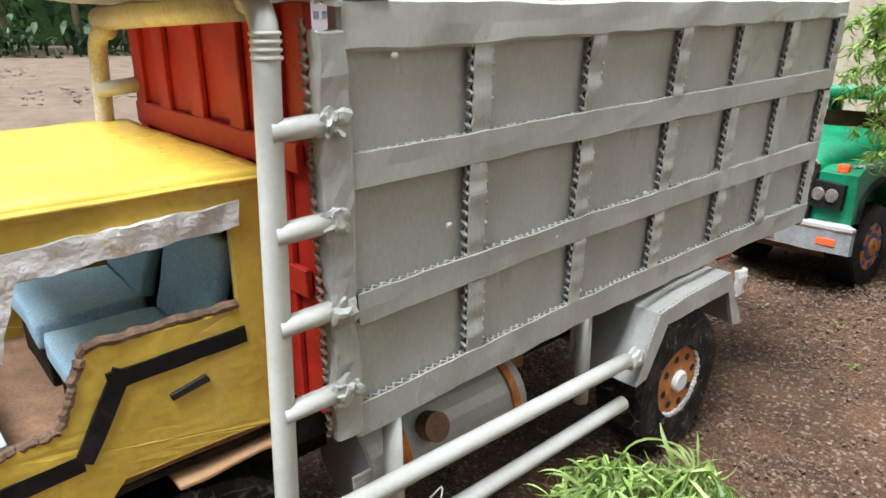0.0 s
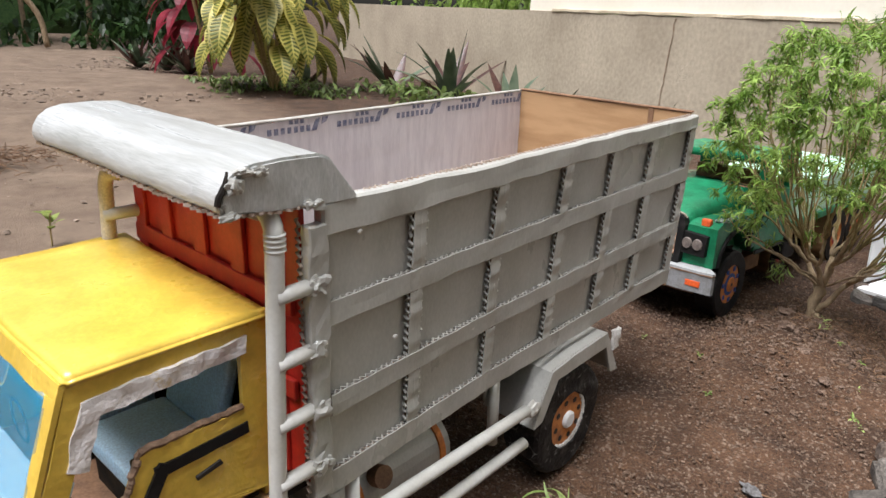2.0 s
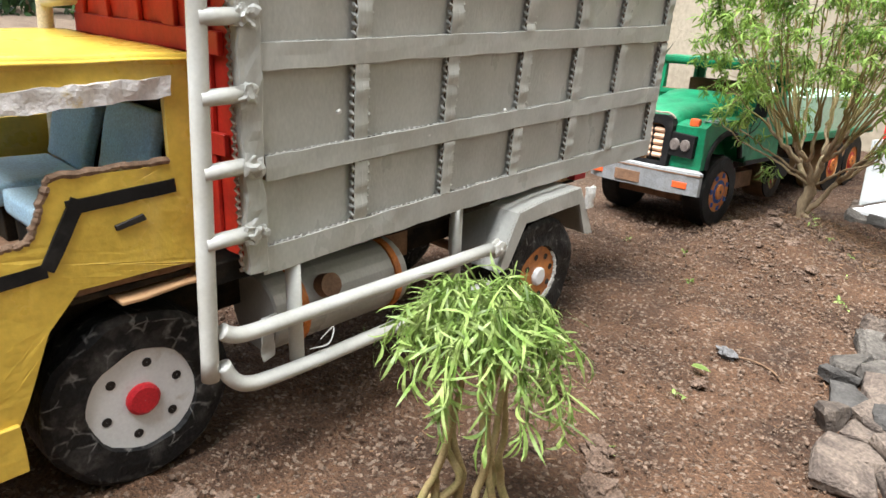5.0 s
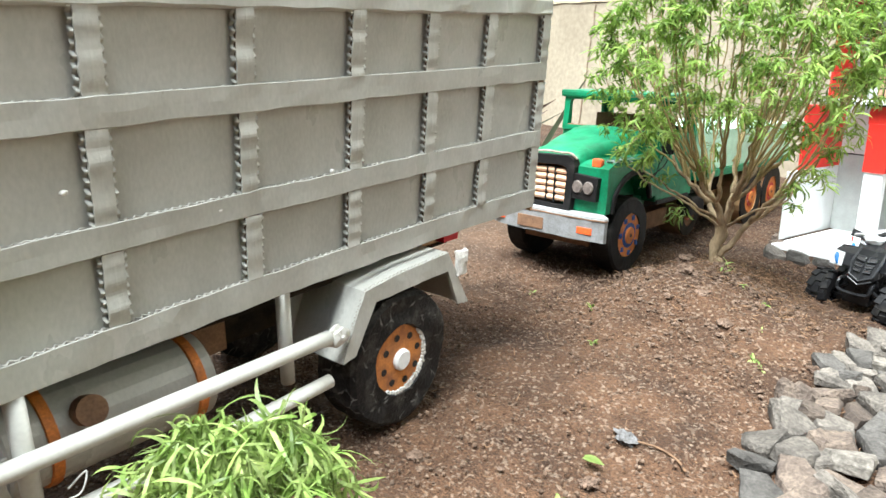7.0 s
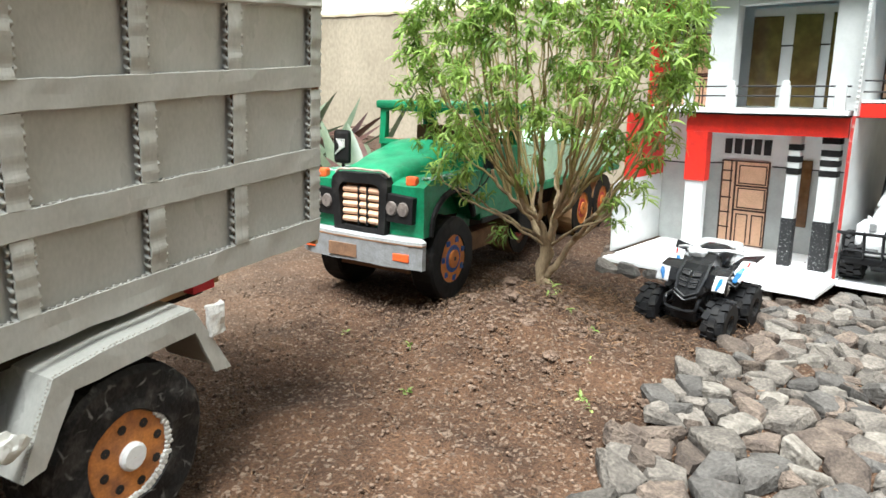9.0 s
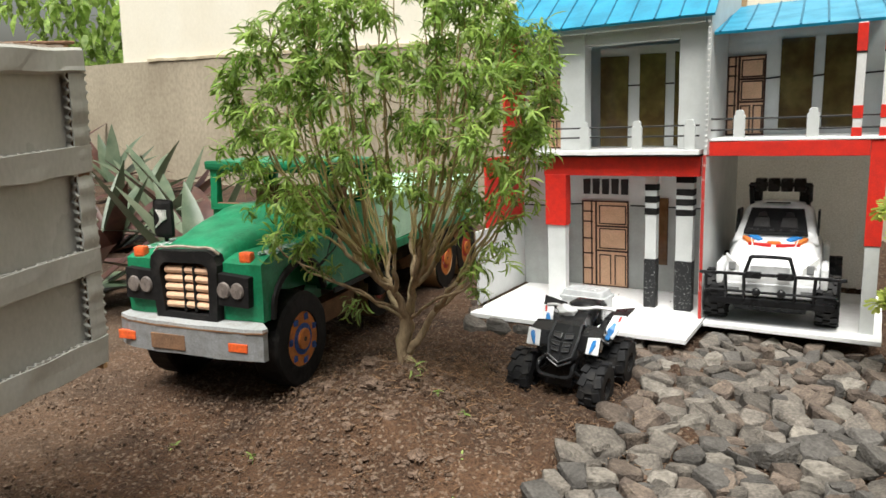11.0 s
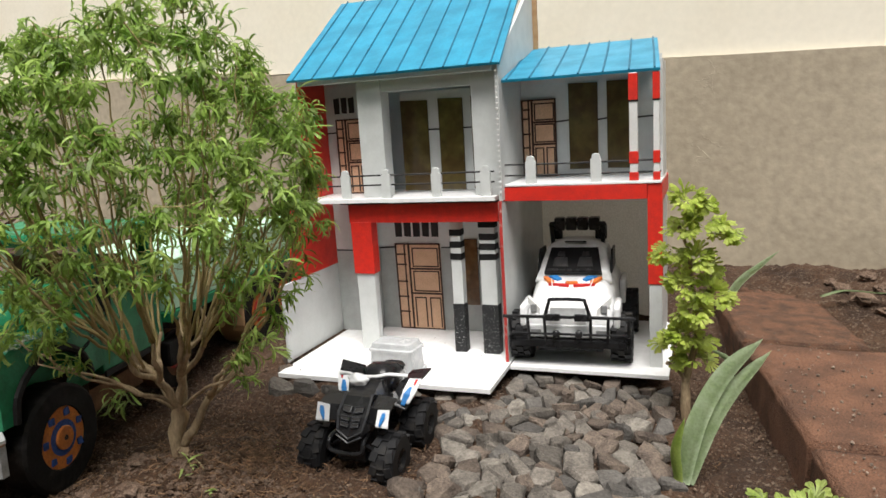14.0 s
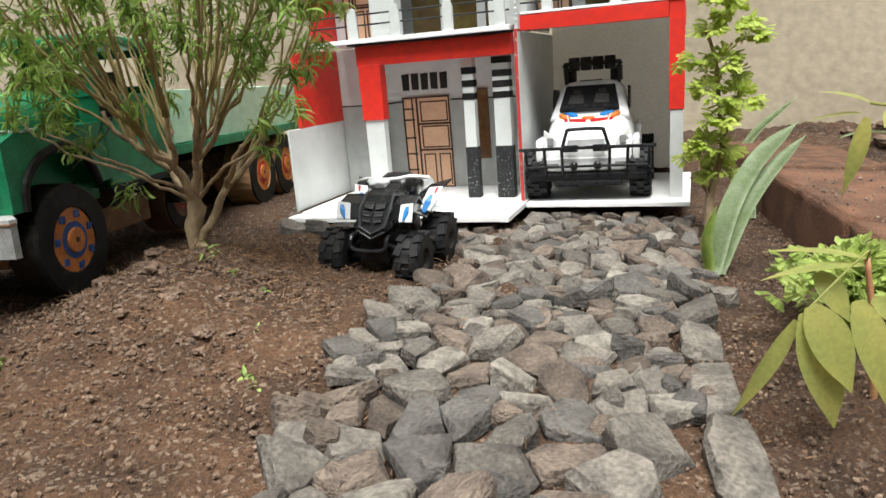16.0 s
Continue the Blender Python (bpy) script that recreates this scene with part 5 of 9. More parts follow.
def house_parts():
    # floors
    slab("floor_slab", (-0.433, -0.178, -0.009), (-0.004, 0.165, 0.0), FLOOR_WHITE, None, "white foam board porch floor with specks")
    slab("garage_floor", (-0.002, -0.052, -0.009), (0.284, 0.305, -0.001), FLOOR_WHITE, None, "white foam board garage floor")
    bm = bmesh.new()
    for k in range(26):
        p = (random.uniform(-0.41, -0.03), random.uniform(-0.16, 0.09), 0.0003)
        bmesh.ops.create_icosphere(bm, subdivisions=1, radius=random.uniform(0.0006, 0.0016), matrix=Matrix.Translation(p))
    part("soil_speck", bm, CRUMB, house)
    # ground floor, living side
    yb = 0.145
    slab("side_wall", (-0.448, -0.12, 0.0), (-0.443, yb, 0.158), WALL_GREY)
    slab("side_wall_red", (-0.448, -0.075, 0.1585), (-0.4425, yb, 0.306), RED_TRIM, None, "red upper part of the side wall")
    slab("back_wall", (-0.443, yb, 0.1875), (-0.022, yb + 0.005, 0.306), WALL_GREY)
    slab("dado", (-0.443, yb - 0.0005, 0.0), (-0.022, yb + 0.005, 0.1872), WALL_DARK)
    slab("left_bay", (-0.4425, 0.108, 0.0), (-0.352, yb - 0.001, 0.1872), WALL_DARK)
    slab("left_bay_upper", (-0.4425, 0.108, 0.1875), (-0.352, yb - 0.001, 0.306), WALL_GREY)
    wall_lines("dado_line", 0.1079, 0.003, [((-0.44, 0.188), (-0.354, 0.187))])
    wall_lines("dado_line", yb - 0.0006, 0.003, [((-0.35, 0.187), (-0.31, 0.189)), ((-0.20, 0.188), (-0.025, 0.186))])
    part("narrow_window", prism([(-0.367, 0.10), (-0.356, 0.10), (-0.356, 0.185), (-0.367, 0.185)], 0.106, 0.1078), MARKER, house)
    model_door(-0.309, -0.204, 0.001, 0.196, yb - 0.0006, -0.01)
    vent_slots(-0.312, -0.203, 0.212, 0.247, yb - 0.0006, 5, 1)
    slab("front_pillar", (-0.331, -0.012, 0.0), (-0.291, 0.008, 0.3055), WALL_GREY)
    slab("pillar_cladding", (-0.3345, -0.0155, 0.163), (-0.2885, 0.0105, 0.2695), RED_TRIM)
    slab("front_beam", (-0.3375, -0.0145, 0.268), (-0.022, 0.022, 0.3055), RED_TRIM, None, "red painted beam over the porch")
    # solid black strip drawn as the shade line between beam and balcony
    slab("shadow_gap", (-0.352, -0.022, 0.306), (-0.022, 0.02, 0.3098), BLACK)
    for x0, x1, s in ((-0.1285, -0.1065, 1), (-0.0685, -0.0365, 2)):
        col = slab("porch_column", (x0, 0.004, 0.0), (x1, 0.024, 0.268), WALL_GREY, None, "grey column with black bands and speckled foot")
        part("speckled_foot", board((x0 - 0.001, 0.0025, 0.0), (x1 + 0.001, 0.025, 0.1005), s, 0.0006), TAR, col)
        for z in (0.1905, 0.2145, 0.2385) if s == 1 else (0.190, 0.2105, 0.2300, 0.2540):
            part("black_band", board((x0 - 0.0008, 0.0028, z), (x1 + 0.0008, 0.0248, z + 0.0125), z * 90, 0.0007), BLACK, col)
    part("window", prism([(-0.147, 0.060), (-0.118, 0.060), (-0.118, 0.207), (-0.147, 0.207)], yb - 0.0035, yb - 0.0008), FILM_BROWN, house, "brown film window")
    # partition and garage
    slab("partition", (-0.0150, -0.036, -0.004), (-0.0075, 0.30, 0.306), WALL_GREY)
    slab("partition_edge", (-0.0140, -0.0385, 0.0), (-0.0080, -0.0365, 0.31), RED_WORN, None, "worn red edge", amount=0.0012)
    slab("garage_back", (-0.007, 0.297, -0.002), (0.262, 0.302, 0.33), THIN_FOAM, None, "thin white foam board that lets light through")
    slab("garage_side", (0.259, -0.008, -0.002), (0.2655, 0.30, 0.33), THIN_FOAM)
    slab("garage_post", (0.2495, -0.014, -0.002), (0.2715, -0.001, 0.153), WALL_GREY)
    slab("garage_post_red", (0.248, -0.0155, 0.1535), (0.273, -0.0005, 0.3325), RED_TRIM)
    slab("garage_beam", (-0.013, -0.0175, 0.3065), (0.2475, 0.001, 0.3325), RED_TRIM, None, "red painted beam over the garage")
    slab("garage_beam_side", (0.2662, -0.0005, 0.30), (0.2725, 0.2, 0.3325), RED_TRIM)
    slab("garage_ceiling", (-0.007, 0.0015, 0.324), (0.2585, 0.296, 0.333), FLOOR_WHITE)
    # upper floor, living side
    slab("balcony_slab", (-0.43, -0.034, 0.310), (-0.0215, 0.15, 0.3185), FLOOR_WHITE, None, "white balcony floor")
    part("upper_side_wall", wobble(add_prism(bmesh.new(), [(-0.022, 0.319), (0.15, 0.319), (0.15, 0.662), (-0.022, 0.558)], -0.428, -0.422, 0), 0.0008, 25, 1, 0.03), RED_TRIM, house, "red upper side wall")
    slab("upper_back_wall", (-0.421, 0.135, 0.319), (-0.012, 0.14, 0.60), WALL_GREY)
    slab("recess_wall", (-0.4215, 0.078, 0.319), (-0.300, 0.083, 0.575), WALL_GREY)
    wall_lines("wall_line", 0.0776, 0.003, [((-0.42, 0.449), (-0.398, 0.45))])
    model_door(-0.397, -0.325, 0.320, 0.476, 0.0774)
    vent_slots(-0.402, -0.350, 0.489, 0.522, 0.0774, 3, 2)
    slab("upper_pillar", (-0.303, -0.006, 0.319), (-0.2505, 0.03, 0.567), WALL_GREY)
    slab("upper_pillar", (-0.0665, -0.006, 0.319), (-0.0135, 0.03, 0.567), WALL_GREY)
    slab("upper_lintel", (-0.2503, -0.004, 0.5235), (-0.0667, 0.03, 0.567), WALL_GREY)
    slab("bay_wall", (-0.2503, 0.085, 0.319), (-0.0667, 0.09, 0.5232), WALL_GREY)
    for x0, x1 in ((-0.2495, -0.1905), (-0.1665, -0.1150), (-0.0965, -0.0865)):
        part("window", prism([(x0, 0.322), (x1, 0.321), (x1 + 0.001, 0.505), (x0, 0.507)], 0.0825, 0.0848), FILM, house, "dark glossy film window")
    wall_lines("wall_line", 0.0845, 0.0032, [((a, 0.4455), (b, 0.4455)) for a, b in ((-0.1895, -0.168), (-0.114, -0.099), (-0.0855, -0.068))])
    for x in (-0.333, -0.2435, -0.139, -0.0405):
        baluster(x, -0.024, 0.3188)
    for z in (0.3435, 0.3625):
        part("balcony_rail", tube([(-0.425, -0.021, z), (-0.23, -0.0205, z + 0.001), (-0.024, -0.021, z + 0.001)], 0.0017, 6), MARKER, house)
    ribbed_roof(-0.437, 0.001, (-0.040, 0.553), (0.272, 0.742), 10, 1.0, -0.026)
    slab("eave_board", (-0.42, -0.030, 0.545), (-0.018, -0.022, 0.556), WALL_GREY)
    bm = add_prism(bmesh.new(), [(-0.035, 0.31), (0.262, 0.31), (0.262, 0.735), (-0.030, 0.556)], -0.0125, -0.0065, 0)
    wobble(bm, 0.0008, 25, 2, 0.03)
    part("gable_wall", bm, WALL_GREY, house, "white-grey gable wall")
    slab("gable_edge", (-0.020, 0.262, 0.56), (0.004, 0.268, 0.742), CARD, None, "raw brown board edge at the back")
    bm = bmesh.new()
    for k in range(24):
        p = (-0.009, -0.0355 + 0.001 * noise.noise(Vector((k, 0, 0))), 0.325 + k * 0.0095)
        bmesh.ops.create_icosphere(bm, subdivisions=1, radius=0.0022 + 0.001 * noise.noise(Vector((k * 1.3, 1, 0))), matrix=Matrix.Translation(p))
    part("glue_seam", bm, WHITE, house, "lumpy white glue seam")
    # upper floor, garage side
    slab("terrace_floor", (-0.006, -0.018, 0.3335), (0.272, 0.14, 0.338), FLOOR_WHITE, None, "white terrace floor")
    slab("terrace_wall", (-0.006, 0.135, 0.3385), (0.2655, 0.14, 0.56), WALL_GREY)
    slab("terrace_side", (0.2662, 0.04, 0.3385), (0.2715, 0.14, 0.545), WALL_GREY)
    model_door(-0.0045, 0.0625, 0.3395, 0.4905, 0.1345)
    for x0, x1 in ((0.089, 0.145), (0.163, 0.214)):
        part("window", prism([(x0, 0.351), (x1, 0.350), (x1 + 0.001, 0.517), (x0, 0.518)], 0.1322, 0.1346), FILM, house, "dark glossy film window")
    wall_lines("wall_line", 0.1346, 0.0032, [((a, 0.4455), (b, 0.4475)) for a, b in ((0.063, 0.088), (0.1465, 0.162), (0.217, 0.262))])
    for x, y in ((0.2255, -0.006), (0.2635, -0.006)):
        w = 0.0068 if x < 0.25 else 0.005
        col = slab("terrace_post", (x - w, y - w, 0.3385), (x + w, y + w, 0.522), WHITE, None, "white post with red bands", amount=0.0004)
        for z0, z1 in ((0.476, 0.5205), (0.368, 0.389), (0.3388, 0.353)):
            part("red_band", box((x - w - 0.0008, y - w - 0.0008, z0), (x + w + 0.0008, y + w + 0.0008, z1), 0.0006), RED_TRIM, col)
        part("black_band", box((x - w - 0.001, y - w - 0.001, 0.4735), (x + w + 0.001, y + w + 0.001, 0.4765), 0.0004), BLACK, col)
    for x in (0.0425, 0.1605):
        baluster(x, -0.010, 0.3382, 0.050)
    for z in (0.3535, 0.3735):
        part("terrace_rail", tube([(-0.012, -0.0085, z), (0.12, -0.009, z - 0.001), (0.271, -0.0085, z)], 0.0017, 6), MARKER, house)
    ribbed_roof(-0.005, 0.271, (-0.012, 0.522), (0.27, 0.597), 7, 2.0, -0.022)


house_parts()

# clear plastic tub on the porch
tub = thing("plastic_tub", HOUSE_M @ pose(-0.204, -0.119, 0.0004, 0, 0, -4), "cloudy clear plastic food tub upside down on porch", "plastic tub")


def tub_ring(w, d, z, r=0.008):
    out = []
    for cx, cy, a0 in ((w - r, d - r, 0), (-w + r, d - r, 90), (-w + r, -d + r, 180), (w - r, -d + r, 270)):
        for k in range(4):
            a = radians(a0 + 30 * k)
            out.append((cx + r * math.cos(a), cy + r * math.sin(a), z))
    return out


ob = part("tub_body", loft([tub_ring(0.049, 0.031, 0.0), tub_ring(0.0495, 0.0315, 0.004), tub_ring(0.0455, 0.0285, 0.005), tub_ring(0.0435, 0.0265, 0.042), tub_ring(0.0465, 0.0295, 0.0425), tub_ring(0.0465, 0.0295, 0.0475), tub_ring(0.043, 0.026, 0.049), tub_ring(0.040, 0.024, 0.058), tub_ring(0.037, 0.021, 0.0595)]), BOX_CLEAR, tub)

# ---- white toy pickup in the garage ----
def toy_tyre(name, r, w, centre, parent, blocks, seed=0, hub=None):
    """A fat lugged tyre whose axle runs along X."""
    prof = [(r * 0.42, -w * 0.5), (r * 0.86, -w * 0.5), (r * 0.95, -w * 0.40), (r * 0.955, w * 0.40), (r * 0.86, w * 0.5), (r * 0.42, w * 0.5), (r * 0.36, w * 0.36), (0.0006, w * 0.36)]
    bm = lathe(prof, 0, centre, 26)
    c = Vector(centre)
    for k in range(blocks):
        for s in (-1, 0, 1):
            t = 2 * math.pi * (k + (0.5 if s == 0 else 0)) / blocks
            m = Matrix.Translation(c) @ Matrix.Rotation(t, 4, "X") @ Matrix.Translation((s * w * 0.33, r * 0.965, 0)) @ Matrix.Rotation(0.25 * s, 4, "Y")
            add_box(bm, (-w * 0.15, -r * 0.05, -r * math.pi / blocks * 0.62), (w * 0.15, r * 0.045, r * math.pi / blocks * 0.62), m)
    tyre = part(name, bm, RUBBER, parent, "lugged black plastic tyre")
    for s in (-1, 1):
        part("wheel_hub", lathe([(0.0004, -0.001), (r * 0.30, -0.001), (r * 0.42, 0.003)], 0, (centre[0] + s * w * 0.40, centre[1], centre[2]), 14), hub or CAR_BLACK, tyre)
    return tyre


def rounded(w, z0, z1, y, top=0.8, n=20, p=4.0, crown=0.0):
    """A car's cross-section: a boxy superellipse that narrows towards the top."""
    out = []
    for k in range(n):
        t = 2 * math.pi * (k + 0.5) / n
        c, s = math.cos(t), math.sin(t)
        x = math.copysign(abs(c) ** (2 / p), c)
        z = math.copysign(abs(s) ** (2 / p), s)
        f = (z + 1) / 2
        out.append((x * w * (1 - (1 - top) * f), y, z0 + (z1 - z0) * f + crown * (1 - x * x) * f))
    return out


def toy_pickup():
    car = thing("toy_pickup", HOUSE_M @ pose(0.1085, -0.050, -0.0005, 0, 0, 2.8), "white plastic toy pickup with black bull bar in garage", "toy car")
    z = 0.050
    low = [rounded(0.070, z + 0.012, z + 0.052, 0.018, 0.94), rounded(0.082, z + 0.004, z + 0.066, 0.026, 0.90), rounded(0.086, z, z + 0.076, 0.05, 0.86), rounded(0.086, z, z + 0.093, 0.085, 0.86, crown=0.004),
           rounded(0.087, z, z + 0.105, 0.12, 0.86, crown=0.002), rounded(0.087, z, z + 0.098, 0.22, 0.86), rounded(0.086, z, z + 0.094, 0.29, 0.88), rounded(0.078, z + 0.01, z + 0.08, 0.302, 0.9)]
    bm = loft(low)
    body = part("body", bm, CAR_WHITE, car, "glossy white plastic shell", smooth=True)
    top = [rounded(0.076, z + 0.085, z + 0.098, 0.100, 0.94), rounded(0.075, z + 0.085, z + 0.125, 0.124, 0.86), rounded(0.073, z + 0.085, z + 0.150, 0.148, 0.82), rounded(0.072, z + 0.085, z + 0.157, 0.165, 0.82, crown=0.003), rounded(0.072, z + 0.085, z + 0.156, 0.225, 0.82, crown=0.003), rounded(0.070, z + 0.085, z + 0.125, 0.262, 0.84)]
    part("cabin", loft(top), CAR_WHITE, body, smooth=True)
    # windscreen: a raked near-black pane in place of the opening's shaded inside
    bm = bmesh.new()
    v = [bm.verts.new(p) for p in ((-0.0550, 0.1010, z + 0.1075), (0.0550, 0.1010, z + 0.1075), (0.0455, 0.1430, z + 0.1485), (-0.0455, 0.1430, z + 0.1485))]
    w = [bm.verts.new(p.co + Vector((0, 0.006, -0.006))) for p in v]
    bm.faces.new(v)
    bm.faces.new(w[::-1])
    for i in range(4):
        bm.faces.new((v[i], w[i], w[(i + 1) % 4], v[(i + 1) % 4]))
    for p in bm.verts:
        p.co += Vector((0, -0.0055, 0.0025))
    bmesh.ops.recalc_face_normals(bm, faces=bm.faces[:])
    ws = part("windscreen", bm, CAR_GLASS, body, "dark pane standing for the shaded windscreen opening, with seats")
    seat_grey = mat("dark_grey_toy_seat", (0.050, 0.048, 0.048), (0.030, 0.029, 0.029), rough=0.5, spec=0.2)

    def in_screen(x0, x1, s0, s1, narrow):
        """A moulded seat set on the dark pane, lying in its slope."""
        ring = [Vector((x, 0.0955 + 0.042 * f, z + 0.110 + 0.041 * f)) for x, f in ((x0, s0), (x1, s0), (x1 - narrow, s1), (x0 + narrow, s1))]
        bm = loft([[p + Vector((0, -0.0012, 0.0012)) for p in ring], [p + Vector((0, 0.004, -0.004)) for p in ring]])
        bmesh.ops.bevel(bm, geom=bm.edges[:], offset=0.001, segments=1, affect="EDGES")
        return bm
    for x in (-0.0245, 0.0225):
        part("seat", in_screen(x - 0.015, x + 0.015, 0.20, 0.60, 0.003), seat_grey, ws)
        part("headrest", in_screen(x - 0.008, x + 0.008, 0.63, 0.82, 0.002), seat_grey, ws)
    part("dashboard", in_screen(-0.050, 0.050, 0.03, 0.13, 0.002), CAR_BLACK, ws)
    for s in (-1, 1):
        part("side_window", prism([(0.118, z + 0.103), (0.215, z + 0.103), (0.212, z + 0.142), (0.148, z + 0.146)], s * 0.0705 - 0.002, s * 0.0705 + 0.002, 0), CAR_GLASS, body)
    part("sunroof", box((-0.021, 0.150, z + 0.1585), (0.021, 0.158, z + 0.1605), 0.0008), CAR_GLASS, body)
    # hood decal in three colours, lying on the hood
    def hood_z(x, y):
        return z + 0.0765 + (y - 0.05) * 0.48 + 0.0042 * (1 - (x / 0.09) ** 2)

    def decal(name, pts, material):
        bm = bmesh.new()
        a = [bm.verts.new((x, y, hood_z(x, y) + 0.0022)) for x, y in pts]
        b = [bm.verts.new((x, y, hood_z(x, y) - 0.003)) for x, y in pts]
        bm.faces.new(a)
        bm.faces.new(b[::-1])
        for i in range(len(pts)):
            bm.faces.new((a[i], b[i], b[(i + 1) % len(pts)], a[(i + 1) % len(pts)]))
        bmesh.ops.recalc_face_normals(bm, faces=bm.faces[:])
        part(name, bm, material, body)
    for s in (-1, 1):
        decal("hood_decal", [(s * 0.056, 0.093), (s * 0.050, 0.094), (s * 0.034, 0.081), (s * 0.036, 0.077), (s * 0.044, 0.079)], DECAL_ORANGE)
        decal("hood_decal", [(s * 0.046, 0.096), (s * 0.030, 0.096), (s * 0.020, 0.086), (s * 0.028, 0.083)], DECAL_BLUE)
        decal("hood_decal", [(s * 0.044, 0.0745), (s * 0.020, 0.0695), (s * 0.004, 0.0685), (s * 0.004, 0.0715), (s * 0.022, 0.0730)], DECAL_RED)
    decal("hood_decal", [(-0.012, 0.0755), (0.012, 0.0755), (0.010, 0.079), (-0.010, 0.079)], DECAL_ORANGE)
    # lamps and grille
    for s in (-1, 1):
        bm = loft([[(s * (0.052 + 0.024 * f), 0.017 + 0.010 * f, z + 0.045 + 0.017 * f + dz) for f, dz in ((0, 0), (1, 0.004), (1, 0.016), (0, 0.014))], [(s * (0.052 + 0.024 * f), 0.030 + 0.010 * f, z + 0.045 + 0.017 * f + dz) for f, dz in ((0, 0), (1, 0.004), (1, 0.016), (0, 0.014))]])
        part("headlamp", bm, WHITE, body, "moulded white headlamp")
        part("fog_lamp", blob((s * 0.0205, -0.001, z + 0.016), (0.0075, 0.006, 0.0085), 1, 0.05, 2), CAR_BLACK, car, "round black spot lamp", smooth=True)
        part("wheel_arch", box((s * 0.086 - 0.006, 0.022, z + 0.020), (s * 0.086 + 0.006, 0.098, z + 0.062), 0.005), CAR_WHITE, body, smooth=True)
        part("rear_arch", box((s * 0.086 - 0.006, 0.205, z + 0.020), (s * 0.086 + 0.006, 0.285, z + 0.070), 0.005), CAR_WHITE, body, smooth=True)
    part("front_panel", wobble(box((-0.074, 0.0125, z + 0.004), (0.074, 0.0200, z + 0.030), 0.004), 0.0004, 20, 1), CAR_WHITE, body, smooth=True)
    for s in (-1, 1):
        part("lamp_inset", box((s * 0.064 - 0.006, 0.0175, z + 0.050), (s * 0.064 + 0.006, 0.0215, z + 0.066), 0.002), SILVER, body, "pale grey lamp moulding")
        part("bumper_vent", box((s * 0.060 - 0.010, 0.0112, z + 0.012), (s * 0.060 + 0.010, 0.0130, z + 0.020), 0.001), SILVER, body)
        part("hood_crease", tube([(s * 0.030, 0.040, hood_z(s * 0.03, 0.04) + 0.0012), (s * 0.040, 0.088, hood_z(s * 0.04, 0.088) + 0.0012)], 0.0012, 6), CAR_WHITE, body)
    part("grille", box((-0.033, 0.0145, z + 0.028), (0.033, 0.019, z + 0.062), 0.002), CAR_WHITE, body)
    # bull bar
    bar = part("bull_bar", tube(smooth_line([(-0.103, 0.020, z + 0.012), (-0.106, 0.004, z + 0.014), (-0.106, 0.0, z + 0.044), (-0.103, 0.0, z + 0.0475), (0.105, 0.0, z + 0.0475), (0.108, 0.0, z + 0.044), (0.108, 0.004, z + 0.014), (0.105, 0.02, z + 0.012)], 4), 0.0032, 8), CAR_BLACK, car, "black plastic tube bull bar")
    part("hoop", tube(smooth_line([(-0.041, 0.002, z + 0.047), (-0.033, 0.002, z + 0.074), (-0.026, 0.003, z + 0.080), (0.026, 0.003, z + 0.080), (0.033, 0.002, z + 0.074), (0.041, 0.002, z + 0.047)], 4), 0.0033, 8), CAR_BLACK, bar)
    for x in (-0.073, -0.042, 0.042, 0.073):
        part("bar_upright", tube([(x, 0.0, z + 0.048), (x * 0.97, 0.004, z + 0.001)], 0.0028, 8), CAR_BLACK, bar)
    part("bar_tube", tube([(-0.105, 0.002, z + 0.015), (0.107, 0.002, z + 0.015)], 0.0024, 8), CAR_BLACK, bar)
    for s in (-1, 1):
        part("lamp_clamp", box((s * 0.026 - 0.013, -0.004, z + 0.041), (s * 0.026 + 0.013, 0.005, z + 0.053), 0.0015), CAR_BLACK, bar)
    part("bumper", box((-0.105, 0.004, z - 0.012), (0.105, 0.026, z + 0.002), 0.003), CAR_BLACK, car, "black front bumper")
    part("skid_plate", prism([(0.006, z - 0.002), (0.03, z - 0.026), (0.06, z - 0.026), (0.06, z)], -0.06, 0.06, 0), CAR_BLACK, car)
    part("chassis", box((-0.05, 0.03, z - 0.018), (0.05, 0.29, z + 0.006), 0.003), CAR_BLACK, car)
    for s in (-1, 1):
        toy_tyre("tyre", 0.0455, 0.038, (s * 0.093, 0.060, 0.0465), car, 15)
        toy_tyre("tyre", 0.0455, 0.038, (s * 0.096, 0.245, 0.0465), car, 15)
    # roof rack with a row of lamps
    rack = part("roof_bar", tube(smooth_line([(-0.050, 0.190, z + 0.150), (-0.052, 0.186, z + 0.186), (-0.047, 0.185, z + 0.191), (0.047, 0.185, z + 0.191), (0.052, 0.186, z + 0.186), (0.050, 0.190, z + 0.150)], 4), 0.0045, 8), CAR_BLACK, car, "black roll bar with a row of lamps")
    for k in range(4):
        x = -0.0345 + k * 0.023
        part("roof_lamp", box((x - 0.0105, 0.176, z + 0.178), (x + 0.0105, 0.200, z + 0.204), 0.003), CAR_BLACK, rack)
    for s in (-1, 1):
        part("rear_spare", box((s * 0.045 - 0.012, 0.205, z + 0.155), (s * 0.045 + 0.012, 0.215, z + 0.185), 0.003), CAR_BLACK, rack)


toy_pickup()


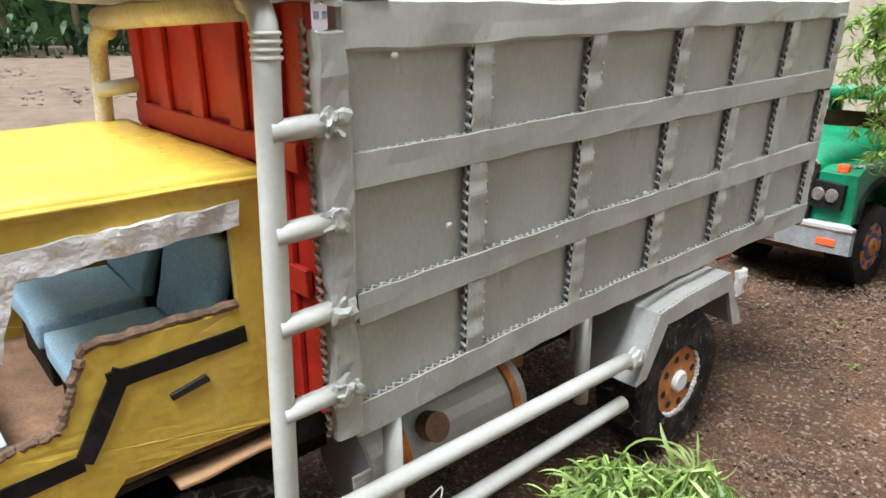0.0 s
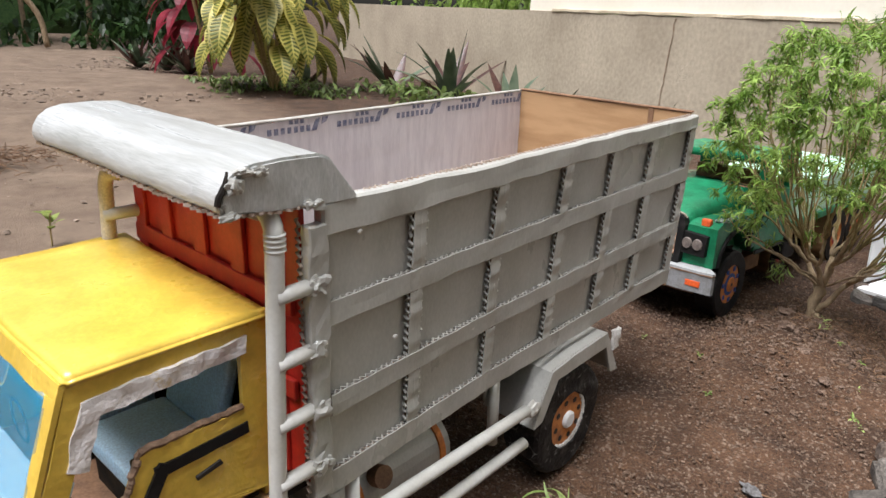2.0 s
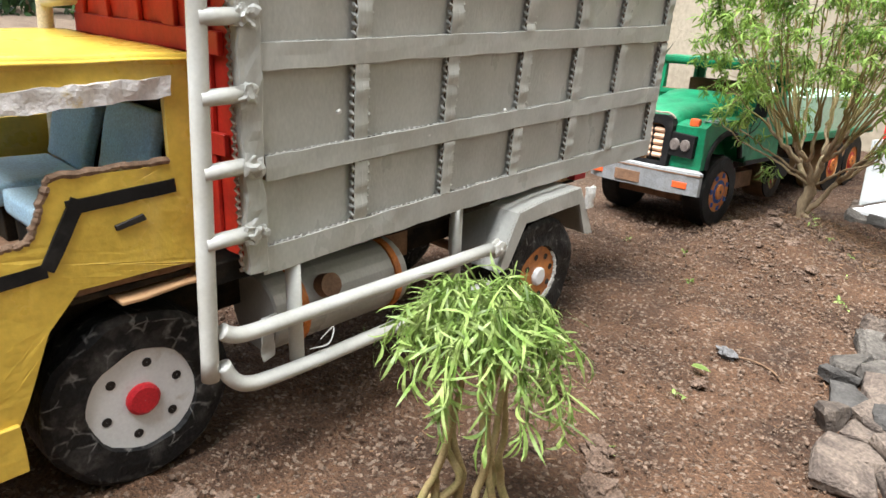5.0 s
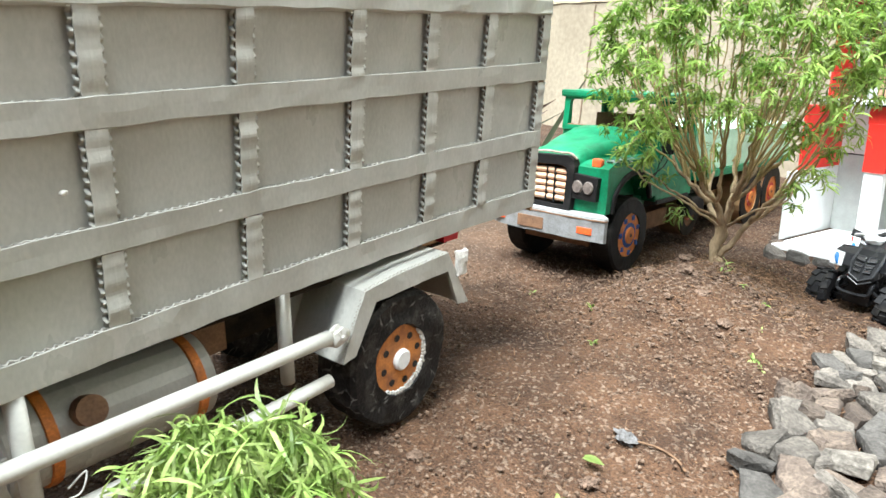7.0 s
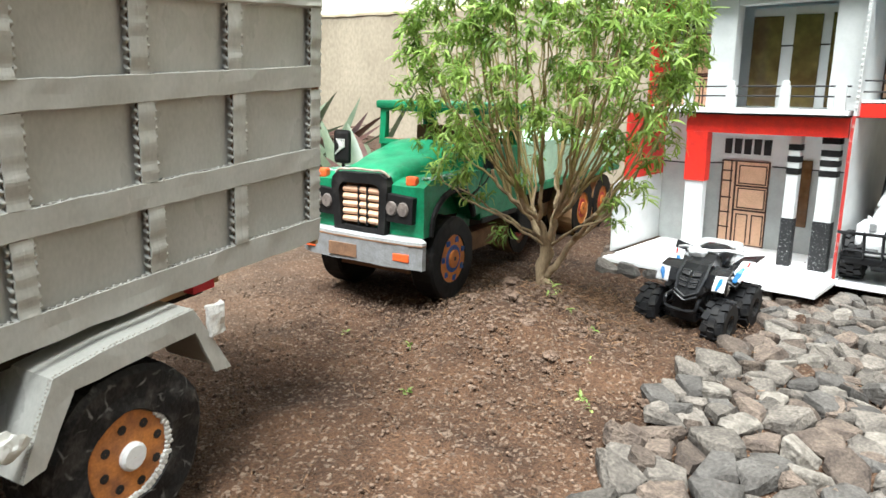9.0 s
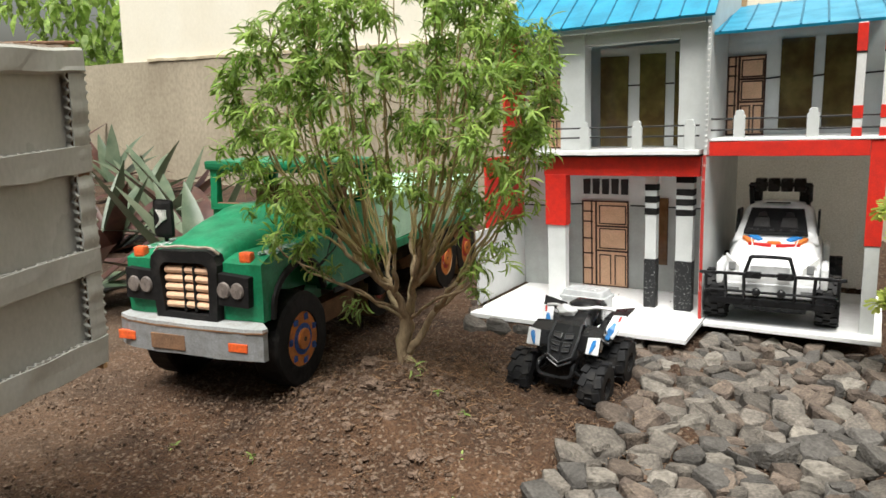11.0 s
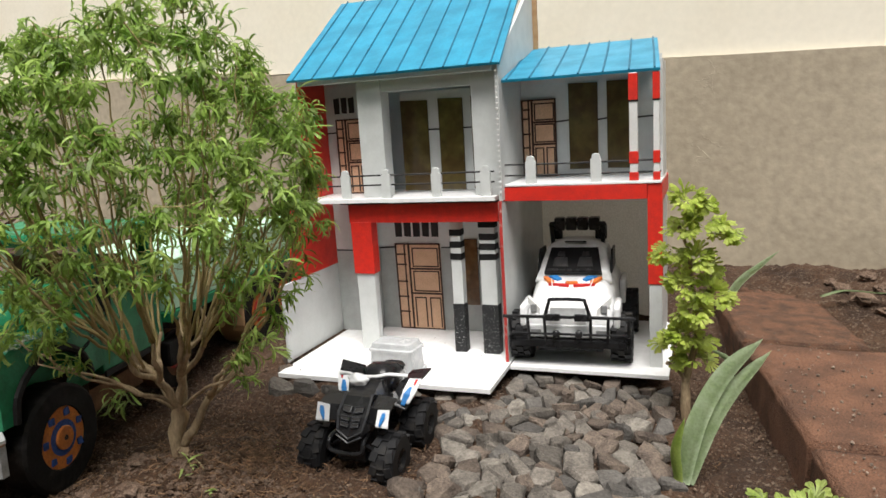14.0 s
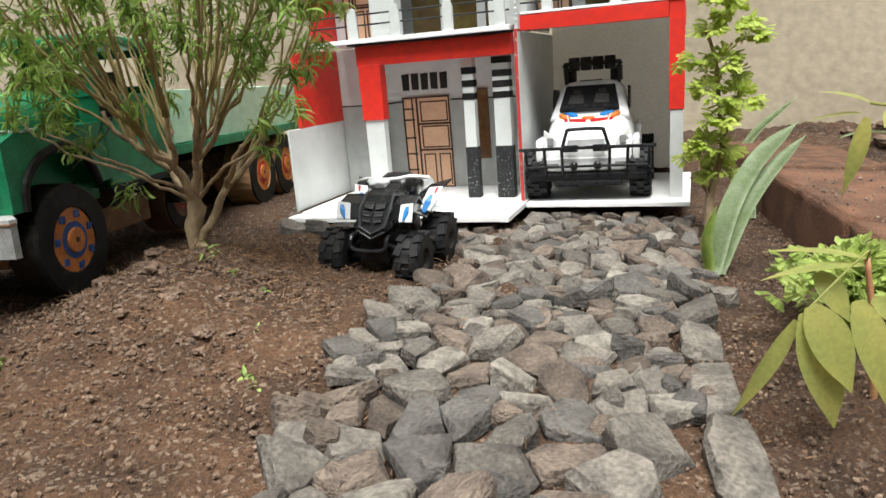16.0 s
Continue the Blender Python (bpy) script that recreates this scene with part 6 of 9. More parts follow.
# ---- black toy quad bike ----
def strip(s, rows, thick=0.0025):
    """A bent panel from rows of (inner, outer) points, mirrored by s."""
    return loft([[(s * a[0], a[1], a[2]), (s * b[0], b[1], b[2]), (s * b[0], b[1], b[2] + thick), (s * a[0], a[1], a[2] + thick)] for a, b in rows])


def toy_quad():
    quad = thing("toy_quad_bike", basis((0.998, 0.05, 0.0), (-0.246, 1.472, -0.0185)) @ Matrix.Diagonal((1.15, 1.15, 1.09, 1)), "black plastic toy quad bike with white fender stickers", "toy quad")
    for x, y, w in ((-0.047, 0.0, 0.029), (0.047, 0.0, 0.029), (-0.046, 0.106, 0.034), (0.046, 0.106, 0.034)):
        toy_tyre("tyre", 0.0345, w, (x, y, 0.0345), quad, 12)
    part("axle", tube([(-0.04, 0, 0.036), (0.04, 0, 0.036)], 0.004, 8), CAR_BLACK, quad)
    part("axle", tube([(-0.04, 0.106, 0.036), (0.04, 0.106, 0.036)], 0.005, 8), CAR_BLACK, quad)
    part("frame", box((-0.019, -0.01, 0.028), (0.019, 0.115, 0.070), 0.004), CAR_BLACK, quad)
    part("front_bumper", tube(smooth_line([(-0.020, 0.0, 0.066), (-0.022, -0.022, 0.064), (-0.018, -0.026, 0.050), (0.018, -0.026, 0.050), (0.022, -0.022, 0.064), (0.020, 0.0, 0.066)], 4), 0.0028, 8), CAR_BLACK, quad)
    for s in (-1, 1):
        part("wishbone", tube([(s * 0.014, -0.012, 0.058), (s * 0.036, -0.004, 0.040)], 0.0028, 6), CAR_BLACK, quad)
    ox = Vector((0.006, 0, 0))
    nose = part("nose", loft([[(-0.006, -0.030, 0.066), (0.006, -0.030, 0.066), (0.012, -0.030, 0.070), (0.015, -0.026, 0.078), (-0.015, -0.026, 0.078), (-0.012, -0.030, 0.070)],
                              [(-0.012, -0.014, 0.066), (0.012, -0.014, 0.066), (0.020, -0.016, 0.076), (0.0185, -0.018, 0.094), (-0.0185, -0.018, 0.094), (-0.020, -0.016, 0.076)],
                              [(-0.016, 0.010, 0.066), (0.016, 0.010, 0.066), (0.023, 0.010, 0.084), (0.0175, 0.004, 0.112), (-0.0175, 0.004, 0.112), (-0.023, 0.010, 0.084)],
                              [(-0.016, 0.040, 0.066), (0.016, 0.040, 0.066), (0.021, 0.040, 0.090), (0.015, 0.038, 0.121), (-0.015, 0.038, 0.121), (-0.021, 0.040, 0.090)],
                              [(-0.014, 0.075, 0.066), (0.014, 0.075, 0.066), (0.018, 0.075, 0.088), (0.014, 0.070, 0.112), (-0.014, 0.070, 0.112), (-0.018, 0.075, 0.088)]]), CAR_BLACK, quad, "angular black nose with a slatted grille")
    grey = mat("dark_grey_toy_plastic", (0.045, 0.046, 0.050), rough=0.30, bump=0.05, fine_mix=0.1, spec=0.5)

    def on_nose(x, f):
        """A point on the sloping front of the nose, f from its tip to the cowl."""
        a, b = ((-0.0285, 0.0785), (-0.0185, 0.0945)) if f < 0.5 else ((-0.0185, 0.0945), (0.0035, 0.1155))
        g = f * 2 if f < 0.5 else f * 2 - 1
        return (x, a[0] + (b[0] - a[0]) * g - 0.0012, a[1] + (b[1] - a[1]) * g + 0.0008)
    for f in (0.16, 0.36, 0.58):
        for s in (-1, 1):
            w = 0.0105 + 0.003 * f
            ring = [on_nose(s * 0.0022, f), on_nose(s * w, f + 0.04), on_nose(s * (w + 0.001), f + 0.15), on_nose(s * 0.0022, f + 0.13)]
            bm = loft([[Vector(p) for p in ring], [Vector(p) + Vector((0, 0.0025, -0.0015)) for p in ring]])
            part("grille_slot", bm, MARKER, nose)
            part("slot_rim", tube(ring + ring[:1], 0.0010, 5), grey, nose)
    for k in range(2):
        part("grille_slat", tube([(-0.016, -0.0270 - 0.001 * k, 0.0795 - 0.006 * k), (0, -0.0315, 0.0715 - 0.006 * k), (0.016, -0.0270 - 0.001 * k, 0.0795 - 0.006 * k)], 0.0013, 6), grey, nose)
    for s in (-1, 1):
        part("nose_rib", tube([(s * 0.0155, -0.025, 0.080), (s * 0.0185, -0.015, 0.097), (s * 0.0170, 0.006, 0.1145)], 0.0016, 6), grey, nose)
        fen = part("front_fender", strip(s, [((0.018, -0.012, 0.084), (0.046, -0.018, 0.084)), ((0.020, -0.006, 0.101), (0.046, -0.010, 0.102)), ((0.020, 0.020, 0.108), (0.045, 0.014, 0.108)), ((0.018, 0.045, 0.096), (0.040, 0.044, 0.092))]), CAR_BLACK, quad)
        st = part("fender_sticker", strip(s, [((0.030, -0.0178, 0.0840), (0.0465, -0.0198, 0.0850)), ((0.031, -0.0110, 0.1020), (0.0465, -0.0125, 0.1045))], 0.0022), CAR_WHITE, fen, "white sticker with a blue flash")
        part("blue_flash", strip(s, [((0.035, -0.0200, 0.0865), (0.037, -0.0202, 0.0865)), ((0.036, -0.0165, 0.0945), (0.042, -0.0175, 0.0970)), ((0.038, -0.0140, 0.1005), (0.042, -0.0148, 0.1015))], 0.002), DECAL_BLUE, st)
        rear = part("rear_fender", strip(s, [((0.024, 0.060, 0.078), (0.044, 0.062, 0.070)), ((0.026, 0.072, 0.090), (0.052, 0.072, 0.088)), ((0.028, 0.090, 0.098), (0.058, 0.086, 0.106)), ((0.034, 0.118, 0.104), (0.064, 0.108, 0.114))]), CAR_BLACK, quad)
        st = part("fender_sticker", strip(s, [((0.036, 0.0630, 0.0830), (0.0480, 0.0630, 0.0800)), ((0.038, 0.0690, 0.0925), (0.0535, 0.0690, 0.0900)), ((0.042, 0.0840, 0.1055), (0.0595, 0.0830, 0.1075))], 0.0025), CAR_WHITE, rear, "white sticker with blue and red flashes")
        part("blue_flash", strip(s, [((0.038, 0.0610, 0.0790), (0.0430, 0.0610, 0.0780)), ((0.040, 0.0670, 0.0910), (0.0480, 0.0670, 0.0900)), ((0.045, 0.0740, 0.0985), (0.0490, 0.0740, 0.0985))], 0.002), DECAL_BLUE, st)
        part("red_flash", strip(s, [((0.0500, 0.0770, 0.1010), (0.0525, 0.0770, 0.1010)), ((0.051, 0.0820, 0.1065), (0.0545, 0.0820, 0.1070))], 0.0018), DECAL_RED, st)
    seat = loft([[(-w, y, z0), (w, y, z0), (w, y, z1 - 0.006), (w * 0.6, y, z1), (-w * 0.6, y, z1), (-w, y, z1 - 0.006)] for y, w, z0, z1 in ((0.052, 0.013, 0.095, 0.116), (0.064, 0.020, 0.095, 0.130), (0.084, 0.021, 0.095, 0.128), (0.112, 0.018, 0.098, 0.118), (0.130, 0.014, 0.10, 0.114))])
    part("seat", seat, CAR_BLACK, quad, "humped black seat", smooth=True)
    bars = part("handlebar", tube(smooth_line([(-0.044, 0.048, 0.121), (-0.030, 0.042, 0.125), (-0.016, 0.036, 0.125), (0.010, 0.036, 0.127), (0.026, 0.040, 0.130), (0.048, 0.046, 0.128)], 4), 0.0024, 8), CAR_WHITE, quad, "white plastic handlebar")
    part("cowl", blob((-0.012, 0.031, 0.122), (0.0135, 0.010, 0.0085), 2.0, 0.35, 3), CAR_WHITE, bars, "white cowl", smooth=True)
    for ob in quad.children:
        if ob.name.split(".")[0] in ("nose", "front_fender", "seat", "handlebar"):
            ob.location = ox


toy_quad()

# ---- the green cardboard lorry under the tree ----
# X along its bumper, Y to its tail, Z up
LORRY_M = basis((0.9777, 0.2095, 0), (-0.690, 1.160, 0.008)) @ Euler((-0.022, -0.03, 0)).to_matrix().to_4x4() @ Matrix.Diagonal((0.895, 1.0, 1.0, 1.0))
BUMPER_TOP = mat("scuffed_pale_grey_paint", (0.38, 0.39, 0.39), (0.30, 0.28, 0.26), rough=0.5, scale=45, fine=300, low=0.52, high=0.72)
SCUFF = mat("dry_grey_white_scuff", (0.42, 0.44, 0.43), (0.05, 0.18, 0.10), rough=0.6, scale=160, fine=500, low=0.45, high=0.6)
LAMP_GREY = mat("dull_grey_brown_lamp", (0.20, 0.17, 0.15), (0.12, 0.10, 0.09), rough=0.4, scale=120)
lorry = thing("toy_green_lorry", LORRY_M, "handmade green cardboard lorry with grey bumper on soil", "toy truck")


def lorry_wheel(x, y, z, r, w, out, material, tread, label):
    """Discs of card on an axle along X; out: the side that the face looks to."""
    prof = [(0.004, -w * out), (r * 0.95, -w * out), (r, -w * 0.9 * out), (r, -0.004 * out), (r * 0.94, 0.0), (r * 0.58, 0.0), (r * 0.56, -0.003 * out)]
    wheel = part("wheel", wobble(lathe(prof, 0, (x, y, z), 30), 0.0018, 30, x + y, 0.016), tread, lorry, label)
    if tread is not BLACK:
        part("tyre_face", wobble(lathe([(r * 0.55, 0.001 * out), (r * 0.97, 0.001 * out), (r * 0.99, -0.004 * out)], 0, (x, y, z), 28), 0.001, 40, 1), BLACK, wheel)
    rim = part("rim", lathe([(0.0005, -0.002 * out), (r * 0.57, -0.002 * out), (r * 0.57, -0.006 * out)], 0, (x, y, z), 26), material, wheel)
    for k in range(7 if tread is BLACK else 0):
        t = 2 * math.pi * (k + 0.4) / 7
        q = (x - 0.0006 * out, y + math.cos(t) * r * 0.47, z + math.sin(t) * r * 0.47)
        part("blue_mark", wobble(box((q[0] - 0.0008, q[1] - 0.0050, q[2] - 0.0050), (q[0] + 0.0008, q[1] + 0.0050, q[2] + 0.0050), 0.0016), 0.0014, 90, k), BLUE_INK, rim)
    part("hub_ring", lathe([(r * 0.20, -0.0008 * out), (r * 0.33, -0.0008 * out), (r * 0.33, -0.003 * out)], 0, (x, y, z), 24), BLUE_INK if tread is BLACK else RED_WORN, rim)
    part("hub", lathe([(0.0005, 0.003 * out), (r * 0.20, 0.003 * out), (r * 0.22, 0.002 * out), (r * 0.22, -0.003 * out)], 0, (x, y, z), 20), material, rim)
    part("hub_hole", lathe([(0.0005, 0.0036 * out), (r * 0.05, 0.0036 * out), (r * 0.05, 0.002 * out)], 0, (x, y, z), 10), MARKER, rim)
    return wheel


def lorry_parts():
    # bumper with folded-back ends
    prof = [(-0.146, 0.044), (-0.143, 0.020), (-0.112, 0.006), (-0.05, -0.001), (0.05, -0.003), (0.120, -0.001), (0.146, 0.004), (0.147, 0.014), (0.104, 0.052), (-0.12, 0.052)]
    bm = add_prism(bmesh.new(), prof, 0.058, 0.098, 2)
    bumper = part("bumper", wobble(bm, 0.0012, 30, 1.0, 0.016), SILVER, lorry, "grey painted card bumper with orange marks")
    bm = add_prism(bmesh.new(), prof, 0.0985, 0.1035, 2)
    part("bumper_top", wobble(bm, 0.0022, 30, 2.0, 0.012), BUMPER_TOP, bumper, "scuffed pale grey upper face")
    part("bumper_line", wobble(add_prism(bmesh.new(), [(a * 1.004, b - 0.0008) for a, b in prof], 0.0965, 0.0988, 2), 0.0012, 40, 2.0, 0.016), CARD_DARK, bumper)
    for x in (-0.116, 0.104):
        part("marker_lamp", wobble(box((x - 0.017, -0.0030 if x > 0 else 0.0030, 0.070), (x + 0.017, 0.010, 0.0825), 0.001), 0.0006, 50, 1), LAMP_ORANGE, bumper)
    part("plate", box((-0.060, -0.0036, 0.064), (0.006, 0.003, 0.086), 0.0006), CARD_DARK, bumper, "blank brownish plate")
    # hood: rises and widens to the cab
    def ring(y, w0, w1, z0, z1, r):
        pts = [(-w0, y, z0), (w0, y, z0)]
        for k in range(5):
            a = radians(90 * k / 4)
            pts.append((w1 - r + r * math.cos(a), y, z1 - r + r * math.sin(a)))
        for k in range(5):
            a = radians(90 + 90 * k / 4)
            pts.append((-w1 + r + r * math.cos(a), y, z1 - r + r * math.sin(a)))
        return [(p[0] - 0.006, p[1], p[2]) for p in pts]
    bm = loft([ring(0.036, 0.064, 0.060, 0.090, 0.203, 0.020), ring(0.060, 0.070, 0.066, 0.090, 0.213, 0.022), ring(0.13, 0.084, 0.080, 0.09, 0.228, 0.026), ring(0.205, 0.098, 0.094, 0.09, 0.242, 0.03), ring(0.245, 0.10, 0.096, 0.09, 0.246, 0.03)])
    hood = part("hood", wobble(bm, 0.0022, 24, 3.0, 0.014), GREEN, lorry, "green painted card hood", smooth=True)
    # grille
    outer = [(-0.066, 0.096), (-0.074, 0.180), (-0.071, 0.193), (-0.060, 0.202), (0.040, 0.204), (0.052, 0.198), (0.057, 0.184), (0.050, 0.094)]
    inner = [(-0.050, 0.112), (-0.056, 0.172), (-0.053, 0.180), (-0.046, 0.185), (0.029, 0.186), (0.036, 0.182), (0.039, 0.173), (0.036, 0.111)]
    bm = add_frame(bmesh.new(), outer, inner, 0.020, 0.040)
    grille = part("grille_frame", wobble(bm, 0.001, 40, 2, 0.012), BLACK, lorry, "black grille surround")
    part("grille_back", prism(inner, 0.036, 0.039), CARD_DARK, grille)
    part("card_lip", wobble(tube(smooth_line([(-0.067, 0.026, 0.200), (-0.05, 0.024, 0.2065), (0.035, 0.024, 0.2085), (0.055, 0.028, 0.199)], 6), 0.0022, 6), 0.0016, 90, 2), TORN, grille, "raw torn card lip above the grille")
    for k in range(5):
        z = 0.122 + k * 0.0128
        part("grille_bar", tube([(-0.050, 0.030, z), (-0.008, 0.029, z + 0.001), (0.036, 0.030, z)], 0.0056, 8), PEACH, grille, "rolled paper bar")
    for x in (-0.012, 0.008):
        part("grille_post", box((x - 0.0022, 0.0235, 0.114), (x + 0.0022, 0.029, 0.182), 0.0005), BLACK, grille)
    # wings with lamps
    for s in (-1, 1):
        c = -0.006
        arch = [(0.034, 0.104), (0.034, 0.186), (0.060, 0.1965), (0.225, 0.200), (0.240, 0.120), (0.206, 0.118), (0.190, 0.150), (0.160, 0.171), (0.120, 0.172), (0.085, 0.160), (0.062, 0.135), (0.056, 0.104)]
        x0, x1 = (c + 0.062, 0.127) if s > 0 else (-0.135, c - 0.062)
        bm = add_prism(bmesh.new(), arch, x0, x1, 0)
        wing = part("wing", wobble(bm, 0.0018, 26, s * 2.0, 0.016), GREEN, lorry, "green card wing with black arch edge")
        edge = [(x1 if s > 0 else x0, y, z) for y, z in arch[5:] + arch[:0]]
        part("arch_edge", wobble(tube(smooth_line(edge, 3), 0.0062, 8), 0.0012, 60, s), BLACK, wing)
        # near-black boards carry the shade inside the wheel arch
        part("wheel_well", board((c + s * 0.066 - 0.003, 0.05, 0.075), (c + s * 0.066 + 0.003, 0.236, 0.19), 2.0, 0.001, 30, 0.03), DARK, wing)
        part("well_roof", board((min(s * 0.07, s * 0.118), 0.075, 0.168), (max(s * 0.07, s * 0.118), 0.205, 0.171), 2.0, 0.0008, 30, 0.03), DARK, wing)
        cx = s * 0.084 - 0.006 if s > 0 else -0.098
        lamp = part("lamp_box", wobble(prism([(cx - 0.031, 0.128), (cx + 0.031, 0.126), (cx + 0.033, 0.170), (cx - 0.029, 0.174)], 0.022, 0.037), 0.0008, 40, 1), BLACK, wing, "black box with two round lamps")
        for dx in (-0.0125, 0.0125):
            part("head_lamp", lathe([(0.0005, -0.0035), (0.0105, -0.003), (0.012, 0), (0.012, 0.004)], 1, (cx + dx, 0.0215, 0.150), 18), LAMP_GREY, lamp)
        part("wing_lamp", wobble(box((s * 0.104 - 0.020, 0.037, 0.186), (s * 0.104 + 0.002, 0.050, 0.2025), 0.004), 0.0008, 60, 1), LAMP_ORANGE, wing, "orange turn lamp")
        for k in range(7):
            part("scuff", wobble(blob((s * 0.112 + 0.008 * math.sin(k * 2.1), 0.062 + 0.012 * k, 0.1965), (0.010, 0.007, 0.0028), 5.0 + s + k, 0.9, 3), 0.003, 70, k), SCUFF, wing, "dry white scuff of glue")
    part("radiator_block", board((-0.10, 0.06, 0.070), (0.09, 0.24, 0.12), 3.0), DARK, lorry)
    # cab
    y0, y1 = 0.235, 0.405
    cab_body = part("cab", wobble(box((-0.132, y0, 0.104), (0.126, y1, 0.236), 0.004), 0.0018, 24, 4.0, 0.02), GREEN, lorry, "green painted card cab")
    for x, y in ((-0.128, y0 + 0.008), (0.118, y0 + 0.008), (-0.128, y1 - 0.012), (0.118, y1 - 0.012)):
        part("cab_post", wobble(box((x, y - 0.006, 0.230), (x + 0.010, y + 0.006, 0.307), 0.001), 0.001, 40, x), GREEN, cab_body)
    part("cab_roof", wobble(box((-0.138, y0 - 0.008, 0.303), (0.132, y1 + 0.004, 0.318), 0.005), 0.0022, 24, 5.0, 0.016), GREEN, cab_body)
    part("screen_sill", board((-0.122, y0 - 0.002, 0.236), (0.116, y0 + 0.012, 0.246), 2.0), CARD_DARK, cab_body)
    part("cab_back", wobble(add_frame(bmesh.new(), [(-0.126, 0.232), (0.120, 0.232), (0.120, 0.304), (-0.126, 0.304)], [(-0.100, 0.248), (0.094, 0.248), (0.094, 0.292), (-0.100, 0.292)], y1 - 0.010, y1 - 0.003), 0.001, 30, 2, 0.02), GREEN, cab_body)
    part("screen_frame", wobble(add_frame(bmesh.new(), [(-0.132, 0.234), (0.126, 0.234), (0.122, 0.310), (-0.128, 0.310)], [(-0.118, 0.245), (0.112, 0.245), (0.108, 0.299), (-0.114, 0.299)], y0 - 0.003, y0 + 0.004), 0.0014, 30, 3, 0.018), GREEN, cab_body)
    part("cab_seat", board((-0.10, y0 + 0.09, 0.236), (0.10, y0 + 0.11, 0.270), 4.0), CARD_DARK, cab_body)
    part("door_sill", board((0.126, y0, 0.100), (0.131, y1 - 0.02, 0.109), 3.0), BLACK, cab_body)
    mirror = part("mirror_arm", tube(smooth_line([(-0.118, 0.105, 0.190), (-0.119, 0.104, 0.205), (-0.116, 0.103, 0.222)], 4), 0.003, 6), BLACK, lorry, "short mirror arm")
    part("mirror", wobble(box((-0.136, 0.096, 0.206), (-0.097, 0.104, 0.266), 0.007), 0.0012, 40, 1), BLACK, mirror, "black mirror with white scratches")
    bm = bmesh.new()
    for k in range(5):
        add_tube(bm, smooth_line([(-0.131 + k * 0.006, 0.0945, 0.222 + 0.004 * k), (-0.120 + k * 0.003, 0.0945, 0.236), (-0.128 + k * 0.005, 0.0945, 0.250)], 4), 0.0013, 5)
    part("scratch", bm, GLUE, mirror)
    near_mirror = part("mirror_arm", tube(smooth_line([(0.128, 0.235, 0.215), (0.150, 0.222, 0.24), (0.152, 0.222, 0.262)], 4), 0.0028, 6), BLACK, lorry)
    part("mirror", wobble(box((0.138, 0.214, 0.205), (0.166, 0.222, 0.262), 0.005), 0.001, 40, 2), BLACK, near_mirror, "black side mirror")
    for a, b in ((0.0, 0.0), (0.012, 0.010)):
        part("wire", tube(smooth_line([(0.150 + a, 0.213, 0.210), (0.146 + a, 0.196, 0.185), (0.150, 0.176 - b, 0.168), (0.134, 0.150 - b, 0.152 - b)], 5), 0.0012, 6), BLACK, near_mirror, "thin black wire hanging down")
    # brown card block added to darken the open space under the hood
    part("undertray", board((-0.112, 0.065, 0.030), (0.075, 0.40, 0.068), 6.0, 0.001, 20, 0.04), CARD_DARK, lorry)
    # frame, box body and rear wheels
    part("chassis", board((-0.07, 0.10, 0.075), (0.06, 1.10, 0.108), 4.0, 0.001, 20, 0.04), DARK, lorry)
    part("step_tank", wobble(box((0.085, 0.42, 0.050), (0.125, 0.50, 0.095), 0.006), 0.001, 30, 1), BLACK, lorry)
    part("box_body", board((-0.135, 0.425, 0.150), (0.130, 1.06, 0.240), 5.0, 0.002, 16, 0.03), GREEN_PALE, lorry, "pale green card load box")
    part("box_floor", board((-0.14, 0.42, 0.132), (0.135, 1.07, 0.149), 6.0, 0.002, 16, 0.03), GREEN, lorry)
    lorry_wheel(0.131, 0.130, 0.0525, 0.0745, 0.05, 1, ORANGE, BLACK, "black card wheel with orange and blue hub")
    lorry_wheel(-0.140, 0.130, 0.0525, 0.0745, 0.05, -1, ORANGE, BLACK, "black card wheel with orange and blue hub")
    for y in (0.80, 0.955):
        for x, s in ((0.128, 1), (-0.135, -1)):
            lorry_wheel(x, y, 0.054, 0.074, 0.075, s, ORANGE, CARD, "wheel with bare brown card tread")
    lorry_wheel(0.10, 0.47, 0.050, 0.055, 0.06, 1, CARD_DARK, CARD_DARK, "small bare card roll")


lorry_parts()

# ---- plants ----
def rand_unit(rng):
    v = Vector((rng.gauss(0, 1), rng.gauss(0, 1), rng.gauss(0, 1)))
    return v.normalized()


def curl_leaf(bm, base, way, length, width, rng, segs=4):
    """A narrow leaflet that curls as it grows."""
    d = Vector(way).normalized()
    up = (Vector((0, 0, 1)) + rand_unit(rng) * 0.7).normalized()
    side = d.cross(up)
    side = side.normalized() if side.length > 1e-3 else d.orthogonal().normalized()
    bend, sway = rng.uniform(0.5, 2.9), rng.gauss(0, 0.8)
    p, rows = Vector(base), []
    for k in range(segs + 1):
        t = k / segs
        nor = side.cross(d).normalized()
        w = width * 0.5 * (0.45 + 1.1 * t if t < 0.5 else 1.0 * (1 - ((t - 0.5) / 0.5) ** 2) + 0.12)
        rows.append((bm.verts.new(p - side * w + nor * w * 0.25), bm.verts.new(p + side * w + nor * w * 0.25)))
        d = (d - nor * bend / segs + side * sway / segs).normalized()
        side = (side - d * side.dot(d)).normalized()
        p = p + d * (length / segs)
    for a, b in zip(rows, rows[1:]):
        bm.faces.new((a[0], a[1], b[1], b[0]))


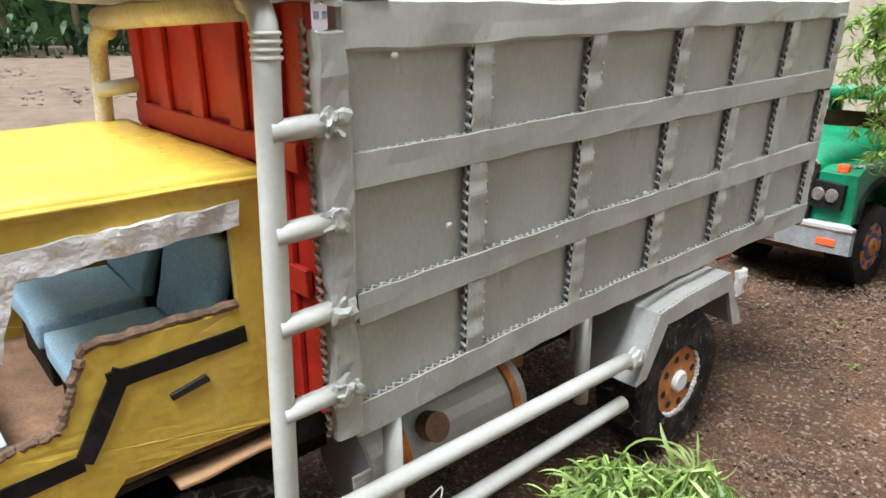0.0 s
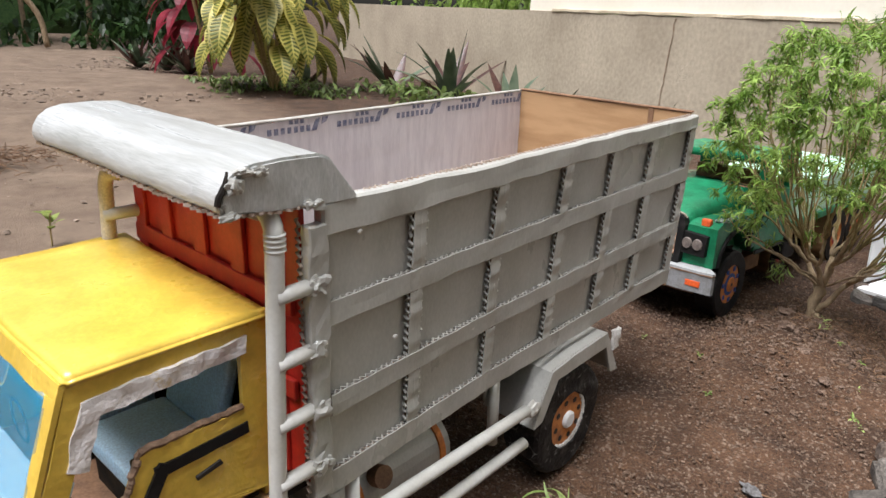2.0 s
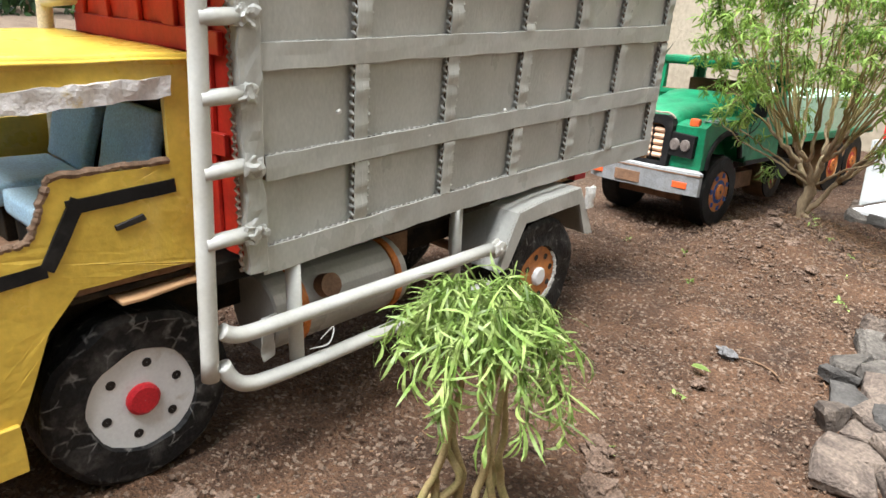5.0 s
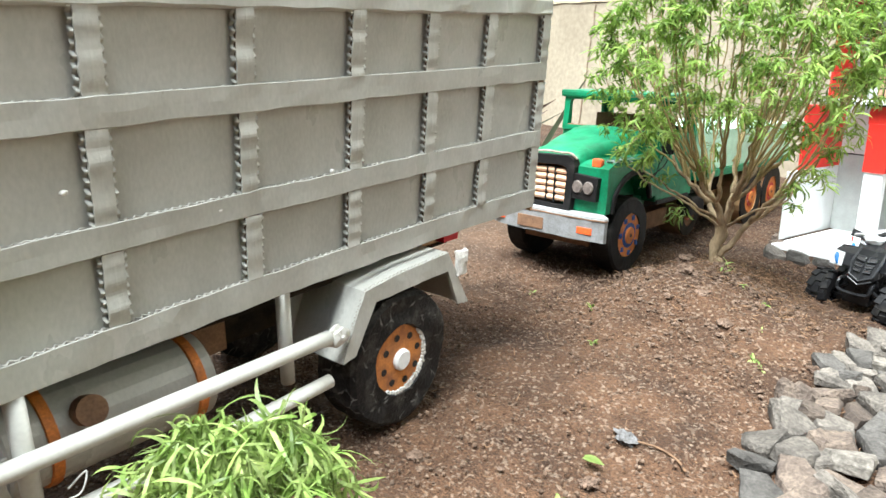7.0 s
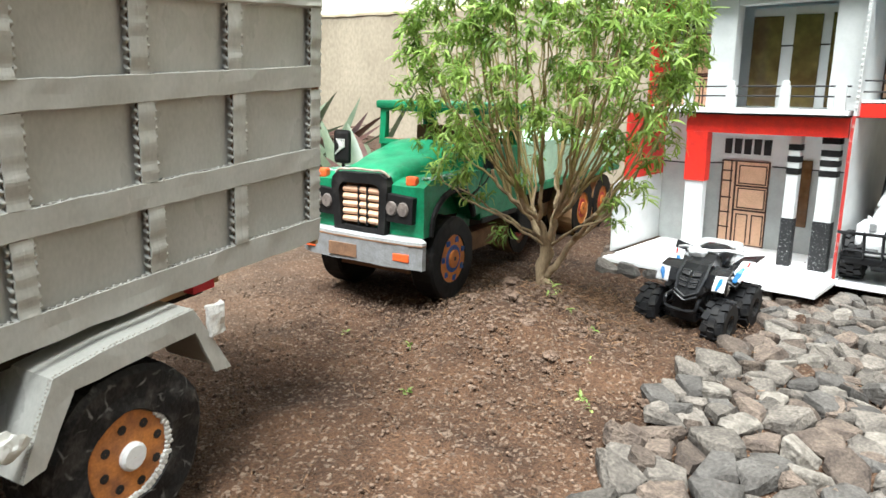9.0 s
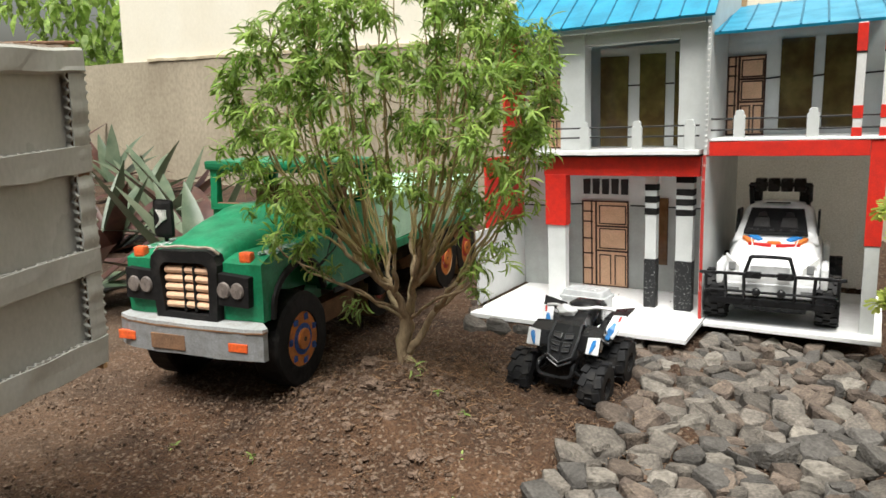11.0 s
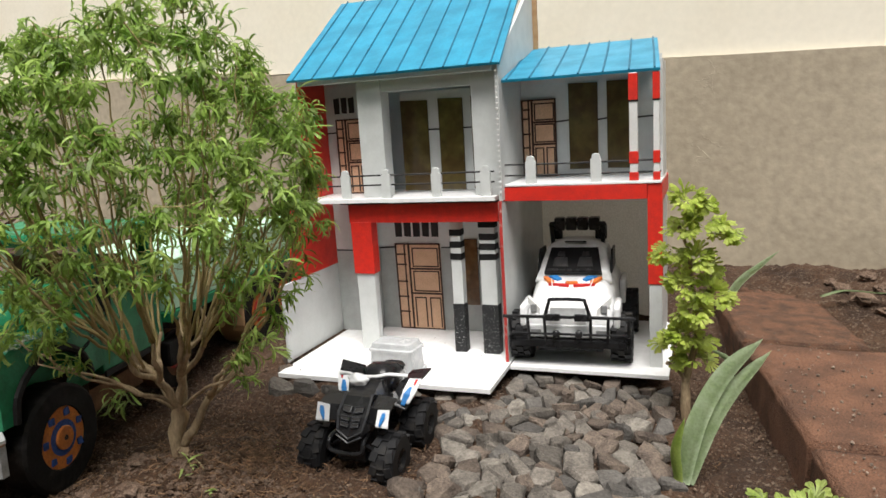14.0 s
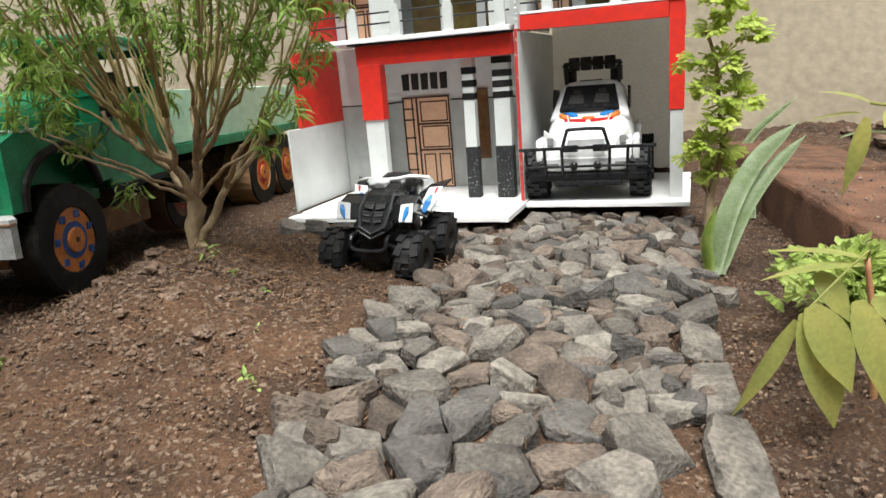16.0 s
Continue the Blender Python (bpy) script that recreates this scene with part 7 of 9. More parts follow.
def small_tree():
    tree = thing("small_tree", Matrix.Translation(TREE_AT), "small bushy tree with narrow green leaves on soil mound", "tree")
    rng = random.Random(11)
    bm = bmesh.new()
    trunk = [Vector((0.006, 0.0, -0.03)), Vector((0.002, 0.0, 0.0)), Vector((-0.004, 0.003, 0.030)), Vector((0.002, 0.004, 0.060)), Vector((0.006, 0.004, 0.085))]
    add_tube(bm, smooth_line(trunk, 5), [0.0150 - 0.0050 * min(1, k / 8) - (0.002 if k > 15 else 0) for k in range(21)], 14)
    wobble(bm, 0.0045, 55, 2.0)
    part("trunk", bm, BARK, tree, "forked grey-brown trunk", smooth=True)
    limbs, twigs, leaves = bmesh.new(), bmesh.new(), bmesh.new()
    centre = Vector((-0.002, -0.004, 0.362))
    low_side = Vector((-0.80, -0.40, -0.45))

    def outline(d):
        """How far the crown reaches in a direction from its middle."""
        h = 0.224 if d.z > 0 else 0.215
        flat = math.hypot(d.x, d.y) / 0.205
        r = 1 / (flat ** 2.15 + abs(d.z / h) ** 2.15) ** (1 / 2.15)
        r *= 1 + 0.28 * max(0.0, d.dot(low_side)) ** 4
        return r * (1 + 0.12 * noise.noise(d * 2.1 + Vector((3, 1, 7))) + 0.12 * noise.noise(d * 5.0))

    def mop(p, d, count):
        """A few short sprays of drooping leaflets round a point."""
        out = Vector((p.x - centre.x, p.y - centre.y, 0)) * 2.5
        for k in range(count):
            c = p + rand_unit(rng) * rng.uniform(0.0, 0.015)
            e = (d * 0.5 + Vector((0, 0, 0.25)) + rand_unit(rng) * 0.7).normalized()
            length = rng.uniform(0.014, 0.030)
            for q in range(rng.randint(8, 12)):
                f = rng.random()
                curl_leaf(leaves, c + e * length * (f - 0.5) - Vector((0, 0, 0.010 * f * f)), e * 0.4 + out + rand_unit(rng) + Vector((0, 0, -0.10)), rng.uniform(0.016, 0.031), rng.uniform(0.0020, 0.0040), rng)

    # a few forked limbs
    ends = []
    for az, lean, z0 in ((0.25, 1.15, 0.018), (2.85, 1.2, 0.052), (4.55, 0.8, 0.066), (1.6, 0.6, 0.075), (5.7, 0.7, 0.074)):
        out = Vector((math.cos(az), math.sin(az), 0))
        base = Vector((0.003, 0.004, z0))
        fork = base + out * 0.036 * lean + Vector((0, 0, 0.050 + (0.02 if z0 < 0.03 else 0)))
        low = [p + noise.noise_vector(p * 45) * 0.006 for p in smooth_line([base, base + out * 0.013 * lean + Vector((0, 0, 0.020)), fork], 5)]
        add_tube(limbs, low, [0.0070 - 0.0026 * k / len(low) for k in range(len(low))], 8)
        for j in range(3):
            az2 = az + (j - 1) * 0.75 + rng.gauss(0, 0.15)
            o2 = Vector((math.cos(az2), math.sin(az2), 0))
            end = fork + o2 * rng.uniform(0.030, 0.060) * lean + Vector((0, 0, rng.uniform(0.04, 0.08)))
            line = [low[-1]] + [p + noise.noise_vector(p * 45) * 0.009 for p in smooth_line([fork, fork.lerp(end, 0.5) + o2 * 0.008, end], 5)[1:]]
            add_tube(limbs, line, [0.0042 - 0.0018 * k / len(line) for k in range(len(line))], 7)
            ends += [line[4], line[7], line[-1]]
    # slender shoots that rise from the limbs to the crown's edge, leafy along their upper part
    along = []
    for k in range(62):
        z = 0.97 - 1.18 * (k + 0.5) / 62
        az = k * 2.39996 + rng.gauss(0, 0.2)
        d = Vector((math.cos(az) * math.sqrt(1 - z * z), math.sin(az) * math.sqrt(1 - z * z), z))
        tip = centre + d * outline(d) * rng.uniform(0.86, 0.98)
        root = min(ends, key=lambda p: (Vector((p.x, p.y, 0)) - Vector((tip.x, tip.y, 0)) * 0.35).length + rng.uniform(0, 0.03))
        rise = root.lerp(tip, 0.5) + Vector((d.x, d.y, 0)) * 0.022
        tw = [p + noise.noise_vector(p * 50 + Vector((k, 0, 0))) * 0.006 for p in smooth_line([root, rise, tip], 8)]
        add_tube(twigs, tw, [0.0021 - 0.0014 * q / len(tw) for q in range(len(tw))], 5)
        n = len(tw)
        along += tw[n // 3:]
        for q in range(n // 3, n - 1, 2):
            if rng.random() < 0.20 + 0.65 * q / n:
                side = (rand_unit(rng) + d * 0.6 + Vector((0, 0, 0.3))).normalized()
                e = tw[q] + side * rng.uniform(0.012, 0.034)
                add_tube(twigs, [tw[q], tw[q].lerp(e, 0.5) + Vector((0, 0, -0.002)), e], 0.0006, 4)
                mop(e, side, 2)
        mop(tip, d, 4)
    # more leafy tufts over the shell, dense above and thinning below
    tufts = []
    while len(tufts) < 135:
        d = rand_unit(rng)
        if d.z < -0.80 or rng.random() > 0.20 + 0.80 * min(1.0, max(0.0, (d.z + 0.25) / 0.9)) + 0.3 * max(0.0, d.dot(low_side)) ** 3:
            continue
        c = centre + d * outline(d) * rng.uniform(0.80, 0.98)
        if any((c - o).length < 0.024 for o in tufts):
            continue
        tufts.append(c)
        root = min(along, key=lambda p: (p - c).length + (0.05 if p.z > c.z else 0.0))
        add_tube(twigs, smooth_line([root, root.lerp(c, 0.5) + Vector((d.x, d.y, -0.3)) * 0.006, c], 4), 0.0007, 4)
        mop(c, d, rng.randint(3, 4))
    # low branches that reach out and hang
    for pts in (((-0.004, 0.0, 0.070), (-0.070, -0.030, 0.110), (-0.135, -0.060, 0.140), (-0.180, -0.085, 0.185)), ((0.012, 0.002, 0.075), (0.070, -0.020, 0.115), (0.120, -0.030, 0.140), (0.140, -0.032, 0.175)), ((-0.004, -0.004, 0.080), (-0.050, -0.070, 0.130), (-0.085, -0.120, 0.165))):
        line = [p + noise.noise_vector(p * 45) * 0.006 for p in smooth_line(pts, 7)]
        add_tube(limbs, line, [0.0026 - 0.0016 * k / len(line) for k in range(len(line))], 6)
        for q in range(len(line) * 2 // 3, len(line), 2):
            e = line[q] + Vector((rng.gauss(0, 0.014), rng.gauss(0, 0.014), rng.uniform(-0.012, 0.030)))
            add_tube(twigs, [line[q], line[q].lerp(e, 0.5), e], 0.0006, 4)
            mop(e, (line[-1] - line[0]).normalized(), 2)
    part("limb", limbs, BARK, tree, smooth=True)
    part("twig", twigs, TWIG, tree, smooth=True)
    part("crown", leaves, LEAF_TREE, tree, "loose crown of narrow curled green leaflets")
    for at, aim, n in (((0.042, -0.03, 0.004), (0.15, -0.3, 0.3), 16), ((-0.07, -0.02, 0.085), (-0.4, -0.2, -0.2), 26)):
        bm = bmesh.new()
        for k in range(n):
            curl_leaf(bm, Vector(at) + rand_unit(rng) * 0.012, Vector(aim) + rand_unit(rng) * 0.8, rng.uniform(0.02, 0.034), 0.0032, rng)
        part("low_shoot", bm, LEAF_TUFT, tree)


small_tree()


def leaf_tuft():
    """The little plant beside the tipper truck: twisted stems and a mop of drooping narrow leaves."""
    base = Vector((-0.098, 0.362, -0.022))
    tuft = thing("leafy_seedling", Matrix.Translation(base), "small plant with mop of drooping narrow green leaves", "plant")
    rng = random.Random(5)
    leaves = bmesh.new()
    for k in range(8):
        az = rng.uniform(0, 6.28)
        o = Vector((math.cos(az), math.sin(az), 0))
        pts = smooth_line([o * (0.045 if k % 2 else 0.015) + Vector((0, 0, -0.008)), o * rng.uniform(0.012, 0.035) + Vector((0, 0, 0.03)), o * 0.02 + Vector((0.01 * math.sin(k), 0, 0.08)), o * 0.025 + Vector((0, 0, 0.140 + 0.03 * rng.random()))], 6)
        stem = add_tube(bmesh.new(), [p + noise.noise_vector(p * 40 + Vector((k, 0, 0))) * 0.006 for p in pts], [0.0044 - 0.0022 * i / len(pts) for i in range(len(pts))], 7)
        part("stem", stem, TWIG, tuft, "twisted pale brown stem", smooth=True)
    for k in range(64):
        az = rng.uniform(0, 6.28)
        o = Vector((math.cos(az), math.sin(az), 0))
        r = 0.066 * math.sqrt(rng.random())
        top = Vector((0, 0, 0.216 - 5.0 * r * r + rng.uniform(-0.012, 0.010))) + o * r * 0.75
        end = top + o * rng.uniform(0.010, 0.036) - Vector((0, 0, rng.uniform(0.016, 0.052) * (0.5 + r / 0.066)))
        line = smooth_line([o * 0.014 + Vector((0, 0, 0.150)), top, end], 6)
        add_tube(leaves, line, 0.0008, 4, False)
        for q in line[4:]:
            for m in range(3):
                curl_leaf(leaves, q, o * 0.4 + rand_unit(rng) * 0.9 + Vector((0, 0, -0.45)), rng.uniform(0.016, 0.038), rng.uniform(0.0014, 0.0029), rng, 6)
    part("foliage", leaves, LEAF_TUFT, tuft, "drooping narrow leaves")
    dry = bmesh.new()
    for k in range(5):
        add_leaf(dry, (0.030 + 0.004 * k, 0.032 + 0.003 * k, 0.152 - 0.004 * k), (0.5, 0.6, -0.1), (0, 0, 1), 0.024, 0.007, 0.5, 4)
    part("dry_leaf", dry, STRAW, tuft, "few dry pinkish-brown leaves")


leaf_tuft()


def lobed_leaf(bm, base, way, size, rng):
    """A fan-shaped leaf cut into blunt, toothed lobes, on a short stalk."""
    way = Vector(way).normalized()
    up = (Vector((0, -0.5, 1)) + rand_unit(rng) * 0.45).normalized()
    side = way.cross(up).normalized()
    up = side.cross(way).normalized()
    q = Vector(base) + way * size * 0.35
    stalk = size * 0.03
    bm.faces.new([bm.verts.new(v) for v in (Vector(base) - side * stalk, Vector(base) + side * stalk, q + side * stalk, q - side * stalk)])
    for k in range(-4, 5):
        a = k * 0.33 + rng.gauss(0, 0.05)
        d = (way * math.cos(a) + side * math.sin(a) - up * 0.10 * abs(k) + up * rng.gauss(0.05, 0.12)).normalized()
        t = d.cross(up).normalized()
        ln = size * (0.74 - 0.06 * abs(k)) * rng.uniform(0.9, 1.1)
        w = size * 0.078
        lift = up * size * 0.05
        a0, a1 = bm.verts.new(q - t * w * 0.25), bm.verts.new(q + t * w * 0.25)
        m0, m1 = bm.verts.new(q + d * ln * 0.55 - t * w * 0.75 + lift), bm.verts.new(q + d * ln * 0.55 + t * w * 0.75 + lift)
        e = q + d * ln - up * size * 0.06
        l0, l1, l2, l3 = (bm.verts.new(e + v) for v in (-t * w * 1.35 - d * ln * 0.12, -t * w * 0.45 + d * ln * 0.02, t * w * 0.45 + d * ln * 0.02, t * w * 1.35 - d * ln * 0.12))
        n0 = bm.verts.new(e - d * ln * 0.10)
        bm.faces.new((a0, a1, m1, m0))
        bm.faces.new((m0, n0, l1, l0))
        bm.faces.new((m0, m1, n0))
        bm.faces.new((n0, l2, l1))
        bm.faces.new((m1, l3, l2, n0))


def lime_bush():
    base = Vector((0.190, 1.800, 0.0))
    bush = thing("lime_shrub", Matrix.Translation(base), "upright shrub with lime-green lobed leaves beside house", "shrub")
    rng = random.Random(8)
    stems = bmesh.new()
    add_tube(stems, smooth_line([(0.0, 0, -0.02), (-0.004, 0, 0.06), (0.008, 0.004, 0.13), (0.0, 0.0, 0.20), (-0.012, 0.004, 0.27), (-0.03, 0.0, 0.315)], 5), [0.0085 - 0.0055 * min(1, k / 14) for k in range(26)], 8)
    add_tube(stems, smooth_line([(0.004, 0, 0.14), (0.022, 0, 0.19), (0.028, 0, 0.235)], 4), 0.003, 6)
    add_tube(stems, smooth_line([(0.0, 0, 0.05), (-0.02, -0.01, 0.08), (-0.035, -0.015, 0.09)], 4), 0.003, 6)
    part("stem", wobble(stems, 0.002, 50, 1), BARK, bush, smooth=True)
    leaves = bmesh.new()
    for c, r, n in (((-0.02, -0.02, 0.352), 0.029, 16), ((0.017, -0.008, 0.322), 0.031, 17), ((0.041, -0.02, 0.301), 0.021, 12), ((-0.017, -0.02, 0.312), 0.026, 14), ((0.005, -0.02, 0.263), 0.027, 15), ((-0.011, -0.02, 0.217), 0.023, 13), ((0.038, -0.02, 0.207), 0.031, 17), ((0.011, -0.02, 0.182), 0.026, 14), ((-0.047, -0.008, 0.266), 0.012, 9), ((-0.026, -0.02, 0.136), 0.033, 17), ((-0.01, 0.004, 0.096), 0.03, 16), ((-0.048, -0.008, 0.121), 0.02, 12), ((0.02, 0.004, 0.235), 0.019, 11)):
        for k in range(int(n * 1.15)):
            d = rand_unit(rng)
            d.z = abs(d.z) * 0.9 - 0.25
            p = Vector((c[0] * 0.78 - (0.004 if c[2] > 0.15 else -0.012), c[1], c[2])) + d * r * rng.uniform(0.0, 0.55)
            lobed_leaf(leaves, p, d, rng.uniform(0.022, 0.034), rng)
    part("foliage", leaves, LEAF_LIME, bush, "lime-green lobed leaves")


lime_bush()


def strap_blade(points, width, thick=0.0025, steps=6, twist=(0.2, 0.95, 0.1), blunt=False):
    """A long fleshy strap leaf along points."""
    line = smooth_line(points, steps)
    bm, rows = bmesh.new(), []
    n = len(line)
    for i, p in enumerate(line):
        d = (line[min(i + 1, n - 1)] - line[max(i - 1, 0)]).normalized()
        s = d.cross(Vector(twist)).normalized()
        nrm = s.cross(d).normalized()
        f = i / (n - 1)
        w = width * 0.5 * ((0.80 + 0.8 * f if f < 0.25 else max(1 - ((f - 0.25) / 0.75) ** (7 if blunt else 1.8) - (0.30 * (f - 0.25) if blunt else 0), 0.0)) + 0.02)
        rows.append([bm.verts.new(p - s * w + nrm * w * 0.35), bm.verts.new(p - s * w * 0.5 + nrm * w * 0.08), bm.verts.new(p), bm.verts.new(p + s * w * 0.5 + nrm * w * 0.08), bm.verts.new(p + s * w + nrm * w * 0.35)])
    for a, b in zip(rows, rows[1:]):
        for k in range(4):
            bm.faces.new((a[k], a[k + 1], b[k + 1], b[k]))
    bmesh.ops.solidify(bm, geom=bm.faces[:], thickness=thick)
    return bm


strap = thing("strap_leaf_plant", Matrix.Translation((0.188, 1.578, 0.006)), "young plant of two long pale-green strap leaves", "plant")
part("leaf", strap_blade([(0, 0, -0.01), (0.014, 0.012, 0.070), (0.045, 0.038, 0.135), (0.092, 0.066, 0.182)], 0.026, blunt=True), LEAF_STRAP, strap, "grey-green strap leaf with pale specks", smooth=True)
part("leaf", strap_blade([(0.008, 0.004, -0.01), (0.030, 0.020, 0.062), (0.062, 0.046, 0.118), (0.104, 0.072, 0.165)], 0.021, blunt=True), LEAF_STRAP, strap, smooth=True)
part("leaf", strap_blade([(-0.006, 0.0, -0.01), (-0.012, 0.004, 0.035), (0.000, 0.012, 0.080)], 0.024, twist=(0.75, 0.6, 0.1)), LEAF_WEED, strap, "short darker green leaf at the base", smooth=True)

strap = thing("strap_leaf_plant", Matrix.Translation((0.262, 2.31, 0.05)), "single dark green strap leaf against the wall", "plant")
part("leaf", strap_blade([(-0.02, 0.0, -0.02), (0.02, 0.005, 0.055), (0.062, 0.010, 0.098), (0.098, 0.015, 0.132)], 0.017, 0.002), LEAF_STRAP, strap, smooth=True)
strap = thing("strap_leaf_plant", Matrix.Translation((0.245, 1.93, 0.03)), "short arched strap leaf beside the kerb", "plant")
part("leaf", strap_blade([(0.016, -0.01, -0.03), (0.010, 0.0, 0.02), (-0.008, 0.004, 0.034), (-0.022, 0.006, 0.040)], 0.012, 0.002), LEAF_STRAP, strap, smooth=True)


def kerb_weeds():
    weed = thing("low_weed", Matrix.Translation((0.318, 1.40, 0.0)), "low clump of lime-green lobed weed leaves", "weed")
    rng = random.Random(21)
    bm = bmesh.new()
    for k in range(110):
        az = rng.uniform(0, 6.28)
        o = Vector((math.cos(az), math.sin(az), 0)) * abs(rng.gauss(0, 0.046))
        o.x *= 0.9
        lobed_leaf(bm, Vector((0, 0, 0.028 + 0.038 * rng.random())) + o, (o.x * 9 + rng.gauss(0, 0.4), o.y * 9 - 0.3 + rng.gauss(0, 0.4), rng.uniform(0.0, 0.9)), rng.uniform(0.026, 0.038), rng)
    part("foliage", bm, LEAF_WEED, weed)
    st = bmesh.new()
    for k in range(9):
        az = 6.28 * k / 9
        add_tube(st, smooth_line([(0, 0, -0.02), (0.012 * math.cos(az), 0.012 * math.sin(az), 0.02), (0.035 * math.cos(az), 0.035 * math.sin(az), 0.05)], 3), 0.0014, 5)
    part("stem", st, LEAF_LIME, weed)


kerb_weeds()


def pinnate_shrub():
    """Young shrub close to the path: pink stem, one long frond with drooping leaflets, olive green."""
    base = Vector((0.308, 1.258, 0.0))
    shrub = thing("pinnate_seedling", Matrix.Translation(base), "olive-green seedling with pink stem and drooping leaflets", "seedling")
    rng = random.Random(31)
    pink = mat("pink_young_stem", (0.42, 0.17, 0.10), (0.34, 0.20, 0.09), rough=0.5)
    main = smooth_line([(0.004, 0.002, -0.03), (-0.006, -0.002, 0.05), (-0.018, -0.005, 0.112)], 6)
    part("stem", tube(main, [0.0034 - 0.0012 * k / len(main) for k in range(len(main))], 8), pink, shrub, "slender pink stem", smooth=True)
    top = Vector((-0.018, -0.005, 0.112))
    part("frond_stalk", tube(smooth_line([top, Vector((-0.030, -0.050, 0.128)), Vector((-0.073, -0.096, 0.094))], 6), 0.0009, 6), LEAF_OLIVE, shrub, smooth=True)
    part("frond_stalk", tube(smooth_line([(0.030, -0.178, -0.03), (0.016, -0.184, 0.13), (-0.014, -0.188, 0.205), (-0.042, -0.188, 0.240), (-0.066, -0.178, 0.246)], 7), 0.0009, 6), LEAF_OLIVE, shrub, smooth=True)
    leaflets = (((-0.073, -0.096, 0.094), (-0.044, -0.096, 0.008), 0.034), ((-0.070, -0.094, 0.098), (-0.040, -0.100, 0.040), 0.031), ((-0.078, -0.096, 0.087), (-0.113, -0.096, 0.006), 0.013), ((-0.038, -0.080, 0.100), (-0.014, -0.090, 0.030), 0.026),
                ((-0.018, -0.005, 0.112), (-0.092, -0.010, 0.117), 0.013), ((-0.020, -0.010, 0.108), (-0.094, -0.030, 0.099), 0.016), ((-0.054, -0.012, 0.100), (-0.030, -0.012, 0.062), 0.022),
                ((-0.066, -0.178, 0.246), (-0.090, -0.168, 0.245), 0.008), ((-0.069, -0.178, 0.240), (-0.092, -0.168, 0.228), 0.009), ((-0.067, -0.178, 0.238), (-0.075, -0.173, 0.197), 0.010), ((-0.051, -0.188, 0.243), (-0.060, -0.198, 0.228), 0.013), ((-0.044, -0.188, 0.240), (-0.022, -0.198, 0.226), 0.011), ((-0.030, -0.188, 0.226), (-0.004, -0.19, 0.204), 0.012),
                ((-0.006, -0.060, 0.075), (0.036, -0.070, 0.058), 0.024), ((-0.012, -0.010, 0.080), (0.030, 0.0, 0.050), 0.020))
    for k, (a, b, w) in enumerate(leaflets):
        a, b = Vector(a), Vector(b)
        bm = bmesh.new()
        face = Vector((0.25, -1, 0.5)) if a.z - b.z > 0.02 else Vector((0, -0.1, 1))
        add_leaf(bm, a, (b - a) + face * 0.012, face, (b - a).length * 1.05, w, 0.35, 8, 0.22, lambda t: math.sin(math.pi * min(1.0, 0.05 + 0.95 * t) ** 0.75))
        part("leaflet", bm, LEAF_OLIVE, shrub, "olive-green leaflet", smooth=True)


pinnate_shrub()


def strap_rosette(at, size, count, seed, purple):
    """A clump of upright sword leaves, green above and purple-brown below."""
    ros = thing("sword_leaf_clump", Matrix.Translation(at), "clump of blue-green and purple-brown sword leaves by wall", "plant", "sword-leaf clumps along the wall")
    rng = random.Random(seed)
    for m, n, name in ((LEAF_BLUE, count, "green_leaf"), (LEAF_PURPLE, purple, "purple_leaf")):
        for k in range(n):
            az = rng.uniform(0, 6.28)
            o = Vector((math.cos(az), math.sin(az), 0))
            tilt = rng.uniform(0.45, 2.3) if at[0] > -3 else rng.uniform(0.15, 1.4)
            w = (o * tilt + Vector((0, 0, 1.0))).normalized()
            bm = bmesh.new()
            add_leaf(bm, o * size * 0.06, w, (o * -0.4 + Vector((0, 0, 1))), size * rng.uniform(0.75, 1.15), size * rng.uniform(0.17, 0.23) , rng.uniform(-0.2, 0.9), 9, 0.22, lambda t: min(1.0, 0.75 + 0.9 * t) * (1 - t ** 2.6))
            part(name, bm, m, ros, smooth=True)
    return ros


for at, size, n, seed, p in (((-1.20, 1.62, -0.022), 0.36, 12, 1, 7), ((-1.36, 1.38, -0.022), 0.32, 5, 24, 10), ((-1.62, 1.98, -0.022), 0.36, 10, 3, 9), ((-1.75, 1.72, -0.022), 0.29, 7, 7, 9), ((-2.05, 2.16, -0.022), 0.34, 9, 4, 8), ((-2.72, 2.56, -0.022), 0.34, 7, 2, 4), ((-3.35, 2.80, -0.022), 0.37, 6, 8, 2), ((-4.10, 2.80, -0.022), 0.46, 10, 5, 6), ((-4.62, 2.62, -0.022), 0.42, 7, 6, 5)):
    strap_rosette(at, size, n, seed, p)

# ---- kerb, stones, litter ----
def kerb_block(lo_y, hi_y, seed, wide, top, material):
    """A worn red-brown kerb block; its path side leans with the row."""
    def left(y):
        return 0.2515 + (2.16 - y) * 0.146
    bm = bmesh.new()
    pts = [(left(lo_y), lo_y), (left(lo_y) + wide, lo_y + 0.09 * wide), (left(hi_y) + wide, hi_y + 0.09 * wide), (left(hi_y), hi_y)]
    add_prism(bm, pts, -0.03, top, 2)
    wobble(bm, 0.0035, 12, seed, 0.014)
    wobble(bm, 0.0016, 90, seed + 1)
    sharp = [e for e in bm.edges if len(e.link_faces) == 2 and e.calc_face_angle(0) > 0.9]
    bmesh.ops.bevel(bm, geom=sharp, offset=0.004, segments=2, affect="EDGES")
    ob = part("kerb_block", bm, material, smooth=True)
    return tagged(ob, "worn red-brown brick kerb block edging the bed", "kerb", "kerb blocks", "")


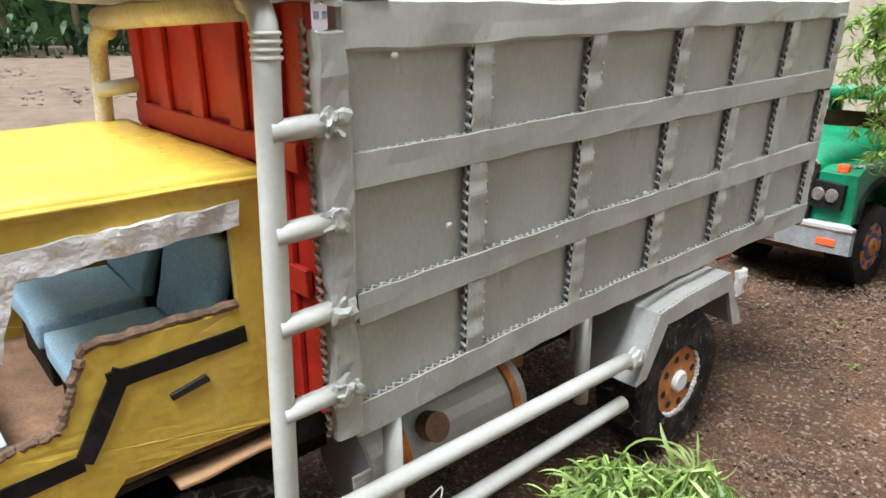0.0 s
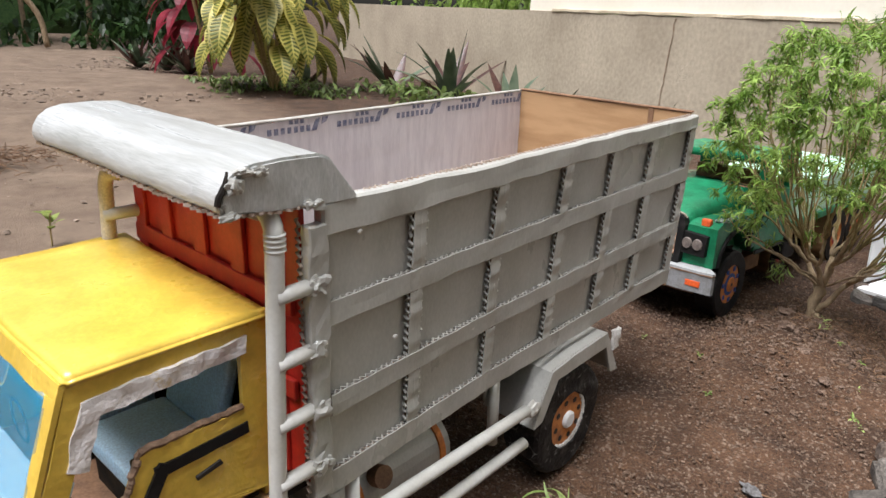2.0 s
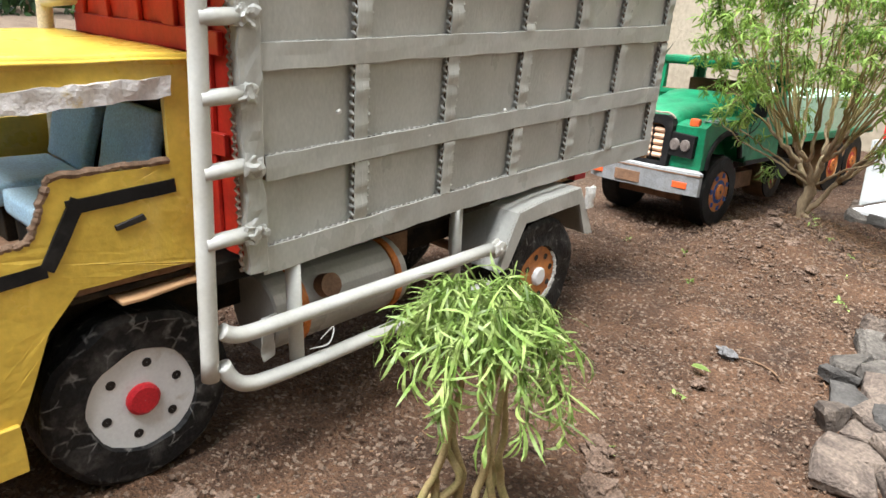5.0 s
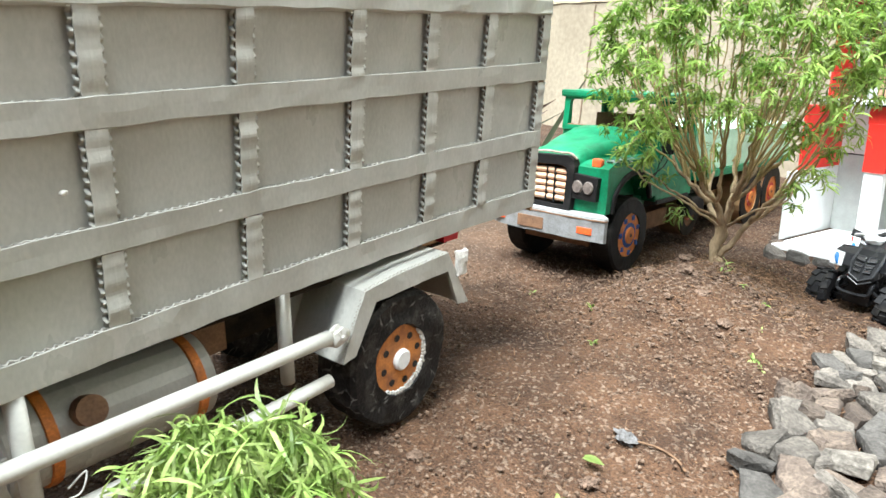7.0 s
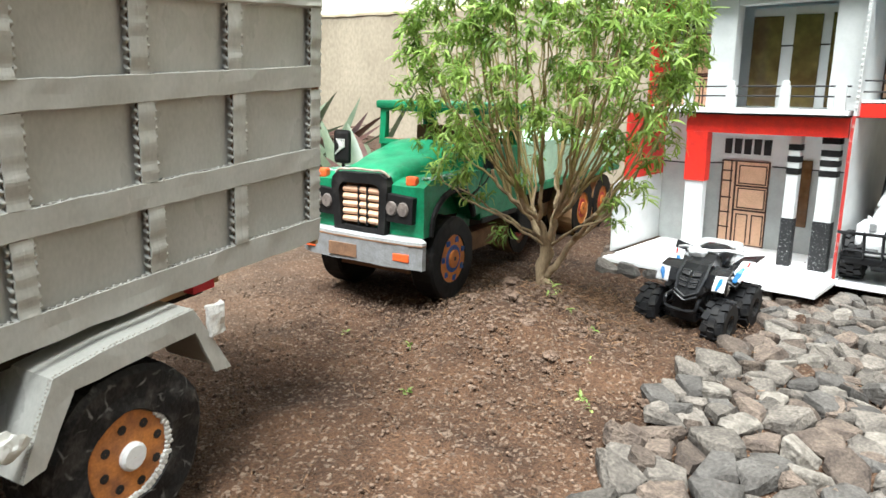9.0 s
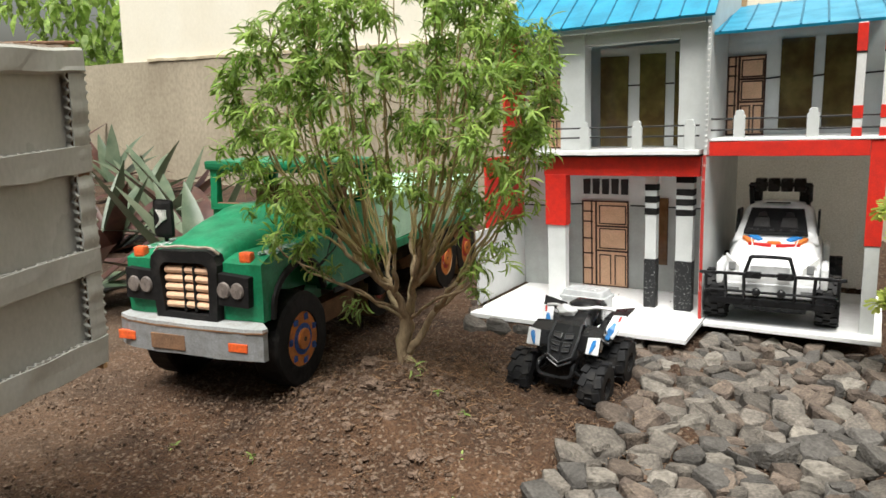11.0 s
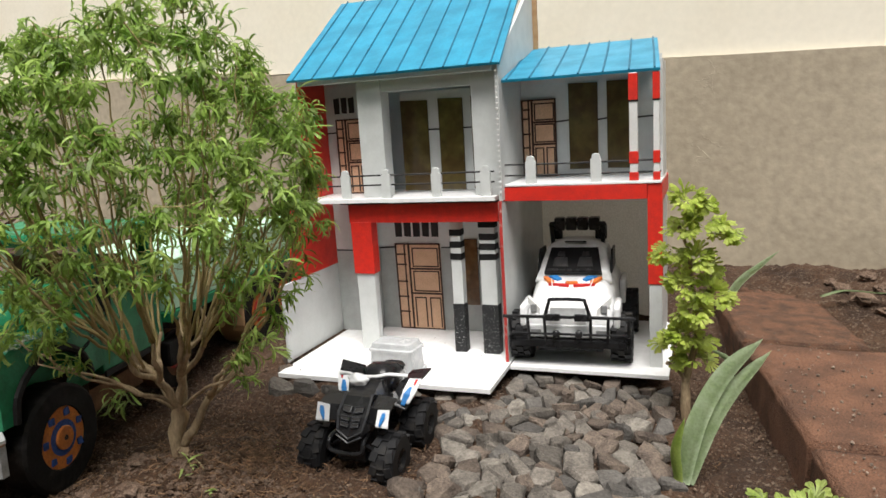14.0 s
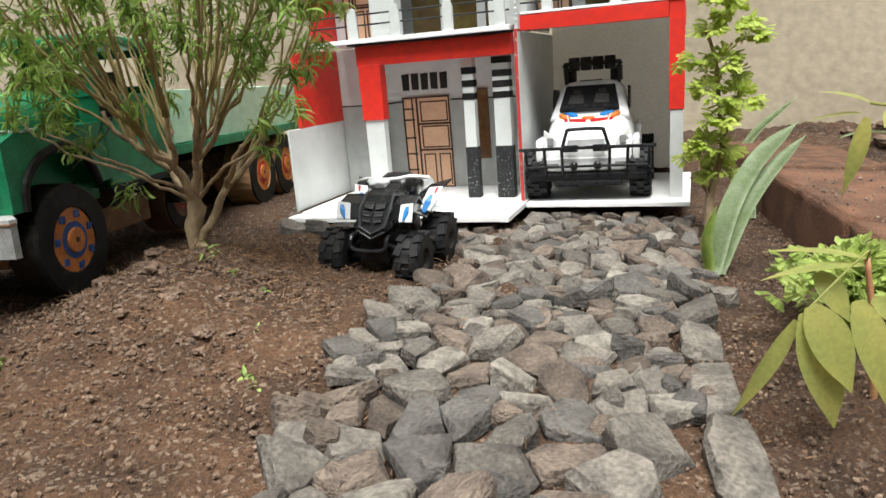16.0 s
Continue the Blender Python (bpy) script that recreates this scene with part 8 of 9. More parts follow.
kerb_block(1.970, 2.42, 1.0, 0.205, 0.083, KERB_DARK)
kerb_block(1.582, 1.964, 2.0, 0.245, 0.080, KERB)
kerb_block(1.10, 1.574, 3.0, 0.245, 0.077, KERB)

stone_path = thing("stone_path", Matrix.Identity(4), "path of loose grey crushed stones leading to garage", "stone path", kind="structure")


def broken_stone(outline, height, rng, material):
    """A broken stone over a given outline: a hull with uneven top, dulled edges and chipped faces."""
    bm = bmesh.new()
    slope = (rng.gauss(0, 0.20), rng.gauss(0, 0.20))
    for p in outline:
        for f, h in ((0.88, -0.5), (1.0, rng.uniform(0.05, 0.55)), (rng.uniform(0.70, 0.97), rng.uniform(0.82, 1.0))):
            q = p * f * rng.uniform(0.94, 1.03)
            bm.verts.new((q.x, q.y, height * h + (q.x * slope[0] + q.y * slope[1] if h > 0 else 0)))
    res = bmesh.ops.convex_hull(bm, input=bm.verts[:])
    bmesh.ops.delete(bm, geom=[g for g in bm.verts if not g.link_faces], context="VERTS")
    bmesh.ops.dissolve_limit(bm, angle_limit=0.22, verts=bm.verts[:], edges=bm.edges[:])
    size = max(p.length for p in outline)
    bmesh.ops.bevel(bm, geom=bm.edges[:], offset=size * rng.uniform(0.008, 0.022), segments=1, affect="EDGES", clamp_overlap=True)
    bmesh.ops.triangulate(bm, faces=bm.faces[:])
    long = [e for e in bm.edges if e.calc_length() > size * 0.30]
    bmesh.ops.subdivide_edges(bm, edges=long, cuts=1, use_grid_fill=True)
    bmesh.ops.triangulate(bm, faces=bm.faces[:])
    long = [e for e in bm.edges if e.calc_length() > size * 0.26]
    bmesh.ops.subdivide_edges(bm, edges=long, cuts=1, use_grid_fill=True)
    off = rand_unit(rng) * 30
    for v in bm.verts:
        v.co += noise.noise_vector(v.co * (1.1 / size) + off) * size * 0.025 + noise.noise_vector(v.co * (3.0 / size) + off) * size * 0.026 + noise.noise_vector(v.co * (7.0 / size) + off) * size * 0.018
    bmesh.ops.recalc_face_normals(bm, faces=bm.faces[:])
    me = bpy.data.meshes.new("stone")
    bm.to_mesh(me)
    bm.free()
    me.materials.append(material)
    return me


def stone_look(rng):
    return rng.choice((STONE, STONE, STONE, STONE_BLUE, STONE_BLUE, STONE_BROWN, STONE_BROWN, STONE_BROWN, STONE_PALE if rng.random() < 0.6 else STONE))


def loose_stone_meshes(count, seed):
    rng = random.Random(seed)
    out = []
    for k in range(count):
        n = rng.randint(5, 8)
        ring = [Vector((math.cos(a), math.sin(a), 0)) * rng.uniform(0.4, 0.55) * 0.04 for a in (6.283 * (i + 0.3 * rng.random()) / n for i in range(n))]
        out.append(broken_stone(ring, rng.uniform(0.35, 0.6) * 0.04, rng, stone_look(rng)))
    return out


STONES = loose_stone_meshes(22, 3)


def path_edges(y):
    left = np.interp(y, [0.70, 0.80, 0.90, 1.0, 1.16, 1.31, 1.55, 1.70, 1.9], [-0.02, -0.06, -0.10, -0.125, -0.165, -0.145, -0.155, -0.195, -0.21])
    right = np.interp(y, [0.70, 0.9, 1.09, 1.28, 1.41, 1.93], [0.27, 0.245, 0.225, 0.197, 0.190, 0.158])
    return float(left), float(right)


def lay_stone(x, y, size, rng, lift=0.0, squash=1.0):
    ob = new("stone", STONES[rng.randrange(len(STONES))])
    ob.parent = stone_path
    z = float(ground_height(x, y)) + size * 0.10 * squash + lift
    ob.matrix_basis = Matrix.Translation((x, y, z)) @ Euler((rng.gauss(0, 0.1), rng.gauss(0, 0.1), rng.uniform(0, 6.28))).to_matrix().to_4x4() @ Matrix.Diagonal((size / 0.04 * rng.uniform(1.0, 1.3), size / 0.04 * rng.uniform(0.85, 1.1), size / 0.04 * squash, 1))
    return ob


def cell_outline(c, others, reach):
    """The part of the plan nearer to c than to any other seed."""
    poly = [Vector((x * reach, y * reach, 0)) for x, y in ((-1, -1), (1, -1), (1, 1), (-1, 1))]
    for o in others:
        d = o - c
        half = d.length_squared / 2
        out = []
        for p, q in zip(poly, poly[1:] + poly[:1]):
            a, b = p.dot(d) - half, q.dot(d) - half
            if a <= 0:
                out.append(p)
            if (a < 0) != (b < 0) and abs(a - b) > 1e-12:
                out.append(p.lerp(q, a / (a - b)))
        poly = out
    return poly


def lay_path():
    rng = random.Random(17)
    seeds = []

    def spacing(y):
        return float(np.interp(y, [0.7, 1.0, 1.3, 1.9], [0.064, 0.059, 0.049, 0.043]))
    for attempt in range(9000):
        y = rng.uniform(0.66, 1.93)
        lo, hi = path_edges(y)
        x = rng.uniform(lo - 0.05, hi + 0.05)
        d = spacing(y) * rng.choice((0.45, 0.6, 0.8, 1.0, 1.25, 1.6))
        if all((x - a.x) ** 2 + (y - a.y) ** 2 > (min(d, e) * 0.5 + max(d, e) * 0.42) ** 2 for a, e in seeds):
            seeds.append((Vector((x, y, 0)), d))
    for c, d in seeds:
        lo, hi = path_edges(c.y)
        if not (0.69 < c.y < 1.90 and lo < c.x < hi) or (c.y > 1.72 and c.x < -0.12):
            continue
        if 0.98 < c.y < 1.46 and c.x > hi - 0.050:
            continue
        near = [o for o, _ in seeds if o is not c and (o - c).length < 0.16]
        ring = cell_outline(c, near, 0.065)
        if len(ring) < 3:
            continue
        mid = sum(ring, Vector()) / len(ring)
        ring = [(p - mid) * rng.uniform(0.84, 1.08) for p in ring]
        turn = rng.uniform(0, 6.28)
        back = Matrix.Rotation(-turn, 3, "Z")
        size = sum(p.length for p in ring) / len(ring)
        h = min(size, 0.030) * rng.uniform(0.34, 0.62)
        ob = new("stone", broken_stone([back @ p for p in ring], h, rng, stone_look(rng)))
        ob.parent = stone_path
        at = c + mid
        ob.matrix_basis = Matrix.Translation((at.x, at.y, float(ground_height(at.x, at.y)) + 0.004 + rng.uniform(-0.004, 0.005))) @ Euler((rng.gauss(0, 0.13), rng.gauss(0, 0.13), turn)).to_matrix().to_4x4()
    # smaller broken pieces lying tilted over the joints
    for k in range(105):
        y = rng.uniform(0.75, 1.86)
        lo, hi = path_edges(y)
        ob = lay_stone(rng.uniform(lo + 0.01, hi - 0.03), y, spacing(y) * rng.uniform(0.35, 0.75), rng, 0.005, squash=0.65)
        ob.matrix_basis = ob.matrix_basis @ Euler((rng.gauss(0, 0.3), rng.gauss(0, 0.3), 0)).to_matrix().to_4x4()
    # a straight run of longer, flatter stones along one edge
    y = 0.985
    for k, length in enumerate((0.085, 0.10, 0.11, 0.085, 0.07)):
        hi = path_edges(y + length / 2)[1]
        w = 0.020 + 0.004 * rng.random()
        ring = [Vector((a * w * rng.uniform(0.85, 1.1), b * length * 0.49 * rng.uniform(0.88, 1.02), 0)) for a, b in ((-1, -0.8), (-0.4, -1), (0.9, -0.95), (1, 0.1), (0.85, 1), (-0.7, 0.98), (-1.05, 0.2))]
        ob = new("stone", broken_stone(ring, 0.016, rng, STONE))
        ob.parent = stone_path
        ob.matrix_basis = Matrix.Translation((hi - 0.024, y + length / 2, float(ground_height(hi, y)) + 0.004)) @ Matrix.Rotation(0.10 + rng.gauss(0, 0.05), 4, "Z")
        y += length
    # stones propping the porch floor
    for k in range(9):
        lay_stone(-0.47 + k * 0.042 + rng.uniform(-0.008, 0.008), 1.775 + rng.uniform(-0.012, 0.02), rng.uniform(0.032, 0.05), rng, -0.004, squash=0.7)
    for x, y, s in ((-0.475, 1.722, 0.060), (-0.52, 1.705, 0.055), (-0.425, 1.730, 0.045), (-0.375, 1.738, 0.040), (-0.57, 1.80, 0.045), (-0.595, 1.86, 0.05)):
        lay_stone(x, y, s, rng, -0.004, squash=0.75)
    for x, y, s in ((0.20, 1.475, 0.04), (-0.33, 1.745, 0.05), (-0.28, 1.742, 0.045)):
        lay_stone(x, y, s, rng, -0.003)


lay_path()


def soil_crumbs():
    """Loose crumbs and grit over the near soil."""
    rng = np.random.default_rng(9)
    base = bmesh.new()
    bmesh.ops.create_icosphere(base, subdivisions=1, radius=1)
    base.verts.ensure_lookup_table()
    bv = np.array([v.co[:] for v in base.verts])
    bf = np.array([[v.index for v in f.verts] for f in base.faces])
    base.free()
    n = 62000
    x = rng.uniform(-0.95, 0.36, n)
    y = rng.uniform(0.05, 2.0, n)
    s = 0.0006 + 0.0025 * rng.random(n) ** 5
    sq = rng.uniform(0.6, 1.2, (n, 3))
    ang = rng.uniform(0, 6.28, n)
    jit = rng.uniform(0.7, 1.25, (n, len(bv), 1))
    v = bv[None] * jit * s[:, None, None] * sq[:, None, :]
    c, si = np.cos(ang)[:, None], np.sin(ang)[:, None]
    vx = v[..., 0] * c - v[..., 1] * si + x[:, None]
    vy = v[..., 0] * si + v[..., 1] * c + y[:, None]
    vz = v[..., 2] + (ground_height(x, y) + s * 0.5 + 0.001)[:, None]
    co = np.stack([vx, vy, vz], -1).reshape(-1, 3)
    faces = (bf[None] + (np.arange(n) * len(bv))[:, None, None]).reshape(-1, 3)
    me = bpy.data.meshes.new("soil_crumbs")
    me.from_pydata(co.tolist(), [], faces.tolist())
    me.materials.append(CRUMB)
    tagged(new("soil_crumbs", me), "loose crumbs of brown soil and pale grit", "soil", kind="stuff")


soil_crumbs()


def soil_lumps():
    """Uneven lumps of broken soil, thickest round the tree, and pale grit on the kerb."""
    rng = np.random.default_rng(31)
    base = bmesh.new()
    bmesh.ops.create_icosphere(base, subdivisions=2, radius=1)
    base.verts.ensure_lookup_table()
    bv = np.array([v.co[:] for v in base.verts])
    bf = np.array([[v.index for v in f.verts] for f in base.faces])
    base.free()
    n = 5600
    near = rng.random(n) < 0.6
    x = np.where(near, rng.normal(-0.37, 0.11, n), rng.uniform(-0.85, 0.33, n))
    y = np.where(near, rng.normal(1.34, 0.12, n), rng.uniform(0.35, 1.75, n))
    s = (0.0010 + 0.0032 * rng.random(n) ** 3) * np.where(near, 1.15, 0.7)
    shape = 1 + rng.normal(0, 0.16, (n, len(bv), 1))
    v = bv[None] * shape * s[:, None, None] * rng.uniform(0.6, 1.4, (n, 3))[:, None, :] * np.array([1, 1, 0.6])
    co = v + np.stack([x, y, ground_height(x, y) + s * 0.18], -1)[:, None, :]
    faces = (bf[None] + (np.arange(n) * len(bv))[:, None, None]).reshape(-1, 3)
    me = bpy.data.meshes.new("soil_lumps")
    me.from_pydata(co.reshape(-1, 3).tolist(), [], faces.tolist())
    me.materials.append(CLOD)
    tagged(new("soil_lumps", me), "small broken lumps of brown soil round tree", "soil", kind="stuff")
    n = 700
    y = rng.uniform(1.12, 2.40, n)
    x = 0.2515 + (2.16 - y) * 0.146 + 0.012 + rng.random(n) * 0.17
    s = 0.0007 + 0.0018 * rng.random(n) ** 3
    v = bv[None] * (1 + rng.normal(0, 0.15, (n, len(bv), 1))) * s[:, None, None]
    co = v + np.stack([x, y, 0.0805 + s * 0.3], -1)[:, None, :]
    faces = (bf[None] + (np.arange(n) * len(bv))[:, None, None]).reshape(-1, 3)
    me = bpy.data.meshes.new("kerb_grit")
    me.from_pydata(co.reshape(-1, 3).tolist(), [], faces.tolist())
    me.materials.append(CRUMB_PALE)
    tagged(new("kerb_grit", me), "pale grit scattered over the red-brown kerb", "grit", kind="stuff")


soil_lumps()


def straw_litter():
    """Curled dry roots and straw round the tree and along the beds."""
    rng = random.Random(12)
    bm = bmesh.new()
    for k in range(5200):
        if k % 3:
            a, r = rng.uniform(0, 6.28), abs(rng.gauss(0, 0.12))
            x, y = -0.36 + math.cos(a) * r * 1.5, 1.40 + math.sin(a) * r * 1.5
        else:
            x, y = rng.uniform(-0.8, 0.3), rng.uniform(0.3, 1.7)
        z = float(ground_height(x, y)) + rng.uniform(0.001, 0.008)
        d = Vector((rng.gauss(0, 1), rng.gauss(0, 1), rng.gauss(0, 0.3))).normalized()
        n = Vector((-d.y, d.x, rng.gauss(0, 0.3)))
        length, curl = rng.uniform(0.004, 0.016) * (1 if k % 3 else 0.7), rng.gauss(0, 0.9)
        pts = [Vector((x, y, z)) + d * length * t + n * curl * length * (t * t - t) for t in (0, 0.25, 0.5, 0.75, 1)]
        add_tube(bm, pts, rng.uniform(0.0002, 0.0008), 4, False)
    tagged(part("straw_litter", bm, STRAW), "scattered dry straw and curled roots on soil", "litter", kind="stuff")


straw_litter()


def sprouts():
    rng = random.Random(14)
    spots = [(-0.205, 1.111), (-0.617, 1.078), (-0.221, 1.125), (-0.37, 1.47), (-0.30, 1.28), (-0.26, 1.20), (-0.12, 0.547), (-0.35, 1.29), (-0.10, 1.35), (-0.50, 1.10), (-0.16, 0.70), (-0.40, 1.00)]
    for i, (x, y) in enumerate(spots):
        sp = thing("weed_sprout", Matrix.Translation((x, y, float(ground_height(x, y)))), "tiny bright green weed sprout in soil", "weed", "weed sprouts")
        bm = bmesh.new()
        for k in range(7):
            w = (rand_unit(rng) + Vector((0, 0, 0.5))).normalized()
            add_leaf(bm, (rng.gauss(0, 0.003), rng.gauss(0, 0.003), 0.002), w, (0, 0, 1), rng.uniform(0.006, 0.014), rng.uniform(0.0025, 0.005), 0.9, 3)
        part("sprout_leaf", bm, LEAF_TUFT, sp)


sprouts()


def yard_litter():
    """Clods, chips and dead leaves over the trodden yard."""
    rng = np.random.default_rng(23)
    base = bmesh.new()
    bmesh.ops.create_icosphere(base, subdivisions=1, radius=1)
    base.verts.ensure_lookup_table()
    bv = np.array([v.co[:] for v in base.verts])
    bf = np.array([[v.index for v in f.verts] for f in base.faces])
    base.free()
    n = 9000
    x = -1.0 - 6.5 * rng.random(n) ** 0.8
    y = rng.uniform(-4.5, 1.7, n)
    s = (0.003 + 0.016 * rng.random(n) ** 5) * (0.6 - 0.12 * x)
    sq = rng.uniform(0.5, 1.3, (n, 3)) * np.array([1, 1, 0.45])
    v = bv[None] * rng.uniform(0.6, 1.3, (n, len(bv), 1)) * s[:, None, None] * sq[:, None, :]
    co = v + np.stack([x, y, ground_height(x, y) + 0.001], -1)[:, None, :]
    faces = (bf[None] + (np.arange(n) * len(bv))[:, None, None]).reshape(-1, 3)
    me = bpy.data.meshes.new("yard_litter")
    me.from_pydata(co.reshape(-1, 3).tolist(), [], faces.tolist())
    me.materials.append(CRUMB_PALE)
    tagged(new("yard_litter", me), "small clods and chips over the trodden yard", "litter", kind="stuff")


yard_litter()


def ground_bits():
    rng = random.Random(3)
    for x, y, s in ((-0.166, 0.742, 0.010), (-0.070, 0.492, 0.020), (-0.05, 0.47, 0.016), (-0.122, 0.535, 0.016), (-0.104, 0.520, 0.013), (-0.155, 0.480, 0.014), (-0.225, 0.16, 0.014), (-0.21, 0.19, 0.010), (-0.30, 1.17, 0.011), (-0.42, 1.24, 0.016), (-0.36, 1.20, 0.012), (-0.50, 1.25, 0.012), (-0.465, 1.305, 0.020), (-0.40, 1.31, 0.014), (-0.56, 0.98, 0.008), (-0.30, 0.62, 0.009), (-0.15, 1.17, 0.014)):
        z = float(ground_height(x, y))
        ob = part("soil_clod", wobble(blob((0, 0, 0), (s, s * 0.8, s * 0.5), x * 9, 0.7, 3), s * 0.22, 1.6 / s, y * 3), CLOD)
        ob.location = (x, y, z + s * 0.25)
        tagged(ob, "dark lump of dried soil on the ground", "clod", "soil clods")
    fl = thing("fallen_leaf", Matrix.Translation((-0.200, 0.770, -0.018)), "fallen pale green leaf lying on soil", "leaf")
    bm = bmesh.new()
    add_leaf(bm, (0, 0, 0.001), (0.9, 0.3, 0.1), (0, 0, 1), 0.024, 0.014, 0.2, 5, 0.2)
    part("blade", bm, LEAF_TUFT, fl)
    tw = thing("dry_twig", Matrix.Translation((-0.199, 0.835, -0.020)), "pale dry twig with grey fluff on soil", "twig")
    part("twig_stem", tube(smooth_line([(0, 0, 0.004), (0.03, 0.014, 0.006), (0.055, 0.018, 0.003), (0.075, 0.008, 0.002)], 4), 0.0015, 6), STRAW, tw, smooth=True)
    part("grey_fluff", blob((0, 0.0, 0.006), (0.014, 0.009, 0.006), 2.0, 0.9, 3), FLUFF, tw)
    vine = thing("fallen_vine", Matrix.Translation((-0.195, 0.215, -0.018)), "thin grey-green vine lying beside the wheel", "vine")
    part("stem", tube(smooth_line([(0, 0, 0.004), (0.03, -0.02, 0.012), (0.05, -0.05, 0.004), (0.055, -0.08, 0.002)], 5), 0.0016, 6), LEAF_BLUE, vine, smooth=True)

    curl = thing("curled_vine", Matrix.Translation((-0.40, 1.325, 0.045)), "thin pale vine curling from the tree foot", "vine")
    part("stem", tube(smooth_line([(-0.026, 0.010, 0.012), (0.000, 0.0, 0.014), (0.016, -0.004, 0.008), (0.020, -0.006, -0.004), (0.014, -0.010, -0.014)], 6), 0.0010, 6), STRAW_PALE, curl, smooth=True)
    back = thing("strap_leaf_plant", Matrix.Translation((0.45, 2.25, 0.06)), "pale strap leaf lying over soil behind kerb", "plant")
    part("leaf", strap_blade([(-0.012, -0.012, 0.046), (0.03, 0.016, 0.054), (0.075, 0.024, 0.053), (0.14, 0.03, 0.046), (0.21, 0.03, 0.0)], 0.016, 0.002, twist=(0.1, 0.2, 0.95)), LEAF_STRAP, back, smooth=True)
    for k in range(34):
        x, y = rng.uniform(0.47, 0.85), rng.uniform(2.06, 2.44)
        size = rng.uniform(0.008, 0.028)
        ob = part("soil_clod", wobble(blob((0, 0, 0), (size, size * 0.8, size * 0.55), k * 1.3, 0.7, 3), size * 0.22, 1.6 / size, k), CLOD)
        ob.location = (x, y, float(ground_height(x, y)) + size * 0.25)
        tagged(ob, "dark lump of dried soil on the ground", "clod", "soil clods")
    sp = thing("yard_sprout", Matrix.Translation((-1.66, 0.10, -0.02)), "small green sprout standing in the yard", "weed")
    part("stem", tube(smooth_line([(0, 0, -0.01), (0.004, 0.0, 0.05), (0.0, 0.004, 0.085)], 4), 0.0024, 6), TWIG, sp, smooth=True)
    for k in range(6):
        bm = bmesh.new()
        a = k * 1.2
        add_leaf(bm, (0.002, 0.002, 0.045 + 0.008 * k), (math.cos(a), math.sin(a), 0.9), (0, 0, 1), 0.040, 0.019, 0.5, 5)
        part("leaf", bm, LEAF_WEED, sp)

ground_bits()

# ---- the far side of the yard ----
def variegated_shrub():
    """Big drooping leaves, green between yellow veins."""
    shrub = thing("yellow_veined_shrub", Matrix.Translation((-4.75, 1.72, 0.0)), "shrub with large green leaves with yellow veins", "shrub")
    rng = random.Random(41)
    yellow = leafy("yellow_vein_leaf", (0.56, 0.48, 0.12), (0.46, 0.42, 0.10), spread=0.2, scale=8)
    green = leafy("leaf_between_veins", (0.17, 0.19, 0.035), (0.10, 0.13, 0.02), spread=0.3, scale=8)
    blades, fills, stems = bmesh.new(), bmesh.new(), bmesh.new()
    for k in range(6):
        az = k * 1.05
        add_tube(stems, smooth_line([(0, 0, -0.05), (0.1 * math.cos(az), 0.12 * math.sin(az), 0.35), (0.2 * math.cos(az), 0.3 * math.sin(az), 0.75 + 0.1 * (k % 3))], 5), 0.014, 6)
    for k in range(95):
        az = rng.uniform(0, 6.28)
        rad = rng.uniform(0.1, 0.44)
        h = rng.uniform(0.30, 0.98)
        p = Vector((math.cos(az) * rad * 0.8, math.sin(az) * rad, h))
        d = (Vector((math.cos(az), math.sin(az), 0)) * rng.uniform(0.4, 1) + Vector((0.35, 0, -0.35))).normalized()
        length, width = rng.uniform(0.26, 0.38), rng.uniform(0.13, 0.18)
        side = d.cross(Vector((0, 0, 1))).normalized()
        nor = side.cross(d).normalized()
        segs = 13
        q, dd, rows = p.copy(), d.copy(), []
        for i in range(segs + 1):
            t = i / segs
            w = width * 0.5 * max(math.sin(math.pi * (0.06 + 0.94 * t) ** 0.85), 0.03)
            rows.append((q.copy(), w, nor.copy()))
            dd = (dd - nor * 1.1 / segs).normalized()
            nor = side.cross(dd).normalized()
            q = q + dd * length / segs
        vs = [[blades.verts.new(c - side * w + n * w * 0.2), blades.verts.new(c), blades.verts.new(c + side * w + n * w * 0.2)] for c, w, n in rows]
        for a, b in zip(vs, vs[1:]):
            blades.faces.new((a[0], a[1], b[1], b[0]))
            blades.faces.new((a[1], a[2], b[2], b[1]))
        for (c0, w0, n0), (c1, w1, n1) in zip(rows[:-1], rows[1:]):
            for s in (-1, 1):
                for sgn in (1, -1):
                    def at(u, v):
                        c, w, n = c0.lerp(c1, v), w0 + (w1 - w0) * v, n0
                        return c + side * s * w * u + n * (w * 0.2 * u + 0.003 * sgn) + (c1 - c0) * 1.5 * (u - 0.1)
                    fills.faces.new([fills.verts.new(at(*uv)) for uv in ((0.10, 0.22), (0.80, 0.26), (0.74, 0.72), (0.10, 0.78))])
    part("stem", stems, TWIG, shrub)
    part("veined_leaf", blades, yellow, shrub, "yellow-veined leaves")
    part("leaf_green", fills, green, shrub)


variegated_shrub()


